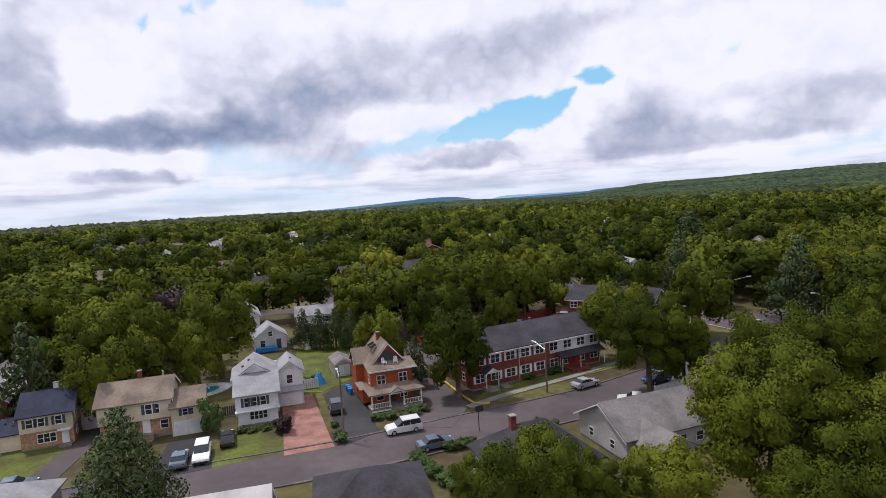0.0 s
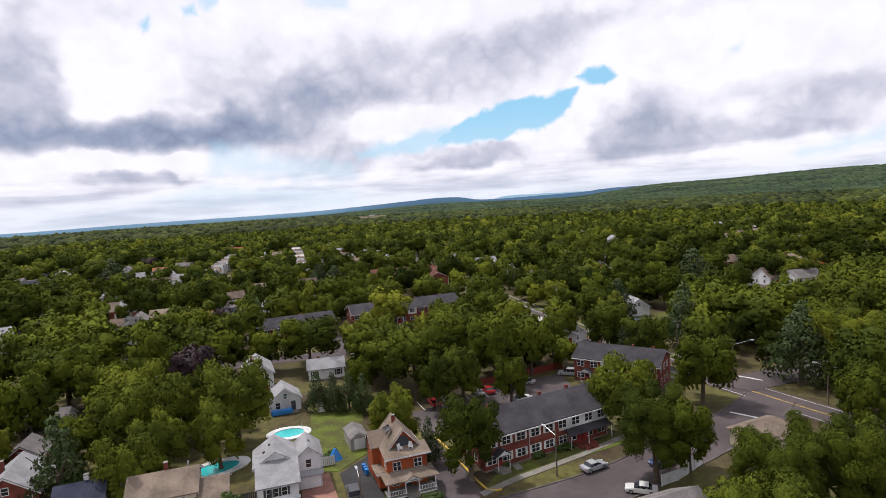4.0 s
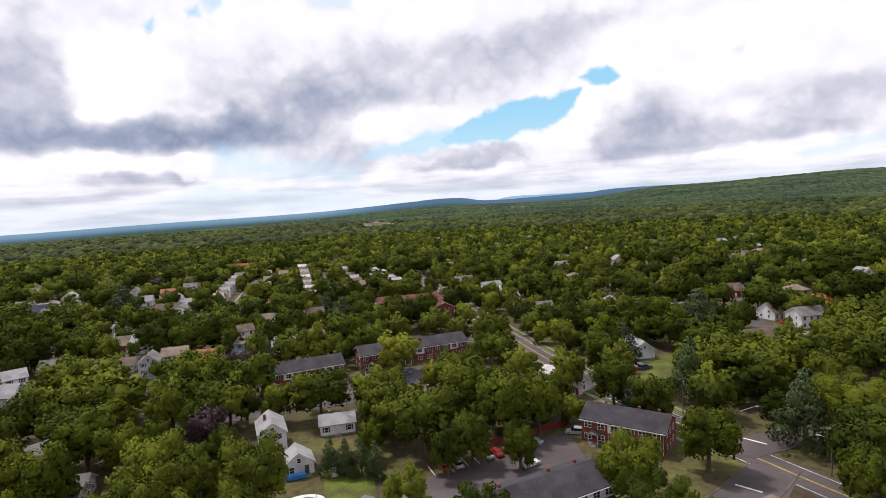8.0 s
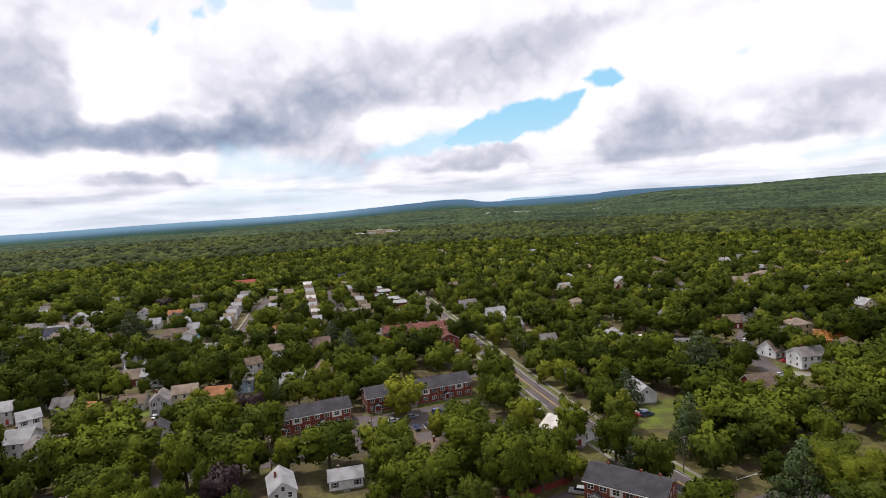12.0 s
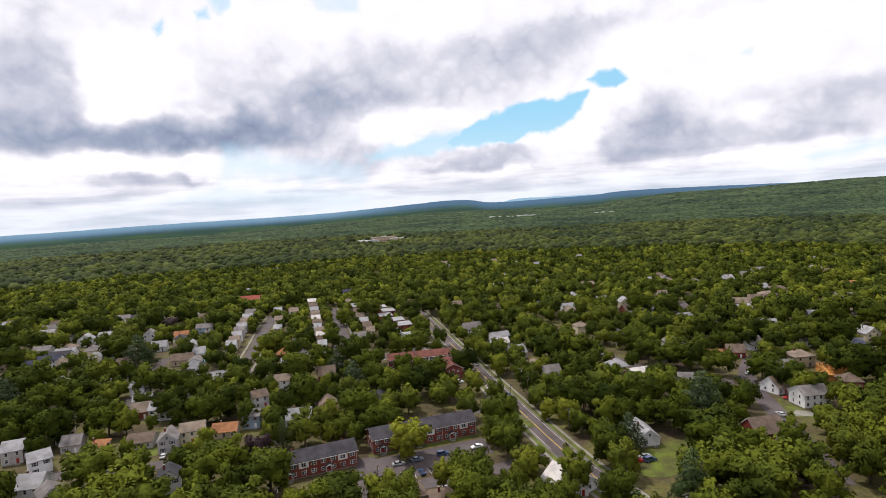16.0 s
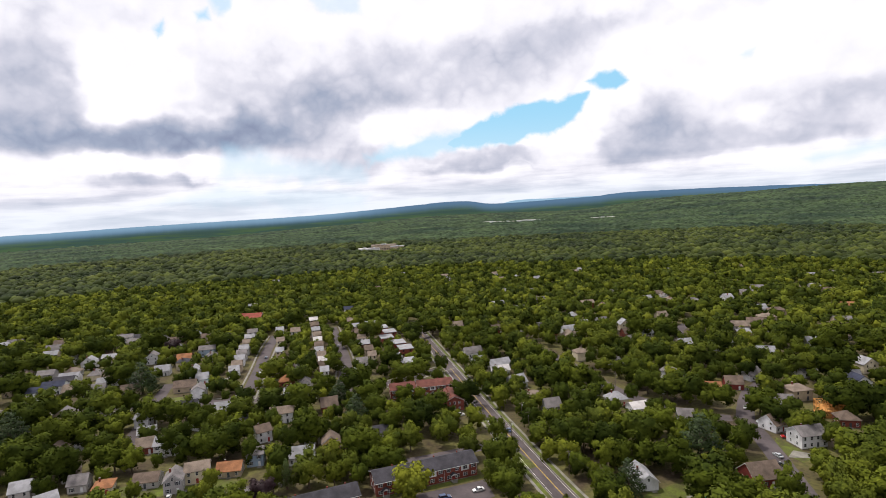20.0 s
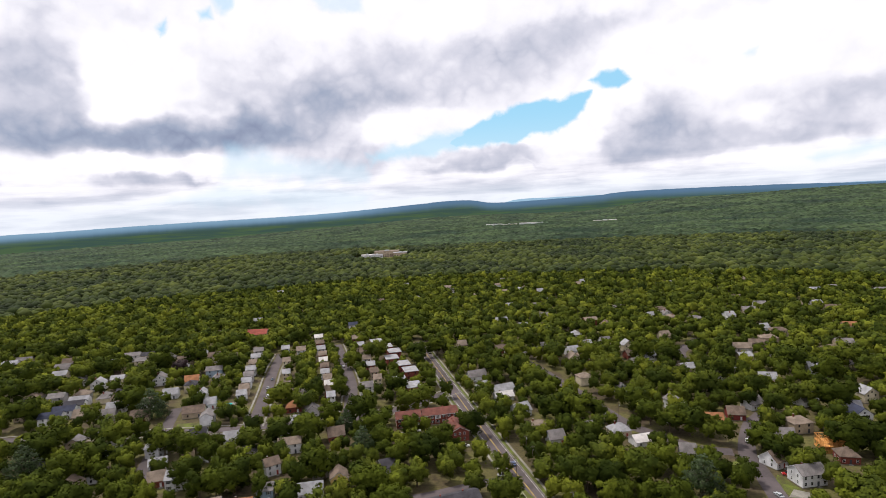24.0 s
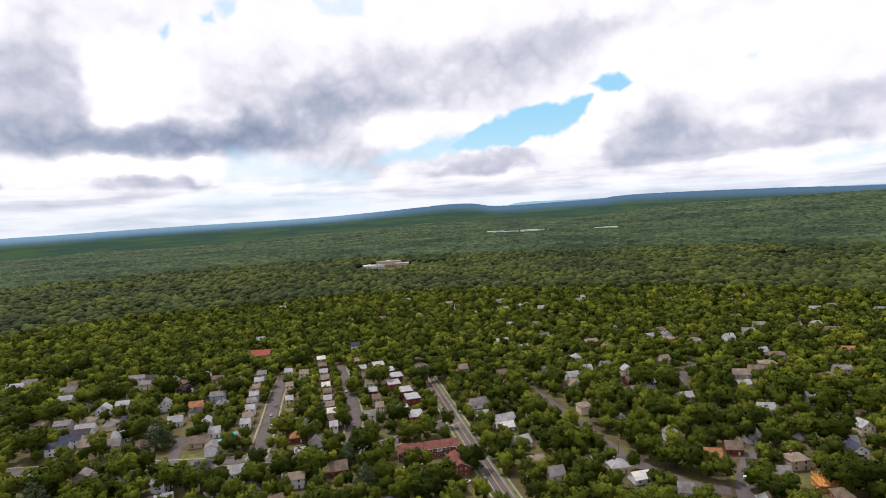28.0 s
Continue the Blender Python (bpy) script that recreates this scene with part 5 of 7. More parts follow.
def window(parent, x, z, w=0.9, h=1.3, y=0.0, back=False, shutters=None, mullion=True, name="window"):
    """A sash window on a wall that faces -y (or +y), centred at x, z."""
    s = -1 if not back else 1
    f = bmesh.new()
    d0, d1 = sorted((y + s * 0.06, y - s * 0.02))
    for x0, x1, z0, z1 in ((x - w / 2 - 0.09, x - w / 2, z - h / 2 - 0.09, z + h / 2 + 0.09), (x + w / 2, x + w / 2 + 0.09, z - h / 2 - 0.09, z + h / 2 + 0.09),
                           (x - w / 2, x + w / 2, z + h / 2, z + h / 2 + 0.09), (x - w / 2, x + w / 2, z - h / 2 - 0.09, z - h / 2)):
        box(x0, x1, d0, d1, z0, z1, bm=f)
    if mullion:
        box(x - w / 2, x + w / 2, d0 + 0.01, d1 - 0.01, z - 0.03, z + 0.03, bm=f)
    if not FINE[0]:
        f.free()
        return part(name, box(x - w / 2, x + w / 2, d0, d1, z - h / 2, z + h / 2), GLASS, parent)
    win = part(name, f, TRIM, parent)
    g0, g1 = sorted((y + s * 0.025, y - s * 0.02))
    part("pane", box(x - w / 2, x + w / 2, g0, g1, z - h / 2, z + h / 2), GLASS, win)
    if shutters:
        for q in (-1, 1):
            xc = x + q * (w / 2 + 0.30)
            part("shutter", box(xc - 0.2, xc + 0.2, d0, d1, z - h / 2 - 0.05, z + h / 2 + 0.05, 0.02), shutters, win)
    return win


def side_window(parent, y, z, x, w=0.8, h=1.2, right=True):
    """A window on an end wall that faces +x or -x."""
    s = 1 if right else -1
    d0, d1 = sorted((x - s * 0.02, x + s * 0.06))
    f = bmesh.new()
    for y0, y1, z0, z1 in ((y - w / 2 - 0.09, y - w / 2, z - h / 2 - 0.09, z + h / 2 + 0.09), (y + w / 2, y + w / 2 + 0.09, z - h / 2 - 0.09, z + h / 2 + 0.09),
                           (y - w / 2, y + w / 2, z + h / 2, z + h / 2 + 0.09), (y - w / 2, y + w / 2, z - h / 2 - 0.09, z - h / 2), (y - w / 2, y + w / 2, z - 0.03, z + 0.03)):
        box(d0, d1, y0, y1, z0, z1, bm=f)
    win = part("window", f, TRIM, parent)
    g0, g1 = sorted((x - s * 0.02, x + s * 0.025))
    part("pane", box(g0, g1, y - w / 2, y + w / 2, z - h / 2, z + h / 2), GLASS, win)
    return win


def gable_roof(parent, x0, x1, y0, y1, z, rise, material, along="x", over=0.4, thick=0.18, name="roof", trim=True):
    """Two slopes with thickness over a plan; the ridge runs along x or y."""
    bm = bmesh.new()
    if along == "x":
        c, half = (y0 + y1) / 2, (y1 - y0) / 2
    else:
        c, half = (x0 + x1) / 2, (x1 - x0) / 2
    k = rise / half
    lo = z - over * k
    prof = [(c - half - over, lo), (c, z + rise), (c + half + over, lo), (c + half + over, lo + thick), (c, z + rise + thick * 1.15), (c - half - over, lo + thick)]
    if along == "y":
        prism(prof, y0 - over, y1 + over, bm)
    else:
        prism(prof, x0 - over, x1 + over, bm)
        bmesh.ops.transform(bm, matrix=Matrix(((0, 1, 0, 0), (1, 0, 0, 0), (0, 0, 1, 0), (0, 0, 0, 1))), verts=bm.verts)
        bmesh.ops.recalc_face_normals(bm, faces=bm.faces)
    rf = part(name, bm, material, parent)
    if trim:
        for e in (0, 1):
            fb = bmesh.new()
            rake = [(c - half - over - 0.02, lo - 0.16), (c, z + rise - 0.18), (c + half + over + 0.02, lo - 0.16), (c + half + over + 0.02, lo + 0.02), (c, z + rise + 0.02), (c - half - over - 0.02, lo + 0.02)]
            if along == "y":
                yy = y0 - over - 0.01 if e == 0 else y1 + over - 0.06
                prism(rake, yy, yy + 0.07, fb)
            else:
                xx = x0 - over - 0.01 if e == 0 else x1 + over - 0.06
                prism(rake, xx, xx + 0.07, fb)
                bmesh.ops.transform(fb, matrix=Matrix(((0, 1, 0, 0), (1, 0, 0, 0), (0, 0, 1, 0), (0, 0, 0, 1))), verts=fb.verts)
                bmesh.ops.recalc_face_normals(fb, faces=fb.faces)
            part("rake_board", fb, TRIM, rf)
    return rf


def hip_roof(parent, x0, x1, y0, y1, z, rise, material, over=0.45, ridge=None, name="roof"):
    """A hipped roof with a short ridge along the longer side and a closed underside."""
    a0, a1, b0, b1 = x0 - over, x1 + over, y0 - over, y1 + over
    w, d = a1 - a0, b1 - b0
    run = min(w, d) / 2 * 0.98 if ridge is None else ridge
    bm = bmesh.new()
    lo = z - 0.05
    low = [bm.verts.new(p) for p in ((a0, b0, lo), (a1, b0, lo), (a1, b1, lo), (a0, b1, lo))]
    eav = [bm.verts.new(p) for p in ((a0, b0, lo + 0.18), (a1, b0, lo + 0.18), (a1, b1, lo + 0.18), (a0, b1, lo + 0.18))]
    if w >= d:
        r = [bm.verts.new((a0 + run, (b0 + b1) / 2, z + rise)), bm.verts.new((a1 - run, (b0 + b1) / 2, z + rise))]
        fs = ((eav[0], eav[1], r[1], r[0]), (eav[1], eav[2], r[1]), (eav[2], eav[3], r[0], r[1]), (eav[3], eav[0], r[0]))
    else:
        r = [bm.verts.new(((a0 + a1) / 2, b0 + run, z + rise)), bm.verts.new(((a0 + a1) / 2, b1 - run, z + rise))]
        fs = ((eav[0], eav[1], r[0]), (eav[1], eav[2], r[1], r[0]), (eav[2], eav[3], r[1]), (eav[3], eav[0], r[0], r[1]))
    for f in fs:
        bm.faces.new(f)
    bm.faces.new(low[::-1])
    for i in range(4):
        bm.faces.new((low[i], low[(i + 1) % 4], eav[(i + 1) % 4], eav[i]))
    bmesh.ops.recalc_face_normals(bm, faces=bm.faces)
    return part(name, bm, material, parent)


def body(parent, x0, x1, y0, y1, z0, z1, material, rise=0.0, along="x", name="wall"):
    """Outer walls of a block, with gable tops if rise is given."""
    bm = bmesh.new()
    if not rise:
        box(x0, x1, y0, y1, z0, z1, bm=bm)
    elif along == "y":
        prism([(x0, z0), (x1, z0), (x1, z1), ((x0 + x1) / 2, z1 + rise), (x0, z1)], y0, y1, bm)
    else:
        prism([(y0, z0), (y1, z0), (y1, z1), ((y0 + y1) / 2, z1 + rise), (y0, z1)], x0, x1, bm)
        bmesh.ops.transform(bm, matrix=Matrix(((0, 1, 0, 0), (1, 0, 0, 0), (0, 0, 1, 0), (0, 0, 0, 1))), verts=bm.verts)
        bmesh.ops.recalc_face_normals(bm, faces=bm.faces)
    return part(name, bm, material, parent)


def chimney(parent, x, y, z0, z1, s=0.6, material=None):
    ch = part("chimney", box(x - s / 2, x + s / 2, y - s / 2, y + s / 2, z0, z1), material or WALLS["brick"], parent)
    part("chimney_cap", box(x - s / 2 - 0.06, x + s / 2 + 0.06, y - s / 2 - 0.06, y + s / 2 + 0.06, z1, z1 + 0.1), CONCRETE, ch)


def door(parent, x, y, material=TRIM, w=0.95, h=2.05, z=0.35, steps=True):
    d = part("door", box(x - w / 2, x + w / 2, y - 0.07, y + 0.02, z, z + h, 0.02), material, parent)
    if steps:
        for i in range(2):
            part("step", box(x - 0.9, x + 0.9, y - 0.5 - 0.35 * (2 - i), y - 0.01, 0 if i == 0 else z * 0.5, z * 0.5 * (i + 1)), CONCRETE, parent)
    return d


def garage_door(parent, x, y, w=2.5, h=2.1):
    g = part("garage_door", box(x - w / 2, x + w / 2, y - 0.05, y + 0.02, 0.03, h), TRIM, parent)
    for i in range(4):
        z = 0.1 + i * (h - 0.1) / 4
        part("panel", box(x - w / 2 + 0.08, x + w / 2 - 0.08, y - 0.075, y - 0.045, z, z + (h - 0.1) / 4 - 0.07), TRIM, g)


HOUSES_AT = []
NAMES = {"white": "white", "cream": "cream", "grey": "grey", "tan": "tan", "blue": "blue-grey", "yellow": "yellow", "orange": "orange", "red": "dark red", "brick": "red brick", "stone": "stone", "green": "pale green"}
RNAMES = {"black": "charcoal", "grey": "grey", "light": "pale grey", "white": "white", "brown": "brown", "tan": "taupe", "red": "red", "rust": "rust-coloured", "navy": "navy"}


def house(x, y, w, d, yaw, storeys, wall, roof, form="gable", lean=0, near=True):
    """A suburban house: (x, y) is the middle of its front, which faces -y before the turn."""
    k = len(HOUSES_AT)
    m = pose(x, y, float(land_height(x, y)), 0, 0, yaw)
    mid = m @ Vector((0, d / 2, 0))
    HOUSES_AT.append((mid.x, mid.y, max(w, d) / 2))
    eave = {1: 3.0, 1.5: 3.6, 2: 5.5, 3: 8.2}[storeys]
    top = thing("house", m, "%s %s house under a %s shingle roof" % ({1: "low single-storey", 1.5: "storey-and-a-half", 2: "two-storey", 3: "three-storey"}[storeys], NAMES[wall], RNAMES[roof]), "house", "houses of the neighbourhood")
    x0, x1 = -w / 2, w / 2
    W, R = WALLS[wall], ROOFS[roof]
    rise = min(w, d) * (0.30 if storeys != 1.5 else 0.42)
    part("foundation", box(x0 + 0.05, x1 - 0.05, 0.05, d - 0.05, -0.3, 0.3), CONCRETE, top)
    if form == "gable":
        body(top, x0, x1, 0, d, 0.3, eave, W, d * (0.30 if storeys != 1.5 else 0.42), "x")
        gable_roof(top, x0, x1, 0, d, eave, d * (0.30 if storeys != 1.5 else 0.42), R, "x", trim=near)
        peak = eave + d * 0.3
    elif form == "front":
        body(top, x0, x1, 0, d, 0.3, eave, W, w * 0.36, "y")
        gable_roof(top, x0, x1, 0, d, eave, w * 0.36, R, "y", trim=near)
        peak = eave + w * 0.36
        window(top, 0, eave + w * 0.1, 0.8, 1.0)
    elif form == "flat":
        body(top, x0, x1, 0, d, 0.3, eave, W)
        part("roof", box(x0 - 0.3, x1 + 0.3, -0.3, d + 0.3, eave, eave + 0.35), R, top)
        peak = eave
    else:
        body(top, x0, x1, 0, d, 0.3, eave, W)
        hip_roof(top, x0, x1, 0, d, eave, rise, R)
        peak = eave + rise
    n = max(2, int(w / 2.6)) if FINE[0] else 2
    for s in range(int(storeys)):
        z = 1.75 + 2.65 * s
        for i in range(n):
            xx = x0 + w * (i + 0.5) / n
            if s == 0 and i == n // 2:
                door(top, xx, 0, (TRIM, DOORRED, SHUTTER)[k % 3], steps=near)
                continue
            window(top, xx, z, 0.9, 1.3, shutters=SHUTTER if (k % 3 == 0 and near) else None)
        if near:
            for yy in (d * 0.3, d * 0.7):
                side_window(top, yy, z, x1, right=True)
                side_window(top, yy, z, x0, right=False)
    if k % 2 == 0 and form != "flat":
        chimney(top, x0 + w * 0.3, d * 0.55, eave, peak + 0.7)
    if lean:
        g0, g1 = (x1, x1 + abs(lean)) if lean > 0 else (x0 - abs(lean), x0)
        part("foundation", box(g0 + 0.02, g1 - 0.02, 0.65, d * 0.85 - 0.05, -0.3, 0.2), CONCRETE, top)
        body(top, g0 + 0.01, g1 - 0.01, 0.6, d * 0.85, 0.2, 2.7, W, d * 0.2, "x", "wing_wall")
        gable_roof(top, g0, g1, 0.6, d * 0.85, 2.7, d * 0.2, R, "x", 0.25, name="wing_roof", trim=near)
        garage_door(top, (g0 + g1) / 2, 0.6, min(2.5, abs(lean) - 0.4))
    return top

# ---- the houses along the near street ----
def mark(m, w, d):
    c = m @ Vector((0, d / 2, 0))
    HOUSES_AT.append((c.x, c.y, max(w, d) / 2))


def railing(parent, x0, x1, y, z, h=0.9, name="railing"):
    r = part(name, box(x0, x1, y - 0.04, y + 0.04, z + h - 0.08, z + h), TRIM, parent)
    part("bottom_rail", box(x0, x1, y - 0.03, y + 0.03, z + 0.08, z + 0.14), TRIM, r)
    n = max(2, int((x1 - x0) / 0.28))
    for i in range(n):
        x = x0 + (i + 0.5) * (x1 - x0) / n
        part("baluster", box(x - 0.025, x + 0.025, y - 0.025, y + 0.025, z + 0.14, z + h - 0.08), TRIM, r)


def navy_house(m):
    top = thing("house", m, "two-storey cream house with navy roof and stone ground floor", "house", "houses of the neighbourhood")
    mark(m, 8, 8)
    part("foundation", box(-3.35, 3.35, 0.05, 7.9, -0.3, 0.3), CONCRETE, top)
    part("stone_wall", box(-3.4, 3.4, 0, 8, 0.3, 2.7), WALLS["stone"], top)
    body(top, -3.45, 3.45, -0.05, 8.05, 2.7, 5.3, WALLS["cream"], 2.4, "x", "upper_wall")
    gable_roof(top, -3.45, 3.45, -0.05, 8.05, 5.3, 2.4, ROOFS["navy"], "x")
    for x in (-2.1, -0.6, 1.6):
        window(top, x, 4.1, 0.8, 1.2, y=-0.05, shutters=SHUTTER)
    for x in (-0.9, -0.1, 0.7):
        window(top, x, 1.6, 0.7, 1.3)
    d = door(top, 2.3, 0, TRIM)
    part("awning", prism([(1.4, 2.55), (3.2, 2.55), (3.2, 2.65), (1.4, 2.65)], -1.0, 0.0), TRIM, top)
    for z in (1.6, 4.1):
        for y in (2, 5.5):
            side_window(top, y, z, 3.4 if z < 2 else 3.45)
    body(top, -6.4, -3.46, 1.2, 7.2, 0, 2.6, WALLS["cream"], 1.5, "x", "wing_wall")
    gable_roof(top, -6.4, -3.7, 1.2, 7.2, 2.6, 1.5, ROOFS["navy"], "x", 0.3, name="wing_roof")
    chimney(top, 0.8, 4.4, 7, 8.7, 0.7, WALLS["white"])
    body(top, 3.42, 6.2, 5.2, 9.5, 0, 5.0, WALLS["white"], 1.6, "y", "rear_wall")
    gable_roof(top, 3.42, 6.2, 5.4, 9.5, 5.0, 1.6, ROOFS["navy"], "y", 0.3, name="rear_roof")
    side_window(top, 7.2, 3.9, 6.2)
    return top


def cream_house(m):
    top = thing("house", m, "split-level cream sided house with taupe roof and garage wing", "house", "houses of the neighbourhood")
    mark(m, 12, 8)
    part("foundation", box(-4.25, 4.25, 0.35, 7.2, -0.3, 0.4), CONCRETE, top)
    part("stone_wall", box(-4.3, 4.3, 0.3, 7.3, 0.4, 2.7), WALLS["stone"], top)
    body(top, -4.4, 4.4, -0.15, 7.4, 2.7, 5.3, WALLS["cream"], 2.0, "x", "upper_wall")
    gable_roof(top, -4.4, 4.4, -0.15, 7.4, 5.3, 2.0, ROOFS["tan"], "x")
    window(top, -2.2, 4.0, 1.7, 1.25, y=-0.15)
    for x in (1.7, 2.6):
        window(top, x, 4.1, 0.75, 1.25, y=-0.15, shutters=SHUTTER if x < 2 else None)
    window(top, 3.4, 1.7, 0.9, 1.1, y=0.3)
    window(top, -1.8, 1.6, 1.2, 1.1, y=0.3)
    door(top, 1.2, 0.3, TRIM, z=0.75)
    for i in range(4):
        part("step", box(0.4, 2.0, -1.2 + i * 0.34, 0.29, 0, 0.19 * (i + 1)), WALLS["stone"], top)
    body(top, 4.42, 8.4, -0.7, 6.2, 0, 4.0, WALLS["cream"], 1.5, "x", "wing_wall")
    gable_roof(top, 4.55, 8.4, -0.7, 6.2, 4.0, 1.5, ROOFS["tan"], "x", name="wing_roof")
    for x in (5.5, 7.3):
        garage_door(top, x, -0.7, 1.7, 2.0)
    for x in (6.2, 6.9):
        window(top, x, 3.2, 0.6, 0.8, y=-0.7, shutters=SHUTTER if x < 6.5 else None)
    chimney(top, 0.2, 4.2, 6.6, 8.4, 0.5)
    side_window(top, 3, 4.0, 4.4)
    part("vent_pipe", tube((3.2, 4.0, 6.8), (3.2, 4.0, 8.1), 0.12), GALV, top)
    return top


def white_house(m):
    top = thing("house", m, "large white sided house with pale grey roofs and two cross gables", "house", "houses of the neighbourhood")
    mark(m, 11, 14)
    W, R = WALLS["white"], ROOFS["light"]
    part("foundation", box(-3.1, 3.1, 0.05, 5.0, -0.3, 0.35), CONCRETE, top)
    part("lower_wall", box(-3.0, 3.0, 0.3, 6, 0.35, 2.6), W, top)
    part("upper_wall", prism([(-0.05, 2.6), (6.2, 2.6), (6.2, 7.4), (-0.05, 5.2)], -3.2, 3.2), W, top, m=Matrix(((0, 1, 0, 0), (1, 0, 0, 0), (0, 0, 1, 0), (0, 0, 0, 1))))
    part("front_roof", prism([(-0.5, 5.03), (6.4, 7.45), (6.4, 7.65), (-0.5, 5.23)], -3.6, 3.6), R, top, m=Matrix(((0, 1, 0, 0), (1, 0, 0, 0), (0, 0, 1, 0), (0, 0, 0, 1))))
    body(top, -3.6, 3.3, 5.2, 12.5, 0, 6.4, W, 2.2, "y", "rear_wall")
    gable_roof(top, -3.6, 3.3, 5.3, 12.5, 6.4, 2.2, R, "y", 0.45, name="rear_roof")
    body(top, 3.32, 7.6, 7.0, 13.5, 0, 6.0, W, 1.7, "y", "wing_wall")
    gable_roof(top, 3.32, 7.6, 7.0, 13.5, 6.0, 1.7, R, "y", 0.45, name="wing_roof")
    part("pent_roof", prism([(6.0, 2.75), (7.0, 3.35), (7.0, 3.5), (5.9, 2.85)], 3.3, 7.9), R, top, m=Matrix(((0, 1, 0, 0), (1, 0, 0, 0), (0, 0, 1, 0), (0, 0, 0, 1))))
    garage_door(top, 5.5, 7.0, 3.6, 2.2)
    window(top, 5.4, 4.7, 0.9, 1.4, y=7.0)
    for x in (-1.5, -0.5, 0.9):
        window(top, x, 4.0, 0.8, 1.35, y=-0.05, shutters=SHUTTER)
    for x in (-0.9, -0.25, 0.4, 1.05):
        window(top, x, 1.65, 0.6, 1.2, y=0.3)
    part("porch_roof", box(-3.4, 3.4, -0.6, 0.28, 2.58, 2.7), TRIM, top)
    door(top, 2.3, 0.3, TRIM)
    for z in (1.6, 4.2):
        side_window(top, 3, z, 3.0 if z < 2 else 3.2)
        side_window(top, 8.5, z, -3.6, right=False)
    for x, y, z in ((-1.0, 9.5, 8.0), (-2.0, 8.0, 7.4), (5.8, 10, 7.3)):
        part("roof_vent", box(x - 0.22, x + 0.22, y - 0.22, y + 0.22, z, z + 0.45, 0.05), DARKMETAL, top)
    return top


def orange_house(m):
    top = thing("house", m, "orange Victorian house with white porch and balcony in its gable", "house", "houses of the neighbourhood")
    mark(m, 9, 12)
    W, R = WALLS["orange"], ROOFS["tan"]
    x0, x1 = -3.6, 3.6
    part("foundation", box(x0 + .05, x1 - .05, 0.05, 9.9, -0.3, 0.6), WALLS["stone"], top)
    body(top, x0, x1, 0, 10, 0.6, 6.2, W)
    part("frieze", box(x0 - 0.06, x1 + 0.06, -0.06, 10.06, 5.95, 6.2), TRIM, top)
    # low apron roof in front, gable behind it
    part("apron_roof", prism([(-0.7, 6.15), (3.0, 6.9), (3.0, 7.05), (-0.7, 6.32)], x0 - 0.6, x1 + 0.6), R, top, m=Matrix(((0, 1, 0, 0), (1, 0, 0, 0), (0, 0, 1, 0), (0, 0, 0, 1))))
    part("apron_trim", box(x0 - 0.65, x1 + 0.65, -0.76, -0.69, 6.02, 6.28), TRIM, top)
    body(top, -2.9, 2.9, 2.4, 10, 6.2, 6.6, W, 3.4, "y", "gable_wall")
    gable_roof(top, -3.3, 3.3, 2.0, 10.2, 6.3, 3.8, R, "y", 0.35)
    # dark panel stands in for the shade inside the gable's balcony recess
    part("balcony_recess", prism([(-1.5, 6.95), (1.5, 6.95), (1.5, 7.4), (0.5, 8.7), (-0.5, 8.7), (-1.5, 7.4)], 2.30, 2.42), SHUTTER, top)
    part("gable_panel", prism([(-0.8, 8.75), (0.8, 8.75), (0, 9.7)], 2.28, 2.41), WALLS["orange"], top)
    body(top, x0 - 1.4, x0 + 0.5, 5.5, 9.6, 0.6, 6.4, W, 0.0, name="bay_wall")
    gable_roof(top, x0 - 1.4, x0 + 2.0, 5.5, 9.6, 6.4, 2.0, R, "x", 0.35, name="bay_roof")
    hip_roof(top, x0 - 1.5, x0 - 0.02, 1.0, 5.2, 2.9, 0.5, R, 0.3, name="side_roof")
    body(top, x0 - 1.3, x0 - 0.02, 1.2, 5.2, 0.5, 2.9, W, name="side_wall")
    for x in (-1.9, 1.9):
        for dx in (-0.36, 0.36):
            window(top, x + dx, 4.5, 0.6, 1.45)
    for x in (-2.2, 1.9):
        window(top, x, 1.9, 1.1, 1.6)
    door(top, 0, 0, SHUTTER, z=0.62, steps=False)
    for y in (2, 7):
        side_window(top, y, 4.4, x1)
        side_window(top, y, 1.9, x1)
        side_window(top, y - 0.5, 4.4, x0, right=False)
    # porch
    px0, px1, py = -4.4, 4.4, -2.7
    part("porch_floor", box(px0, px1, py, -0.01, 0.35, 0.58), CONCRETE, top)
    hip_roof(top, px0, px1, py, 1.4, 2.95, 1.0, R, 0.35, name="porch_roof")
    part("porch_beam", box(px0 + 0.05, px1 - 0.05, py + 0.02, py + 0.22, 2.66, 2.9), TRIM, top)
    gable_roof(top, -1.2, 1.2, py - 0.4, py + 2.0, 2.95, 0.75, R, "y", 0.15, name="porch_gable_roof")
    body(top, -1.1, 1.1, py - 0.35, py + 1.6, 2.75, 2.95, TRIM, 0.62, "y", "porch_gable")
    for x in (px0 + 0.2, -1.2, 1.2, px1 - 0.2):
        c = part("column", tube((x, py + 0.15, 0.58), (x, py + 0.15, 2.68), 0.12, 0.09, 10), TRIM, top)
        part("column_base", box(x - 0.17, x + 0.17, py - 0.02, py + 0.32, 0.58, 0.8), TRIM, c)
    railing(top, px0 + 0.3, -1.3, py + 0.15, 0.58)
    railing(top, 1.3, px1 - 0.3, py + 0.15, 0.58)
    part("porch_skirt", box(px0 + 0.05, px1 - 0.05, py + 0.05, py + 0.12, -0.1, 0.34), TRIM, top)
    for i in range(3):
        part("step", box(-1.1, 1.1, py - 0.32 * (3 - i), py, 0, 0.19 * (i + 1)), CONCRETE, top)
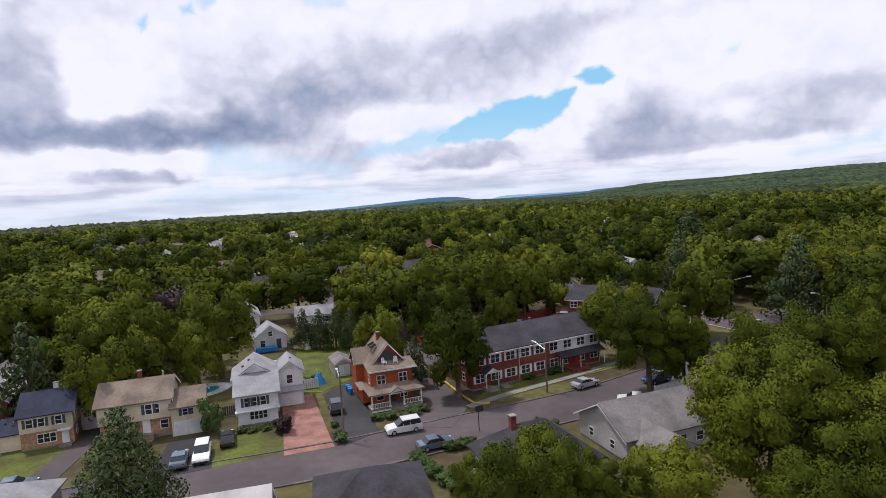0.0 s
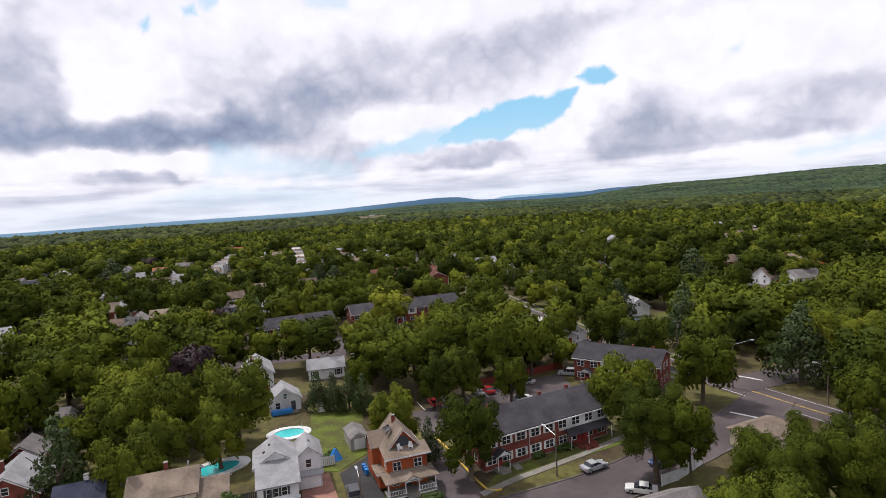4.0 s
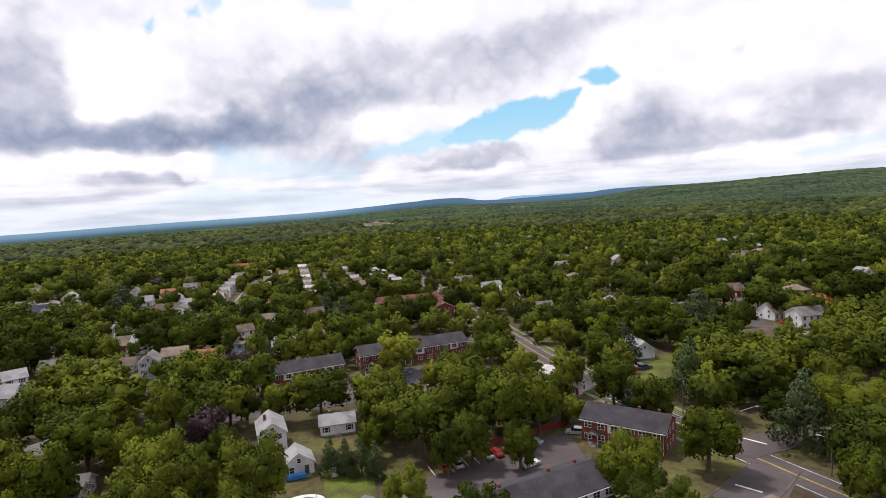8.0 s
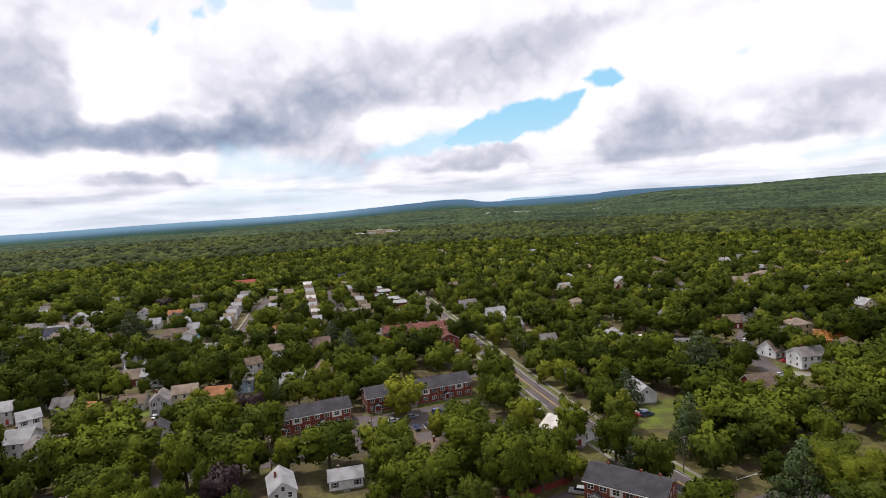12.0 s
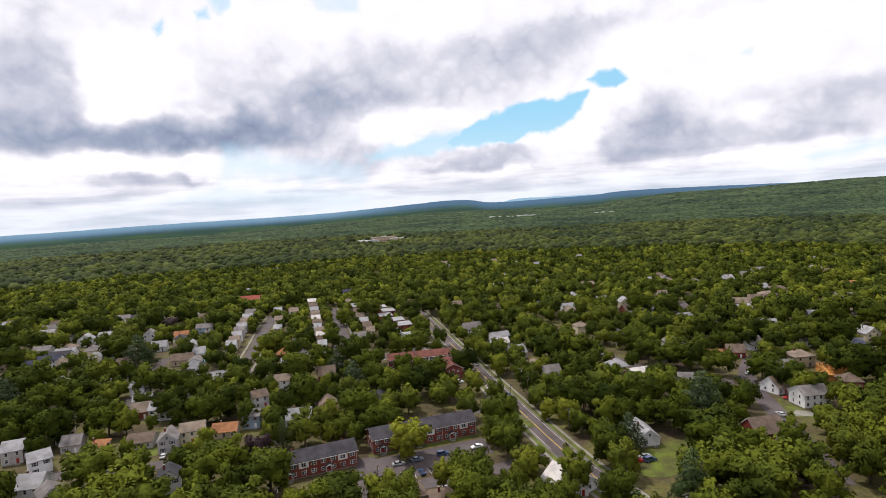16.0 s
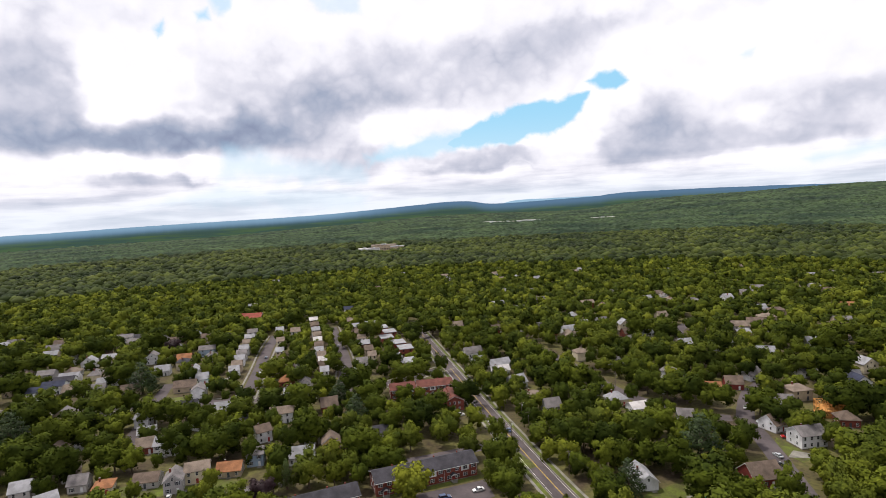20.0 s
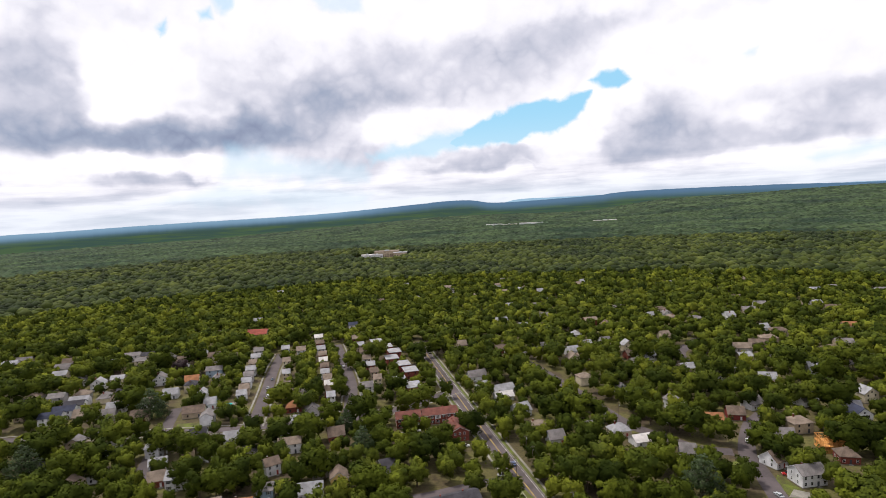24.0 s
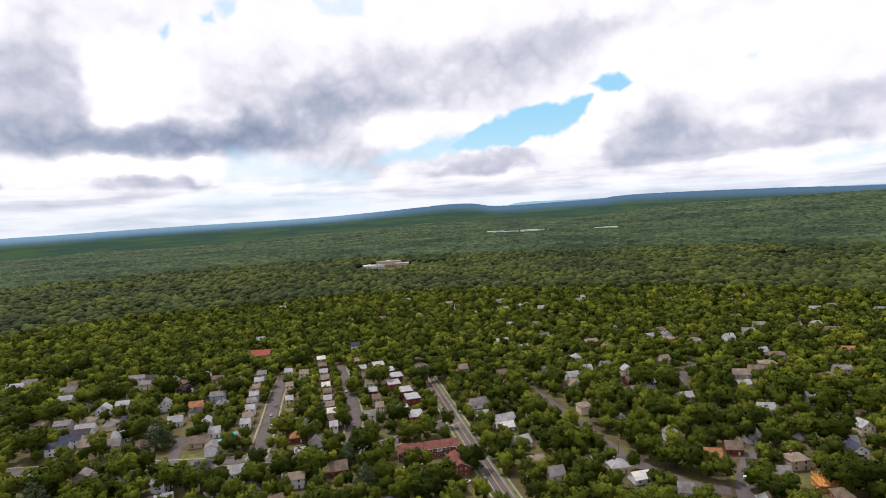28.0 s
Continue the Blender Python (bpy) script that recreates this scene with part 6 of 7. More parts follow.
    chimney(top, -0.4, 7.0, 9, 11.0, 0.6)
    for i, (y, z) in enumerate(((4.6, 8.55), (6.2, 8.55))):
        sk = part("skylight", box(-1.75, -0.95, y, y + 0.9, -0.03, 0.10), GLASS, top, m=Matrix.Translation((0, 0, z)) @ pose(0, 0, 0, 0, 0, 0) @ Matrix(((1, 0, 0, 0), (0, 1, 0, 0), (1.15, 0, 1, 1.35), (0, 0, 0, 1))))
    return top


def porch_chair(m):
    top = thing("adirondack_chair", m, "white slatted garden chair on the balcony roof", "chair", "balcony chairs")
    part("seat", box(-0.3, 0.3, -0.3, 0.3, 0.32, 0.38), TRIM, top)
    for i in range(5):
        part("back_slat", box(-0.29 + i * 0.12, -0.2 + i * 0.12, -0.02, 0.02, 0, 0.75), TRIM, top, m=pose(0, 0.3, 0.36, -22))
    for x in (-0.33, 0.33):
        part("armrest", box(x - 0.06, x + 0.06, -0.35, 0.35, 0.55, 0.59), TRIM, top)
        part("leg", box(x - 0.04, x + 0.04, -0.34, -0.26, 0, 0.56), TRIM, top)
        part("leg", box(x - 0.04, x + 0.04, 0.24, 0.32, 0, 0.56), TRIM, top)


def apartment(m, w, d, label, bays, roof="black", canopy=True, storeys=2, hip=False, front=False):
    """A long two-storey brick block with white upper panels, paired windows and low entrance roofs."""
    top = thing("apartment_building", m, label, "apartments", "brick garden apartments")
    n = max(1, int(w / 14))
    for i in range(n):
        c = m @ Vector((-w / 2 + w * (i + 0.5) / n, d / 2, 0))
        HOUSES_AT.append((c.x, c.y, max(w / n, d) / 2))
    e = 2.75 * storeys + 0.3
    part("foundation", box(-w / 2 + 0.05, w / 2 - 0.05, 0.05, d - 0.05, -0.3, 0.3), CONCRETE, top)
    if hip:
        body(top, -w / 2, w / 2, 0, d, 0.3, e, WALLS["brick"])
        hip_roof(top, -w / 2, w / 2, 0, d, e, 2.2, ROOFS[roof])
    else:
        body(top, -w / 2, w / 2, 0, d, 0.3, e, WALLS["brick"], 2.3, "x")
        gable_roof(top, -w / 2, w / 2, 0, d, e, 2.3, ROOFS[roof], "x", 0.5)
    part("gutter", box(-w / 2 - 0.4, w / 2 + 0.4, -0.64, -0.5, e - 0.34, e - 0.2), TRIM, top)
    step_x = w / bays
    for i in range(bays):
        x = -w / 2 + step_x * (i + 0.5)
        white = i % 4 in (2,) and not front
        for s in range(storeys):
            z = 1.75 + 2.75 * s
            for dx in (-0.42, 0.42):
                window(top, x + dx, z, 0.72, 1.25)
            if s == storeys - 1 and white:
                part("white_panel", box(x - step_x / 2, x + step_x / 2, -0.018, 0.0, z - 1.2, e - 0.1), TRIM, top)
    for k in range(1 if front else max(1, bays // 4)):
        x = -w / 2 + step_x * (1.0 + 4 * k)
        if canopy:
            dr = part("door", box(x - 0.5, x + 0.5, -0.09, 0.02, 0.5, 2.55), DOORRED, top)
            part("pane", box(x - 0.28, x + 0.28, -0.1, -0.085, 1.5, 2.3), GLASS, dr)
            gable_roof(top, x - 1.3, x + 1.3, -1.5, 0.0, 2.8, 0.75, ROOFS["black"], "y", 0.1, 0.12, name="porch_roof")
            part("porch_gable", prism([(x - 1.2, 2.75), (x + 1.2, 2.75), (x, 3.42)], -1.45, -1.35), TRIM, top)
            for q in (-1.1, 1.1):
                part("porch_post", tube((x + q, -1.35, 0.5), (x + q, -1.35, 2.75), 0.07), TRIM, top)
            part("stoop", box(x - 1.2, x + 1.2, -1.5, 0.0, 0, 0.5), CONCRETE, top)
            for i in range(2):
                part("step", box(x - 0.9, x + 0.9, -1.5 - 0.34 * (2 - i), -1.5, 0, 0.17 * (i + 1)), CONCRETE, top)
    for s in range(storeys):
        for y in (d * 0.25, d * 0.5, d * 0.75):
            side_window(top, y, 1.75 + 2.75 * s, w / 2)
            side_window(top, y, 1.75 + 2.75 * s, -w / 2, right=False)
    for x in (-w * 0.16, w * 0.16, w * 0.5 - 0.2):
        part("downspout", tube((x, -0.08, 0.3), (x, -0.08, e - 0.3), 0.05, n=6), TRIM, top)
    if front:
        a, b = w * 0.08, w / 2 - 0.4
        part("white_cladding", box(a, b, -0.022, 0.0, 3.35, e - 0.1), TRIM, top)
        part("pent_roof", prism([(-1.7, 2.65), (0.0, 3.3), (0.0, 3.42), (-1.75, 2.75)], a + 1.2, b + 0.2), ROOFS["black"], top, m=Matrix(((0, 1, 0, 0), (1, 0, 0, 0), (0, 0, 1, 0), (0, 0, 0, 1))))
        for x in (a + 1.4, (a + b) / 2, b):
            part("porch_post", tube((x, -1.55, 0.3), (x, -1.55, 2.7), 0.06), TRIM, top)
        for x in (a + 4.4, a + 5.7):
            part("door", box(x - 0.48, x + 0.48, -0.1, 0.02, 0.5, 2.5), DOORRED, top)
        part("stoop", box(a + 3.2, a + 7.0, -2.0, -0.0, 0, 0.48), WALLS["brick"], top)
        for i in range(3):
            part("step", box(a + 3.8, a + 6.4, -2.0 - 0.32 * (3 - i), -2.0, 0, 0.15 * (i + 1)), WALLS["brick"], top)
        for i in range(bays):
            x = -w / 2 + step_x * (i + 0.5)
            if x < a:
                for q in (-1.02, 1.02):
                    for z in (1.75, 4.5):
                        part("white_shutter", box(x + q - 0.17, x + q + 0.17, -0.05, 0.0, z - 0.7, z + 0.7), TRIM, top)
    if not hip:
        for x in (-w * 0.3, w * 0.12, w * 0.36):
            part("roof_vent", box(x - 0.25, x + 0.25, d * 0.62, d * 0.62 + 0.5, e + 1.5, e + 2.5), WALLS["brick"], top)
    return top


navy_house(pose(-53.6, 72.6, 0, 0, 0, 22) @ Matrix.Scale(0.88, 4))
cream_house(pose(-42.2, 73.3, 0, 0, 0, 18))
white_house(pose(-26.9, 76.4, 0, 0, 0, 18) @ Matrix.Scale(0.88, 4))
ORANGE = pose(-8.6, 82.0, 0, 0, 0, 20) @ Matrix.Scale(0.88, 4)
orange_house(ORANGE)
for cx, turn in ((-0.9, 12), (1.1, -14)):
    porch_chair(ORANGE @ pose(cx, 1.3, 6.62, 0, 0, turn))
apartment(pose(15.0, 91.4, 0, 0, 0, 27), 26, 10.5, "long two-storey red brick apartment block with charcoal roof", 9, front=True)
apartment(pose(35.6, 122.6, 0, 0, 0, -35), 19, 10.5, "short red brick apartment block with charcoal roof beside a car park", 6)
apartment(pose(-15.8, 201.5, 0, 0, 0, 21), 41, 11, "long red brick apartment block facing a car park", 12)
apartment(pose(-52, 181, 0, 0, 0, 24), 27, 10, "brick apartment block with a long charcoal roof among trees", 8)
apartment(pose(-34, 301, 0, 0, 0, 12), 14, 10, "short red brick row under a maroon roof", 4, roof="maroon", canopy=False)
apartment(pose(-16, 305, 0, 0, 0, 12), 20, 10, "red brick row of flats with a maroon roof", 6, roof="maroon", canopy=False)
apartment(pose(-2, 288, 0, 0, 0, 102), 16, 10, "red brick cross wing of flats behind trees", 5, roof="maroon", canopy=False)


def corner_house(m):
    """Pale house at the corner, seen from its back."""
    top = thing("house", m, "pale grey house with light grey cross-gabled roof beside the street", "house", "houses of the neighbourhood")
    mark(m, 12, 12)
    W, R = WALLS["grey"], ROOFS["grey"]
    part("foundation", box(-6.4, 6.4, 0.1, 8.9, -0.3, 0.5), CONCRETE, top)
    body(top, -6.5, 6.5, 0, 9, 0.5, 3.9, W, 3.2, "x")
    gable_roof(top, -6.5, 6.5, 0, 9, 3.9, 3.2, R, "x", 0.5)
    body(top, -5.4, -0.6, -3.6, 0.02, 0.4, 3.4, WALLS["white"], 1.7, "y", "wing_wall")
    gable_roof(top, -5.4, -0.6, -3.6, 4.0, 3.4, 1.75, R, "y", 0.45, name="wing_roof")
    window(top, -3.6, 1.9, 0.8, 1.3, y=-3.6)
    # dark panel on the wall stands in for the shade of an open porch
    part("porch_opening", box(-2.4, -0.9, -3.66, -3.58, 0.5, 2.5), SHUTTER, top)
    for x in (1.2, 3.6, 5.2):
        window(top, x, 1.9, 0.9, 1.3)
    for y in (2.5, 6.5):
        side_window(top, y, 1.9, -6.5, right=False)
    return top


corner_house(pose(24.9, 61.4, 0, 0, 0, 20) @ Matrix.Diagonal((1, 1, 0.78, 1)))

# ---- more houses ----
for row in MID_HOUSES:
    FINE[0] = row[1] < 260
    house(*row, near=row[1] < 250)
FINE[0] = True
for row in ((-6.3, 42.0, 9.0, 8, 12, 2, "grey", "black", "hip"), (9.6, 52.4, 10.5, 8, 20, 1.5, "grey", "black", "hip"), (-19.5, 41.6, 9, 7, 14, 1.5, "white", "white", "gable"), (-38.5, 42.5, 7, 8, 14, 2, "grey", "light", "hip"),
            (52.6, 86.2, 9.5, 7, 24, 1, "cream", "tan", "hip"), (-46.8, 129.5, 6.5, 10, 22, 2, "white", "light", "front"), (-37.4, 117.5, 6.5, 6, 22, 1, "white", "light", "front"), (-33, 139.5, 9, 6, 14, 1, "white", "light", "gable"),
            (32, 158.5, 7, 9, 8, 1, "white", "light", "front"),
            (-65.4, 75.2, 8, 9, 22, 2, "brick", "light", "front"), (-77.4, 94.0, 6, 6, 20, 1, "red", "grey", "front"), (-84.6, 109.3, 8, 7, 16, 1, "white", "grey", "gable")):
    house(*row)


# ---- low white-roofed flats and larger buildings farther off ----
FINE[0] = False
for x, y in ((-34, 361), (-45, 374), (-39, 397), (-46, 414), (-57, 433), (-57, 453), (-66, 471), (-77, 490)):
    house(x, y - 6, 10, 13.5, 16, 2, "brick", "light", "flat", near=False)


def long_block(x, y, w, d, yaw, h, wall, roof, label, category, rows=2):
    """A flat-roofed public building with window bands."""
    m = pose(x, y, float(land_height(x, y)), 0, 0, yaw)
    top = thing("school_building", m, label, category)
    mark(m, w, d)
    part("wall", box(-w / 2, w / 2, 0, d, -2, h), wall, top)
    part("roof", box(-w / 2 - 0.4, w / 2 + 0.4, -0.4, d + 0.4, h, h + 0.6), roof, top)
    n = int(w / 6)
    for s in range(rows):
        z = 2 + s * 3.4
        for i in range(n):
            window(top, -w / 2 + w * (i + 0.5) / n, z, 3.6, 1.6, mullion=False)
    part("roof_plant", box(-w * 0.1, w * 0.1, d * 0.3, d * 0.6, h + 0.6, h + 2.6), GALV, top)
    return top


for row in ((-222, 1366, 30, 24, 5, 9, "white", "white"), (-196, 1352, 26, 20, 5, 10, "white", "light"), (-178, 1400, 62, 34, 5, 14, "tan", "tan"), (-142, 1378, 34, 26, 5, 11, "tan", "light"),
            (190, 2790, 80, 30, 0, 11, "white", "white"), (262, 2740, 70, 30, 0, 10, "tan", "white"), (360, 2780, 90, 34, 0, 12, "white", "white"), (440, 2840, 60, 30, 0, 10, "white", "light"), (740, 2800, 110, 30, -4, 10, "grey", "white")):
    long_block(*row[:6], WALLS[row[6]], ROOFS[row[7]], "long flat-roofed pale school building among distant woods", "school")
m = pose(-207, 541, 0, 0, 0, 2)


def infill(seed, count, x0, x1, y0, y1, turn, walls, roofs):
    """More houses of the same streets in the free lots of a stretch of the plan."""
    rng = random.Random(seed)
    made = tries = 0
    while made < count and tries < 4000:
        tries += 1
        x, y = rng.uniform(x0, x1), rng.uniform(y0, y1)
        if abs(math.atan2(x, y)) > radians(41):
            continue
        if any(math.hypot(x - hx, y - hy) < 8.5 + hr for hx, hy, hr in HOUSES_AT):
            continue
        if any(math.hypot(x - px, y - py) < half + 6 for line, half in TREE_ROAD for px, py in line):
            continue
        made += 1
        house(x, y - 4, rng.uniform(7.5, 10.5), rng.uniform(7, 9), turn + rng.choice((0, 0, 90)) + rng.uniform(-3, 3), rng.choice((1.5, 2)), rng.choice(walls), rng.choice(roofs), rng.choice(("gable", "gable", "front", "hip")), near=False)


FINE[0] = False
infill(1, 44, -330, -60, 225, 480, 14, ("white", "white", "grey", "cream", "tan"), ("light", "grey", "grey", "tan", "brown", "black"))
infill(2, 28, 50, 290, 255, 560, 10, ("white", "grey", "tan", "cream"), ("light", "grey", "tan", "brown"))
infill(3, 30, -120, 480, 560, 860, 10, ("white", "tan", "grey"), ("light", "tan", "grey"))
FINE[0] = True
hall = thing("hall", m, "wide hall under a bright red pitched roof", "hall")
mark(m, 20, 14)
body(hall, -10, 10, 0, 14, -0.2, 5, WALLS["tan"], 4, "x")
gable_roof(hall, -10, 10, 0, 14, 5, 4, ROOFS["red"], "x", 0.6)
for x in (-7, -3.5, 0, 3.5, 7):
    window(hall, x, 2.2, 1.6, 1.8)


# ---- house under construction ----
def framed_house(m):
    top = thing("unfinished_house", m, "unfinished house of raw orange timber framing", "construction site")
    mark(m, 13, 10)
    part("floor_deck", box(-6.5, 6.5, 0, 10, -0.1, 0.5), LUMBER, top)
    part("upper_deck", box(-6.5, 6.5, 0, 10, 3.1, 3.35), LUMBER, top)
    for s, z in ((0, 0.5), (1, 3.35)):
        for y in (0.1, 3.4, 6.6, 9.9):
            for i in range(14):
                x = -6.4 + i * 12.8 / 13
                part("stud", box(x - 0.06, x + 0.06, y - 0.08, y + 0.08, z, z + 2.6), LUMBER, top)
            part("top_plate", box(-6.5, 6.5, y - 0.09, y + 0.09, z + 2.6, z + 2.75), LUMBER, top)
        for x in (-6.4, -2.1, 2.1, 6.4):
            for i in range(1, 10):
                part("stud", box(x - 0.08, x + 0.08, i - 0.06, i + 0.06, z, z + 2.6), LUMBER, top)
            part("top_plate", box(x - 0.09, x + 0.09, 0.2, 9.8, z + 2.6, z + 2.74), LUMBER, top)
    part("sheathing", box(-6.58, 6.58, -0.12, -0.02, 0.5, 1.9), LUMBER, top)
    for i in range(8):
        x = -6.2 + i * 1.77
        part("rafter", tube((x, 0.0, 6.1), (x, 5.0, 7.4), 0.08, n=4), LUMBER, top)


framed_house(pose(172, 249, 0, 0, 0, -10))


# ---- cars ----
def car_proto(paint, kind):
    """A parked car, nose towards +x: lower body, glasshouse, wheels, lamps."""
    L, W, H = {"sedan": (4.6, 1.8, 1.42), "suv": (4.75, 1.92, 1.8), "van": (4.9, 1.95, 1.85)}[kind]
    top = thing("car", pose(0, 0, -500), "", "car", "parked cars")
    h0 = 0.92 if kind == "sedan" else 1.05
    prof = [(-L / 2, 0.38), (-L / 2 + 0.05, 0.25), (L / 2 - 0.1, 0.25), (L / 2, 0.4), (L / 2 - 0.02, 0.66), (L / 2 - 0.25, h0 - 0.14), (L * 0.18, h0), (-L / 2 + 0.12, h0 + 0.02), (-L / 2, h0 - 0.2)]
    bm = prism(prof, -W / 2, W / 2)
    bmesh.ops.bevel(bm, geom=list(bm.edges), offset=0.05, segments=2, affect="EDGES")
    part("body", bm, paint, top)
    back = -L / 2 + (0.75 if kind == "sedan" else 0.12)
    rear = back + (0.55 if kind == "sedan" else 0.22)
    glass = prism([(back, h0 - 0.02), (L * 0.23, h0 - 0.02), (L * 0.05, H - 0.09), (rear, H - 0.09)], -W / 2 + 0.1, W / 2 - 0.1)
    bmesh.ops.bevel(glass, geom=list(glass.edges), offset=0.06, segments=2, affect="EDGES")
    part("glasshouse", glass, GLASS, top)
    roof = box(rear - 0.04, L * 0.06, -W / 2 + 0.16, W / 2 - 0.16, H - 0.14, H, 0.05)
    part("roof", roof, paint, top)
    for x in (L * 0.05 - 0.03, -L * 0.16):
        for s in (-1, 1):
            part("pillar", tube((x, s * (W / 2 - 0.09), h0 - 0.02), (x - 0.05, s * (W / 2 - 0.2), H - 0.08), 0.05, n=6), paint, top)
    for x in (-L * 0.3, L * 0.31):
        for s in (-1, 1):
            w = part("wheel", tube((x, s * (W / 2 - 0.18), 0.33), (x, s * (W / 2 + 0.01), 0.33), 0.33, n=16), RUBBER, top)
            part("rim", tube((x, s * (W / 2 - 0.1), 0.33), (x, s * (W / 2 + 0.025), 0.33), 0.2, n=12), GALV, w)
    for s in (-1, 1):
        part("headlight", box(L / 2 - 0.16, L / 2 + 0.005, s * (W / 2 - 0.3) - 0.16, s * (W / 2 - 0.3) + 0.16, 0.62, 0.74, 0.02), LAMPGLASS, top)
        part("tail_light", box(-L / 2 - 0.01, -L / 2 + 0.1, s * (W / 2 - 0.25) - 0.12, s * (W / 2 - 0.25) + 0.12, 0.66, 0.84, 0.02), DOORRED, top)
    part("bumper", box(L / 2 - 0.12, L / 2 + 0.04, -W / 2 + 0.08, W / 2 - 0.08, 0.3, 0.48, 0.03), DARKMETAL, top)
    part("bumper", box(-L / 2 - 0.04, -L / 2 + 0.12, -W / 2 + 0.08, W / 2 - 0.08, 0.3, 0.48, 0.03), DARKMETAL, top)
    return top


PROTOS = {}


def car(x, y, yaw, colour, kind="sedan", z=0.06):
    m = pose(x, y, z, 0, 0, yaw)
    key = (colour, kind)
    if key not in PROTOS:
        c = PROTOS[key] = car_proto(CARS[colour], kind)
        c.matrix_basis = m
    else:
        c = copy_thing(PROTOS[key], m)
    c["label"] = "%s %s parked on the asphalt" % ({"steel": "grey-blue"}.get(colour, colour), {"sedan": "saloon car", "suv": "sport utility car", "van": "van"}[kind])
    return c


for row in ((-6.4, 71.6, 198, "white", "suv"), (20.8, 84.9, 28, "silver", "sedan"), (-49.5, 61.0, 20, "steel", "sedan"), (-33.0, 65.6, 108, "steel", "sedan"), (-30.8, 66.9, 288, "white", "suv"), (-29.3, 71.2, 110, "black", "sedan"),
            (-17.0, 80.6, 108, "black", "suv"), (-2.2, 66.3, 22, "steel", "sedan"), (32.0, 85.4, 208, "blue", "suv"), (25.7, 77.2, 160, "white", "sedan")):
    car(*row)
for row in ((-5.2, 117.4, 110, "red"), (-2.4, 118.5, 110, "silver"), (4.6, 122.2, 112, "silver"), (6.9, 123.3, 112, "red"), (16.2, 128, 150, "silver"), (27.2, 132.4, 160, "silver", "suv"), (13.8, 116.9, 30, "white")):
    car(*row)
for row in ((-25, 185.2, 20, "silver"), (-18.7, 188, 20, "steel"), (-9.4, 191.6, 20, "blue", "suv"), (3.1, 196.4, 200, "white"), (-22.3, 176, 110, "black"), (-16.4, 178.2, 110, "blue"), (-12.4, 179.8, 110, "black"), (-5.9, 184, 110, "white"), (-8, 166, 100, "white"), (-28, 174.8, 110, "black"), (-31.4, 173.4, 110, "steel", "suv"), (13.7, 240.4, 14, "white")):
    car(*row)
for row in ((-131.7, 190.8, 14, "white", "van"), (-108.9, 186, 100, "white"), (-116.4, 200.1, 105, "white"), (-110.7, 203, 105, "black", "suv"), (-108.2, 204.2, 105, "silver"), (56.7, 179.5, 20, "red"), (61.2, 180.2, 20, "blue", "suv"), (60.4, 183, 20, "white"), (124.6, 214, 100, "silver"), (121.8, 206, 100, "black"), (138, 231, 170, "red", "suv"), (136.3, 247.7, 170, "silver")):
    car(*row)
for row in ((7.5, 302.9, 104, "silver"), (20, 251, 104, "blue"), (-137, 366, 104, "white"), (-142.6, 383, 104, "silver"), (-124.8, 330, 100, "black"), (76, 316, 110, "white"), (79.5, 309.3, 110, "silver"), (113.5, 252, 45, "white", "suv"), (138.5, 266.3, 60, "white"), (149.3, 278, 60, "black", "suv"), (-29.3, 295, 14, "white"), (-35.5, 292, 14, "silver"), (-2.7, 272.8, 14, "white", "van"), (-146, 404, 104, "steel"), (-110, 470, 104, "white"), (-97, 430, 104, "silver")):
    car(*row)


# ---- poles, lamps and wires ----
def street_lamp(x, y, yaw, h=9.0, arm=2.6, wood=True):
    top = thing("street_lamp", pose(x, y, 0, 0, 0, yaw), "weathered pole with a bracket arm and street lamp", "street lamp", "street lamps")
    pole = part("pole", tube((0, 0, -0.3), (0, 0, h), 0.15, 0.1, 8), WOODPOLE if wood else GALV, top)
    part("arm", tube((0, 0, h - 0.9), (arm, 0, h - 0.2), 0.05, 0.04, 6), GALV, top)
    head = part("lamp_head", box(arm - 0.1, arm + 0.75, -0.17, 0.17, h - 0.3, h - 0.12, 0.05), GALV, top)
    part("lens", box(arm + 0.05, arm + 0.65, -0.13, 0.13, h - 0.36, h - 0.29, 0.03), LAMPGLASS, head)
    return top


def utility_pole(x, y, yaw, h=10.5):
    top = thing("utility_pole", pose(x, y, 0, 0, 0, yaw), "weathered wooden utility pole with a crossarm", "utility pole", "utility poles")
    part("pole", tube((0, 0, -0.3), (0, 0, h), 0.16, 0.11, 8), WOODPOLE, top)
    part("crossarm", box(-1.2, 1.2, -0.06, 0.06, h - 0.7, h - 0.55), WOODPOLE, top)
    for i in (-1.05, -0.5, 0.5, 1.05):
        part("insulator", tube((i, 0, h - 0.55), (i, 0, h - 0.38), 0.05, 0.03, 6), GALV, top)
    part("transformer", tube((0.3, 0, h - 2.2), (0.3, 0, h - 1.3), 0.22, n=10), GALV, top)
    return top


street_lamp(14.6, 83.4, 118, 7.5)
street_lamp(59.6, 117.4, 10, 10.5, 4.5)
street_lamp(72.5, 106.0, 160, 8.5, 2.0)
street_lamp(-13.9, 69.7, 110, 9.0, 1.8)
for x, y, a in ((49.4, 176.5, 15), (68.5, 155, 10), (27.4, 260, 14), (20.0, 236.8, 14), (28.9, 247.6, 14), (84.2, 299.5, 20), (64, 346, 14), (-29, 163.6, 70), (-57.5, 153, 70), (57, 140, 20), (39, 205, 14)):
    utility_pole(x, y, a)


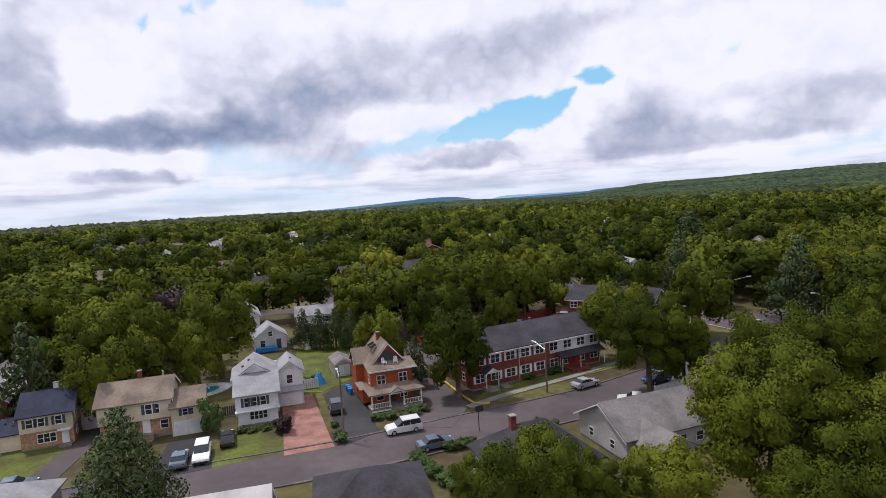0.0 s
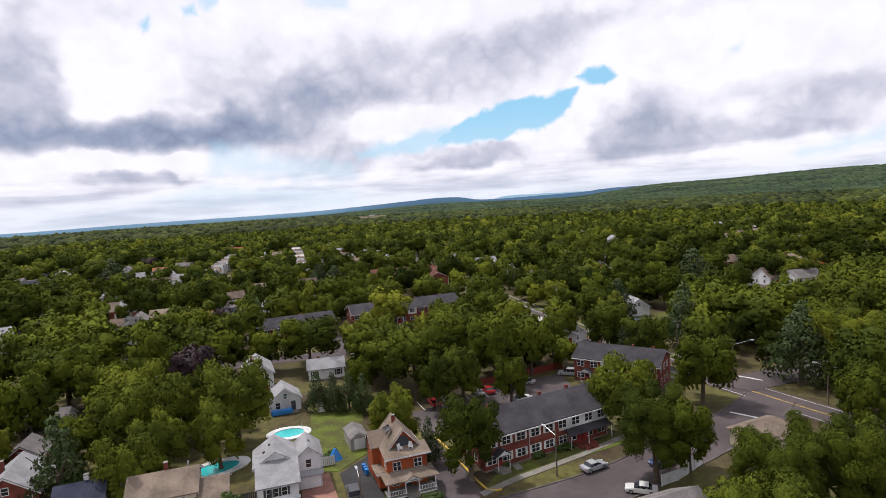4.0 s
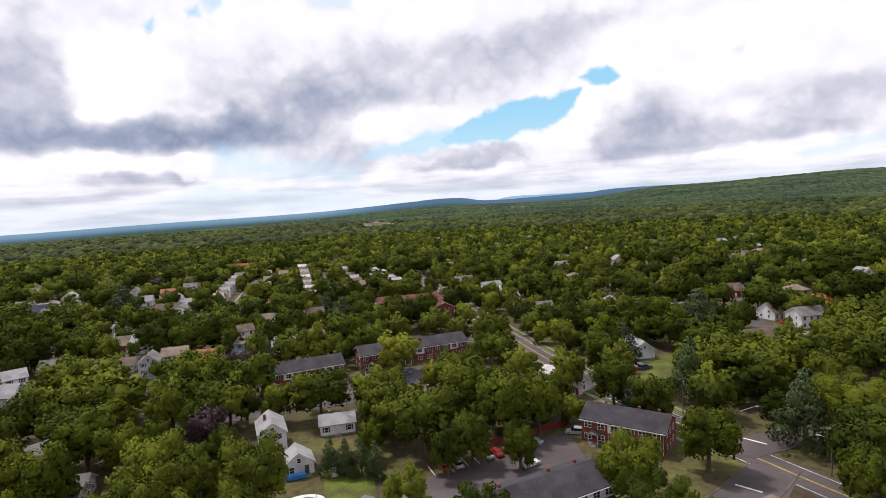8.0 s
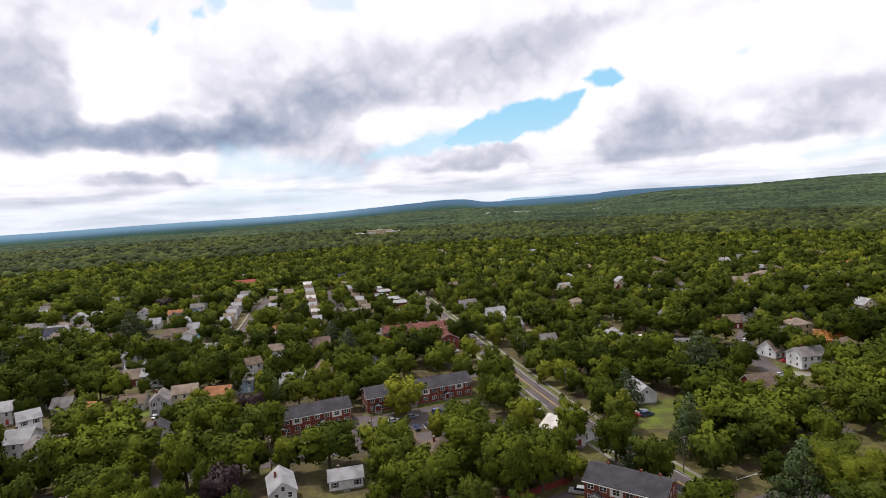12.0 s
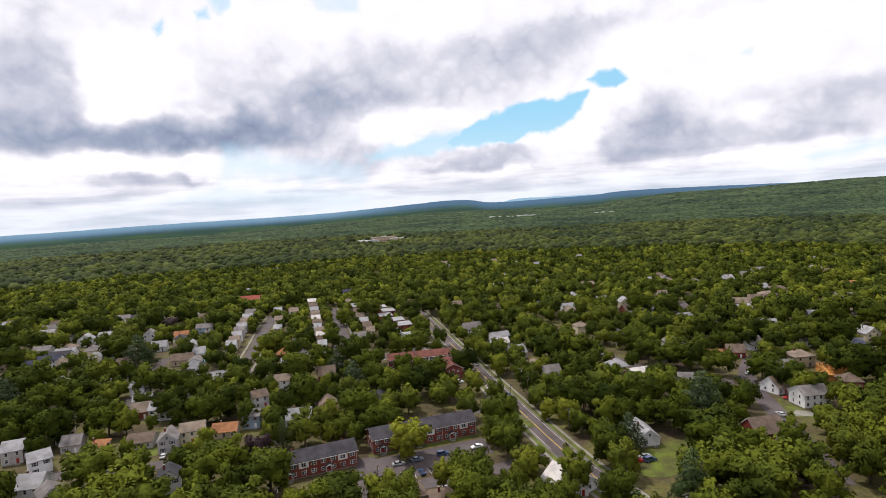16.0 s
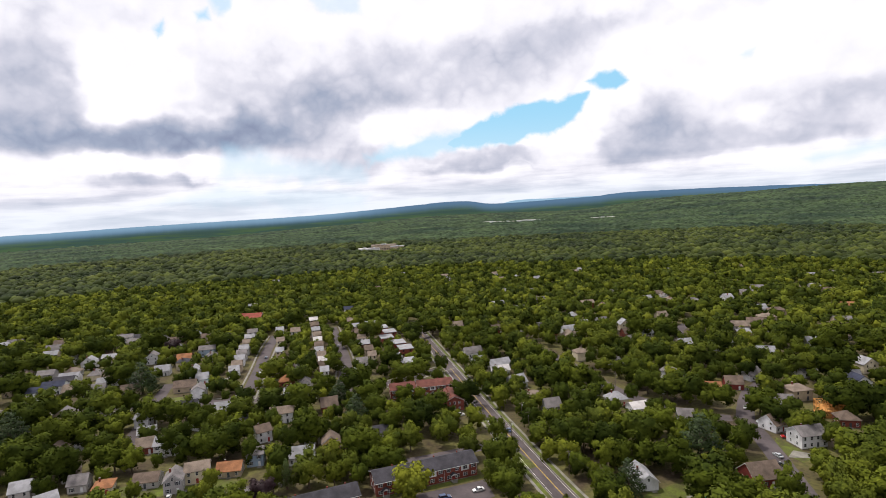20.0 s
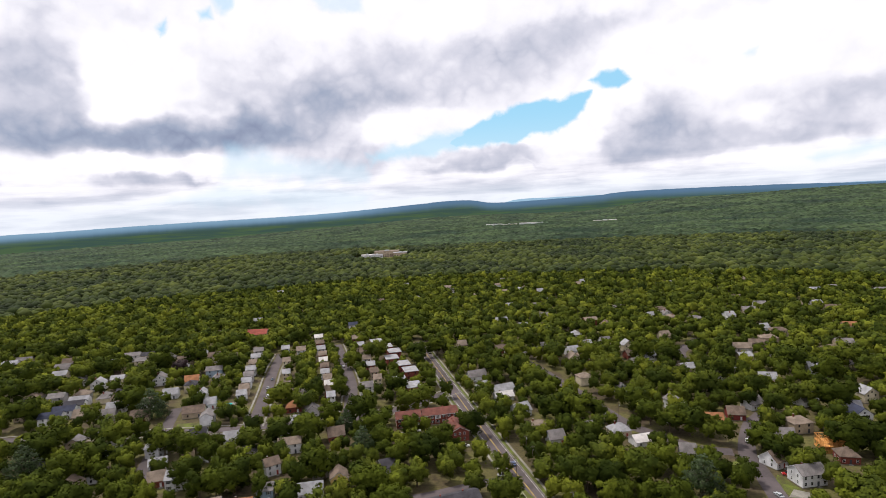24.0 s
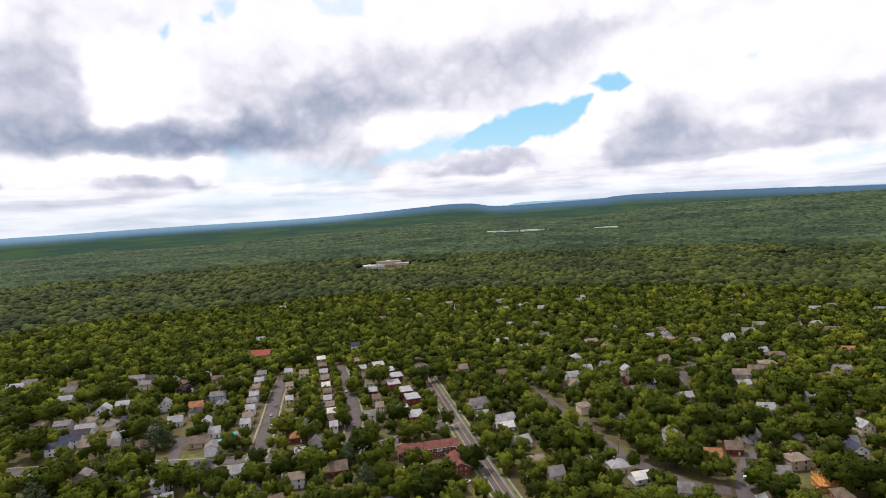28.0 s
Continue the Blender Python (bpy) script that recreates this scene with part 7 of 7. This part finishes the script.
def wire(a, b, sag=0.8):
    cu = bpy.data.curves.new("wire", "CURVE")
    cu.dimensions, cu.bevel_depth = "3D", 0.018
    sp = cu.splines.new("POLY")
    sp.points.add(10)
    for i in range(11):
        t = i / 10
        p = Vector(a).lerp(Vector(b), t)
        sp.points[i].co = (p.x, p.y, p.z - sag * 4 * t * (1 - t), 1)
    cu.materials.append(DARKMETAL)
    tagged(new("power_line", cu), "thin sagging black overhead cable", "cable", "overhead cables")


wire((57, 140, 9.9), (49.4, 176.5, 9.9))
wire((49.4, 176.5, 9.9), (39, 205, 9.9))
wire((39, 205, 9.9), (28.9, 247.6, 9.9))
wire((59.6, 117.4, 9.9), (57, 140, 9.9))
wire((-13.9, 69.7, 8.6), (14.6, 83.4, 7.3))


# ---- hedges, shrubs, fences, pools and garden things ----
SHRUB = []
for i in range(4):
    v, f, t, nm_ = crown_data(np.random.default_rng(90 + i), 9, 900, 0.085, 0.55, 0.88, twigs=1)
    SHRUB.append((v, f, t))
SHRUB_MESH = {}


def shrub(x, y, r, h, material=HEDGE, label="rounded clipped green shrub", z=0.0):
    k = len(SHRUB_MESH) + int(abs(x * 7))
    key = (k % 4, material.name)
    if key not in SHRUB_MESH:
        v, f, t = SHRUB[k % 4]
        SHRUB_MESH[key] = raw_mesh("shrub", v, f, t, material, np.full(len(v), 0.4))
    ob = new("shrub", SHRUB_MESH[key])
    ob.matrix_basis = pose(x, y, z + h * 0.42, 0, 0, x * 50) @ Matrix.Diagonal((r, r, h * 0.55, 1))
    return tagged(ob, label, "shrub", "garden shrubs")


shrub(-32.7, 74.7, 1.8, 5.2, label="tall clipped evergreen column beside a driveway")
shrub(-22.8, 73.6, 1.7, 2.6, LEAF_RED, "round purple-leaved shrub before a white house")
for x, y, r, h in ((12.8, 90.2, 1.3, 1.3), (16.8, 92.3, 1.5, 1.5), (18.2, 93.0, 1.2, 1.4), (7.2, 87.0, 0.9, 1.1), (-8.6, 76.4, 1.3, 1.2), (-10.4, 76.0, 1.1, 1.1), (-5.4, 77.6, 1.4, 1.3), (-3.9, 78.6, 1.1, 1.2), (-6.6, 76.2, 1.0, 0.9),
                   (-27.2, 74.2, 0.9, 1.0), (-28.6, 74.0, 0.8, 1.0), (-25.4, 74.6, 0.8, 0.9), (-14.2, 69.2, 1.0, 1.3), (-14.9, 71.2, 0.8, 1.0), (-16.0, 74.5, 0.7, 0.9), (-24.0, 92.0, 1.3, 2.2), (-22.8, 94.5, 1.2, 1.8), (13.0, 70.5, 1.0, 1.2), (11.6, 71.2, 1.1, 1.1)):
    shrub(x, y, r, h)
for i in range(5):
    shrub(-4.3 + i * 1.1, 62.6 - i * 1.7, 1.2, 1.6, label="clipped dark green boundary hedge")
for i in range(4):
    shrub(-0.6 + i * 0.9, 65.4 + i * 0.3, 0.9, 1.3, label="low hedge at the driveway mouth")
for i in range(16):
    shrub(73.5 + i * 1.25 * 0.55, 103.5 - i * 1.25, 1.0, 1.7, label="overgrown hedge beside the main road")


def fence(name, pts, h, material, label, gap=0.0):
    top = thing(name, pose(pts[0][0], pts[0][1], 0), label, "fence")
    o = Vector((*pts[0], 0))
    for a, b in zip(pts[:-1], pts[1:]):
        a, b = Vector((*a, 0)) - o, Vector((*b, 0)) - o
        d = b - a
        yaw = math.degrees(math.atan2(d.y, d.x))
        n = max(1, int(d.length / 2.4))
        for i in range(n):
            p = a + d * (i / n)
            w = d.length / n
            part("post", box(-0.07, 0.07, -0.07, 0.07, -0.2, h + 0.12), material, top, m=pose(p.x, p.y, 0, 0, 0, yaw))
            k = max(3, int(w / 0.3))
            for j in range(k):
                part("slat", box(w * j / k + 0.02, w * (j + 1) / k - 0.02 - gap, -0.02, 0.02, 0.08, h), material, top, m=pose(p.x, p.y, 0, 0, 0, yaw))
    return top


fence("white_fence", [(29.2, 78.6), (32.2, 80.0), (38.0, 84.6)], 1.8, TRIM, "white vinyl panel fence")
fence("white_gate", [(-24.0, 90.8), (-21.8, 91.5)], 1.7, TRIM, "white garden gate panel")
fence("garden_fence", [(-35.0, 80.0), (-31.5, 81.0), (-30.4, 84.5)], 1.5, SHUTTER, "dark slatted garden fence beside a house", 0.05)
fence("red_fence", [(4.0, 127), (12, 130.5), (20, 134.5), (27, 138)], 1.8, WALLS["red"], "reddish board fence behind the car park")


def oval_pool(x, y, rx, ry, yaw, label, h=1.15):
    m = pose(x, y, 0, 0, 0, yaw)
    top = thing("swimming_pool", m, label, "swimming pool")
    n = 28
    rim = bmesh.new()
    ring = [[rim.verts.new((math.cos(i * 6.2832 / n) * rx * k, math.sin(i * 6.2832 / n) * ry * k, z)) for i in range(n)] for k, z in ((1.0, 0.0), (1.0, h), (1.0 + 0.1 / h, h), (1.0 + 0.1 / h, 0.0))]
    for u, v in zip(ring, ring[1:] + ring[:1]):
        for i in range(n):
            rim.faces.new((u[i], u[(i + 1) % n], v[(i + 1) % n], v[i]))
    bmesh.ops.recalc_face_normals(rim, faces=rim.faces)
    part("pool_wall", rim, TRIM, top)
    part("water", flat([(math.cos(i * 6.2832 / n) * rx * 0.998, math.sin(i * 6.2832 / n) * ry * 0.998) for i in range(n)], 0.0, h - 0.15), WATER, top)
    lad = part("ladder", tube((rx - 0.3, -0.25, 0.9), (rx - 0.3, -0.25, 1.9), 0.04), GALV, top)
    part("ladder_rail", tube((rx - 0.3, 0.25, 0.9), (rx - 0.3, 0.25, 1.9), 0.04), GALV, lad)
    return top


oval_pool(-42.6, 92.2, 3.9, 2.3, 35, "oval sunken pool with turquoise water", 0.2)
oval_pool(-33.7, 105.9, 2.9, 2.2, 10, "round pool with pale rim and turquoise water", 0.2)
for x, y, w, d in ((-162.6, 340, 8, 5), (-160, 352, 7, 5), (82.2, 183.8, 6, 4)):
    p = thing("swimming_pool", pose(x, y, 0, 0, 0, 14), "sunken pool with pale paved surround", "swimming pool")
    part("deck", box(-w / 2 - 2, w / 2 + 2, -d / 2 - 2, d / 2 + 2, -0.2, 0.1), CONCRETE, p)
    part("water", box(-w / 2, w / 2, -d / 2, d / 2, -0.2, 0.14), WATER, p)


def shed(x, y, yaw, w, d, h, wall, roof, label):
    top = thing("garden_shed", pose(x, y, 0, 0, 0, yaw), label, "shed", "garden sheds")
    body(top, -w / 2, w / 2, 0, d, 0, h, wall, w * 0.25, "y")
    gable_roof(top, -w / 2, w / 2, 0, d, h, w * 0.25, roof, "y", 0.2, 0.1)
    part("door", box(-w * 0.3, -0.02, -0.05, 0.01, 0.1, h - 0.2), TRIM, top)
    part("door", box(0.02, w * 0.3, -0.05, 0.01, 0.1, h - 0.2), TRIM, top)


shed(-18.4, 97.0, 22, 3.2, 5.5, 2.3, WALLS["grey"], ROOFS["grey"], "grey garden shed with white double doors")
shed(-29.4, 116.5, 14, 1.8, 1.6, 1.9, WALLS["tan"], ROOFS["tan"], "small tan garden shed on the lawn")
bm = tube((0, 0, 0), (0, 0, 1.9), 1.35, 0.25, 8)
tent = thing("play_tent", pose(-22.2, 93.6, 0), "bright blue pointed play tent on the drive edge", "tent")
part("canvas", bm, PLASTIC_B, tent)
part("pole", tube((0, 0, 1.85), (0, 0, 2.15), 0.04), DARKMETAL, tent)
tarp = tagged(new("tarpaulin", mesh_of(box(-2.2, 2.2, -0.5, 0.5, 0, 1.2, 0.2), "tarpaulin", PLASTIC_B)), "blue tarpaulin over stacked goods beside a garage", "tarpaulin")
tarp.matrix_basis = pose(-38.0, 116.4, 0, 0, 0, 22)


def bin_(x, y, material, label):
    top = thing("wheeled_bin", pose(x, y, 0.05, 0, 0, 20), label, "bin", "wheeled bins")
    b = tube((0, 0, 0.06), (0, 0, 1.0), 0.30, 0.38, 4)
    part("bin_body", b, material, top)
    part("lid", box(-0.33, 0.33, -0.36, 0.3, 1.0, 1.07, 0.03), material, top)
    for s in (-1, 1):
        part("wheel", tube((s * 0.2, 0.3, 0.12), (s * 0.28, 0.3, 0.12), 0.12, n=10), RUBBER, top)


for x, y in ((-16.5, 88.8), (-16.1, 87.9), (-15.8, 87.0)):
    bin_(x, y, PLASTIC_B, "blue plastic wheeled bin beside the drive")
hoop = thing("basketball_hoop", pose(3.4, 70.4, 0, 0, 0, 200), "kerbside basketball hoop on a black pole", "basketball hoop")
part("pole", tube((0, 0, 0), (0, 0, 3.0), 0.06), DARKMETAL, hoop)
part("backboard", box(-0.55, 0.55, 0.38, 0.42, 2.75, 3.5), DARKMETAL, hoop)
part("arm", tube((0, 0, 2.95), (0, 0.38, 3.1), 0.05), DARKMETAL, hoop)
# parking stall lines
for i in range(9):
    a = i * 2.7
    setting("stall_line", ribbon([(-7.2 + a * 0.92, 114.6 + a * 0.42), (-9.0 + a * 0.92, 119.4 + a * 0.42)], 0.12, 0.04, 0.058), PAINT_W, "white painted parking line", "road marking")
for i in range(9):
    a = i * 2.7
    setting("stall_line", ribbon([(-28 + a * 0.93, 171.5 + a * 0.37), (-29.9 + a * 0.93, 176.3 + a * 0.37)], 0.12, 0.04, 0.064), PAINT_W, "white painted parking line", "road marking")
setting("stop_line", ribbon([(52.5, 104.6), (56.0, 101.2)], 0.5, 0.04, 0.085), PAINT_W, "white stop line at the crossing", "road marking")
setting("stop_line", ribbon([(64.8, 125.0), (68.2, 121.2)], 0.5, 0.04, 0.095), PAINT_W, "white stop line at the crossing", "road marking")
setting("kerb", ribbon(curve([(-6.4, 104), (-2.6, 95.5), (0.6, 87), (3.4, 80.4), (5.6, 80.2)]), 0.25, -0.1, 0.16), PAINT_Y, "yellow-painted kerb beside the lane", "kerb")

# ---- planted trees ----
def on_road(x, y, r):
    return y > 120 and any(math.hypot(x - px, y - py) < half - 1.5 + r * 0.3 for line, half in TREE_ROAD for px, py in line)


for x, y, r, h, kind, tone in PLANTED:
    if on_road(x, y, r):
        continue
    tree(kind, x, y, r, h, tone)

# ---- woods ----
CLEARINGS = ((-185, 1350, 75, 90), (-60, 1420, 55, 45), (310, 2740, 220, 130), (740, 2760, 110, 90), (520, 1700, 60, 40), (820, 1500, 70, 40), (680, 1220, 50, 40))


def clear(xs, ys, rs):
    """True where a crown of radius rs would stand free of roads, houses and other trees."""
    ok = np.ones(len(xs), bool)
    dist = np.hypot(xs, ys)
    HIDE = np.random.default_rng(len(xs)).random(len(xs))
    for line, half in TREE_ROAD if dist.min() < 600 else ():
        L = np.array(line)
        for (ax, ay), (bx, by) in zip(L[:-1], L[1:]):
            dx, dy = bx - ax, by - ay
            t = np.clip(((xs - ax) * dx + (ys - ay) * dy) / (dx * dx + dy * dy), 0, 1)
            ok &= np.hypot(xs - ax - t * dx, ys - ay - t * dy) > half + rs * 0.35
            for ahead in (6.0, 12.0, 18.0):
                xx, yy = xs * (1 + ahead / dist), ys * (1 + ahead / dist)
                t = np.clip(((xx - ax) * dx + (yy - ay) * dy) / (dx * dx + dy * dy), 0, 1)
                ok &= (np.hypot(xx - ax - t * dx, yy - ay - t * dy) > half + rs * 0.15) | (HIDE > (0.66 if line is MAIN_RD else 0.6))
    for hx, hy, hr in HOUSES_AT:
        far = math.hypot(hx, hy)
        along, across = ((xs - hx) * hx + (ys - hy) * hy) / far, ((ys - hy) * hx - (xs - hx) * hy) / far
        ok &= ~((np.abs(across) < hr + rs * 0.6) & (along < hr + rs * 0.6) & (along > -(hr + rs * 0.75 + np.where(HIDE < 0.86, 13.0, 2.0))))
    for tx, ty, tr in TREES_AT:
        ok &= np.hypot(xs - tx, ys - ty) > (tr + rs) * 0.78
    for poly in OPEN_GROUND:
        P = np.array(poly)
        inside = np.zeros(len(xs), bool)
        for (ax, ay), (bx, by) in zip(P, np.roll(P, -1, 0)):
            inside ^= ((ay > ys) != (by > ys)) & (xs < (bx - ax) * (ys - ay) / (by - ay + 1e-9) + ax)
        ok &= ~inside
        inside = np.zeros(len(xs), bool)
        xx, yy = xs * (1 + 12 / dist), ys * (1 + 12 / dist)
        for (ax, ay), (bx, by) in zip(P, np.roll(P, -1, 0)):
            inside ^= ((ay > yy) != (by > yy)) & (xx < (bx - ax) * (yy - ay) / (by - ay + 1e-9) + ax)
        ok &= ~inside
    return ok


def scatter(seed, count, r0, r1, rmin, rmax, spread=46, gap=0.62):
    rng = np.random.default_rng(seed)
    a = np.radians(rng.uniform(-spread, spread, count))
    d = np.sqrt(rng.uniform(r0 * r0, r1 * r1, count))
    xs, ys, rs = d * np.sin(a), d * np.cos(a), rng.uniform(rmin, rmax, count)
    near = np.full(count, 1e9)
    for hx, hy, hr in HOUSES_AT:
        near = np.minimum(near, np.hypot(xs - hx, ys - hy))
    rs = rs * np.where(near < 20, 0.68, np.where(near < 32, 0.85, 1.0))
    ok = clear(xs, ys, rs)
    xs, ys, rs = xs[ok], ys[ok], rs[ok]
    cell, keep, grid = 12.0, [], {}
    for i in range(len(xs)):
        cx, cy = int(xs[i] // cell), int(ys[i] // cell)
        if all(math.hypot(xs[i] - xs[j], ys[i] - ys[j]) > (rs[i] + rs[j]) * gap for u in (-1, 0, 1) for v in (-1, 0, 1) for j in grid.get((cx + u, cy + v), ())):
            grid.setdefault((cx, cy), []).append(i)
            keep.append(i)
    return xs[keep], ys[keep], rs[keep], rng


xs, ys, rs, rng = scatter(11, 1200, 96, 250, 4.8, 8.4)
keep = (ys > 138) | (xs < -38)
xs, ys, rs = xs[keep], ys[keep], rs[keep]
order = np.argsort(np.hypot(xs, ys))[:70]
for i in order:
    u = rng.random()
    tree("plum" if u < 0.03 else "fir" if u < 0.10 else "maple" if u < 0.35 else "oak", float(xs[i]), float(ys[i]), float(rs[i]), float(rs[i] * 1.35 + 5.4 + rng.random() * 2.5), float(rng.random()))


def wood(name, xs, ys, rs, rng, lumps, leaves, size, heart, label, material=LEAF):
    """Many trees as one mass: crowns with trunks hidden below."""
    protos = [crown_data(np.random.default_rng(50 + i), lumps, leaves, size, 0.60, heart, inside=0.05, twigs=1, whole=0.8, core=0.76) for i in range(6)]
    V, Q, T3, TN, NM, base = [], [], [], [], [], 0
    zs = land_height(xs, ys)
    for i in range(len(xs)):
        v, q, t, nm = protos[i % 6]
        a = rng.random() * 6.28
        ca, sa = math.cos(a), math.sin(a)
        r, h = rs[i], (rs[i] * 1.3 + 4.6) * (0.8 + 0.45 * rng.random())
        rz = min(h * 0.5, r * 1.25)
        V.append(np.stack([(v[:, 0] * ca - v[:, 1] * sa) * r + xs[i], (v[:, 0] * sa + v[:, 1] * ca) * r + ys[i], v[:, 2] * rz + h - rz + zs[i]], 1))
        NM.append(np.stack([nm[:, 0] * ca - nm[:, 1] * sa, nm[:, 0] * sa + nm[:, 1] * ca, nm[:, 2]], 1))
        Q.append(q + base)
        T3.append(t + base)
        u = rng.random()
        TN.append(np.full(len(v), u ** 1.3 * 0.9))
        base += len(v)
    me = raw_mesh(name, np.concatenate(V), np.concatenate(Q), np.concatenate(T3), material, np.concatenate(TN), np.concatenate(NM))
    return tagged(new(name, me), label, "woods", kind="stuff")


ax, ay, ar, rng = scatter(12, 9000, 138, 450, 4.2, 8.4, 44, 0.74)
wood("neighbourhood_woods", ax, ay, ar, rng, 9, 420, 0.090, 0.88, "close summer tree crowns between the houses")
bx, by, br, rng = scatter(13, 24000, 450, 900, 5.0, 9.5, 42, 0.6)
wood("outer_woods", bx, by, br, rng, 4, 60, 0.17, 0.92, "dense summer tree crowns over the outer streets")
cx, cy, cr, rng = scatter(14, 60000, 900, 1600, 6.5, 10.5, 42, 0.5)
free = np.all([np.hypot((cx - u) / a, (cy - v) / b) > 1 for u, v, a, b in CLEARINGS], axis=0)
wood("distant_woods", cx[free], cy[free], cr[free], rng, 0, 8, 0.22, 1.25, "distant summer tree crowns in an unbroken mass", SHADED_FAR_LEAF)




def canopy(name, r0, r1, nr, na, spread, label):
    """The far wood seen as one rolling canopy of crowns."""
    rad = np.geomspace(r0, r1, nr)
    ang = np.radians(np.linspace(-spread, spread, na))
    R, A = np.meshgrid(rad, ang)
    X, Y = R * np.sin(A), R * np.cos(A)
    rng = np.random.default_rng(5)
    cell = np.clip(R / 130.0, 8.5, 26.0)
    top = np.full(X.shape, -9.0)
    tone = np.zeros(X.shape)
    lv = np.log2(cell / 8.5)
    for level in range(3):
        s = 8.5 * 2 ** level
        use = (np.round(lv) == level)
        if not use.any():
            continue
        gx, gy = np.floor(X / s), np.floor(Y / s)
        best, bt = np.full(X.shape, 1e9), np.zeros(X.shape)
        for u in (-1, 0, 1):
            for v in (-1, 0, 1):
                hx, hy = gx + u, gy + v
                h1 = np.mod(np.sin(hx * 127.1 + hy * 311.7) * 43758.5453, 1)
                h2 = np.mod(np.sin(hx * 269.5 + hy * 183.3) * 43758.5453, 1)
                h3 = np.mod(np.sin(hx * 419.2 + hy * 371.9) * 43758.5453, 1)
                dd = np.hypot(X - (hx + h1) * s, Y - (hy + h2) * s) / s
                val = dd - 0.25 * h3
                m = val < best
                best, bt = np.where(m, val, best), np.where(m, h3, bt)
        bump = 15.0 - 15.0 * np.clip(best + 0.08, 0, 1) ** 1.5
        top, tone = np.where(use, bump, top), np.where(use, bt, tone)
    top = top + rng.normal(size=top.shape) * np.clip(R * 0.0006, 0.8, 1.8)
    fade = step(R, r0, r0 * 1.05)
    for cx, cy, rx, ry in CLEARINGS:
        fade = fade * step(np.hypot((X - cx) / rx, (Y - cy) / ry), 0.85, 1.0)
    Z = land_height(X, Y) + top * fade
    return tagged(new(name, grid_mesh(name, X, Y, Z, HAZY_CANOPY, tone)), label, "woods", kind="stuff")


# Shade between crowns and bluish haze are put into this base colour.
HAZY_CANOPY = mat("hazy_canopy", (0.030, 0.050, 0.022), 0.85, 0.45, 0.035, tint=True, dark=(0.015, 0.029, 0.018), spec=0.08)
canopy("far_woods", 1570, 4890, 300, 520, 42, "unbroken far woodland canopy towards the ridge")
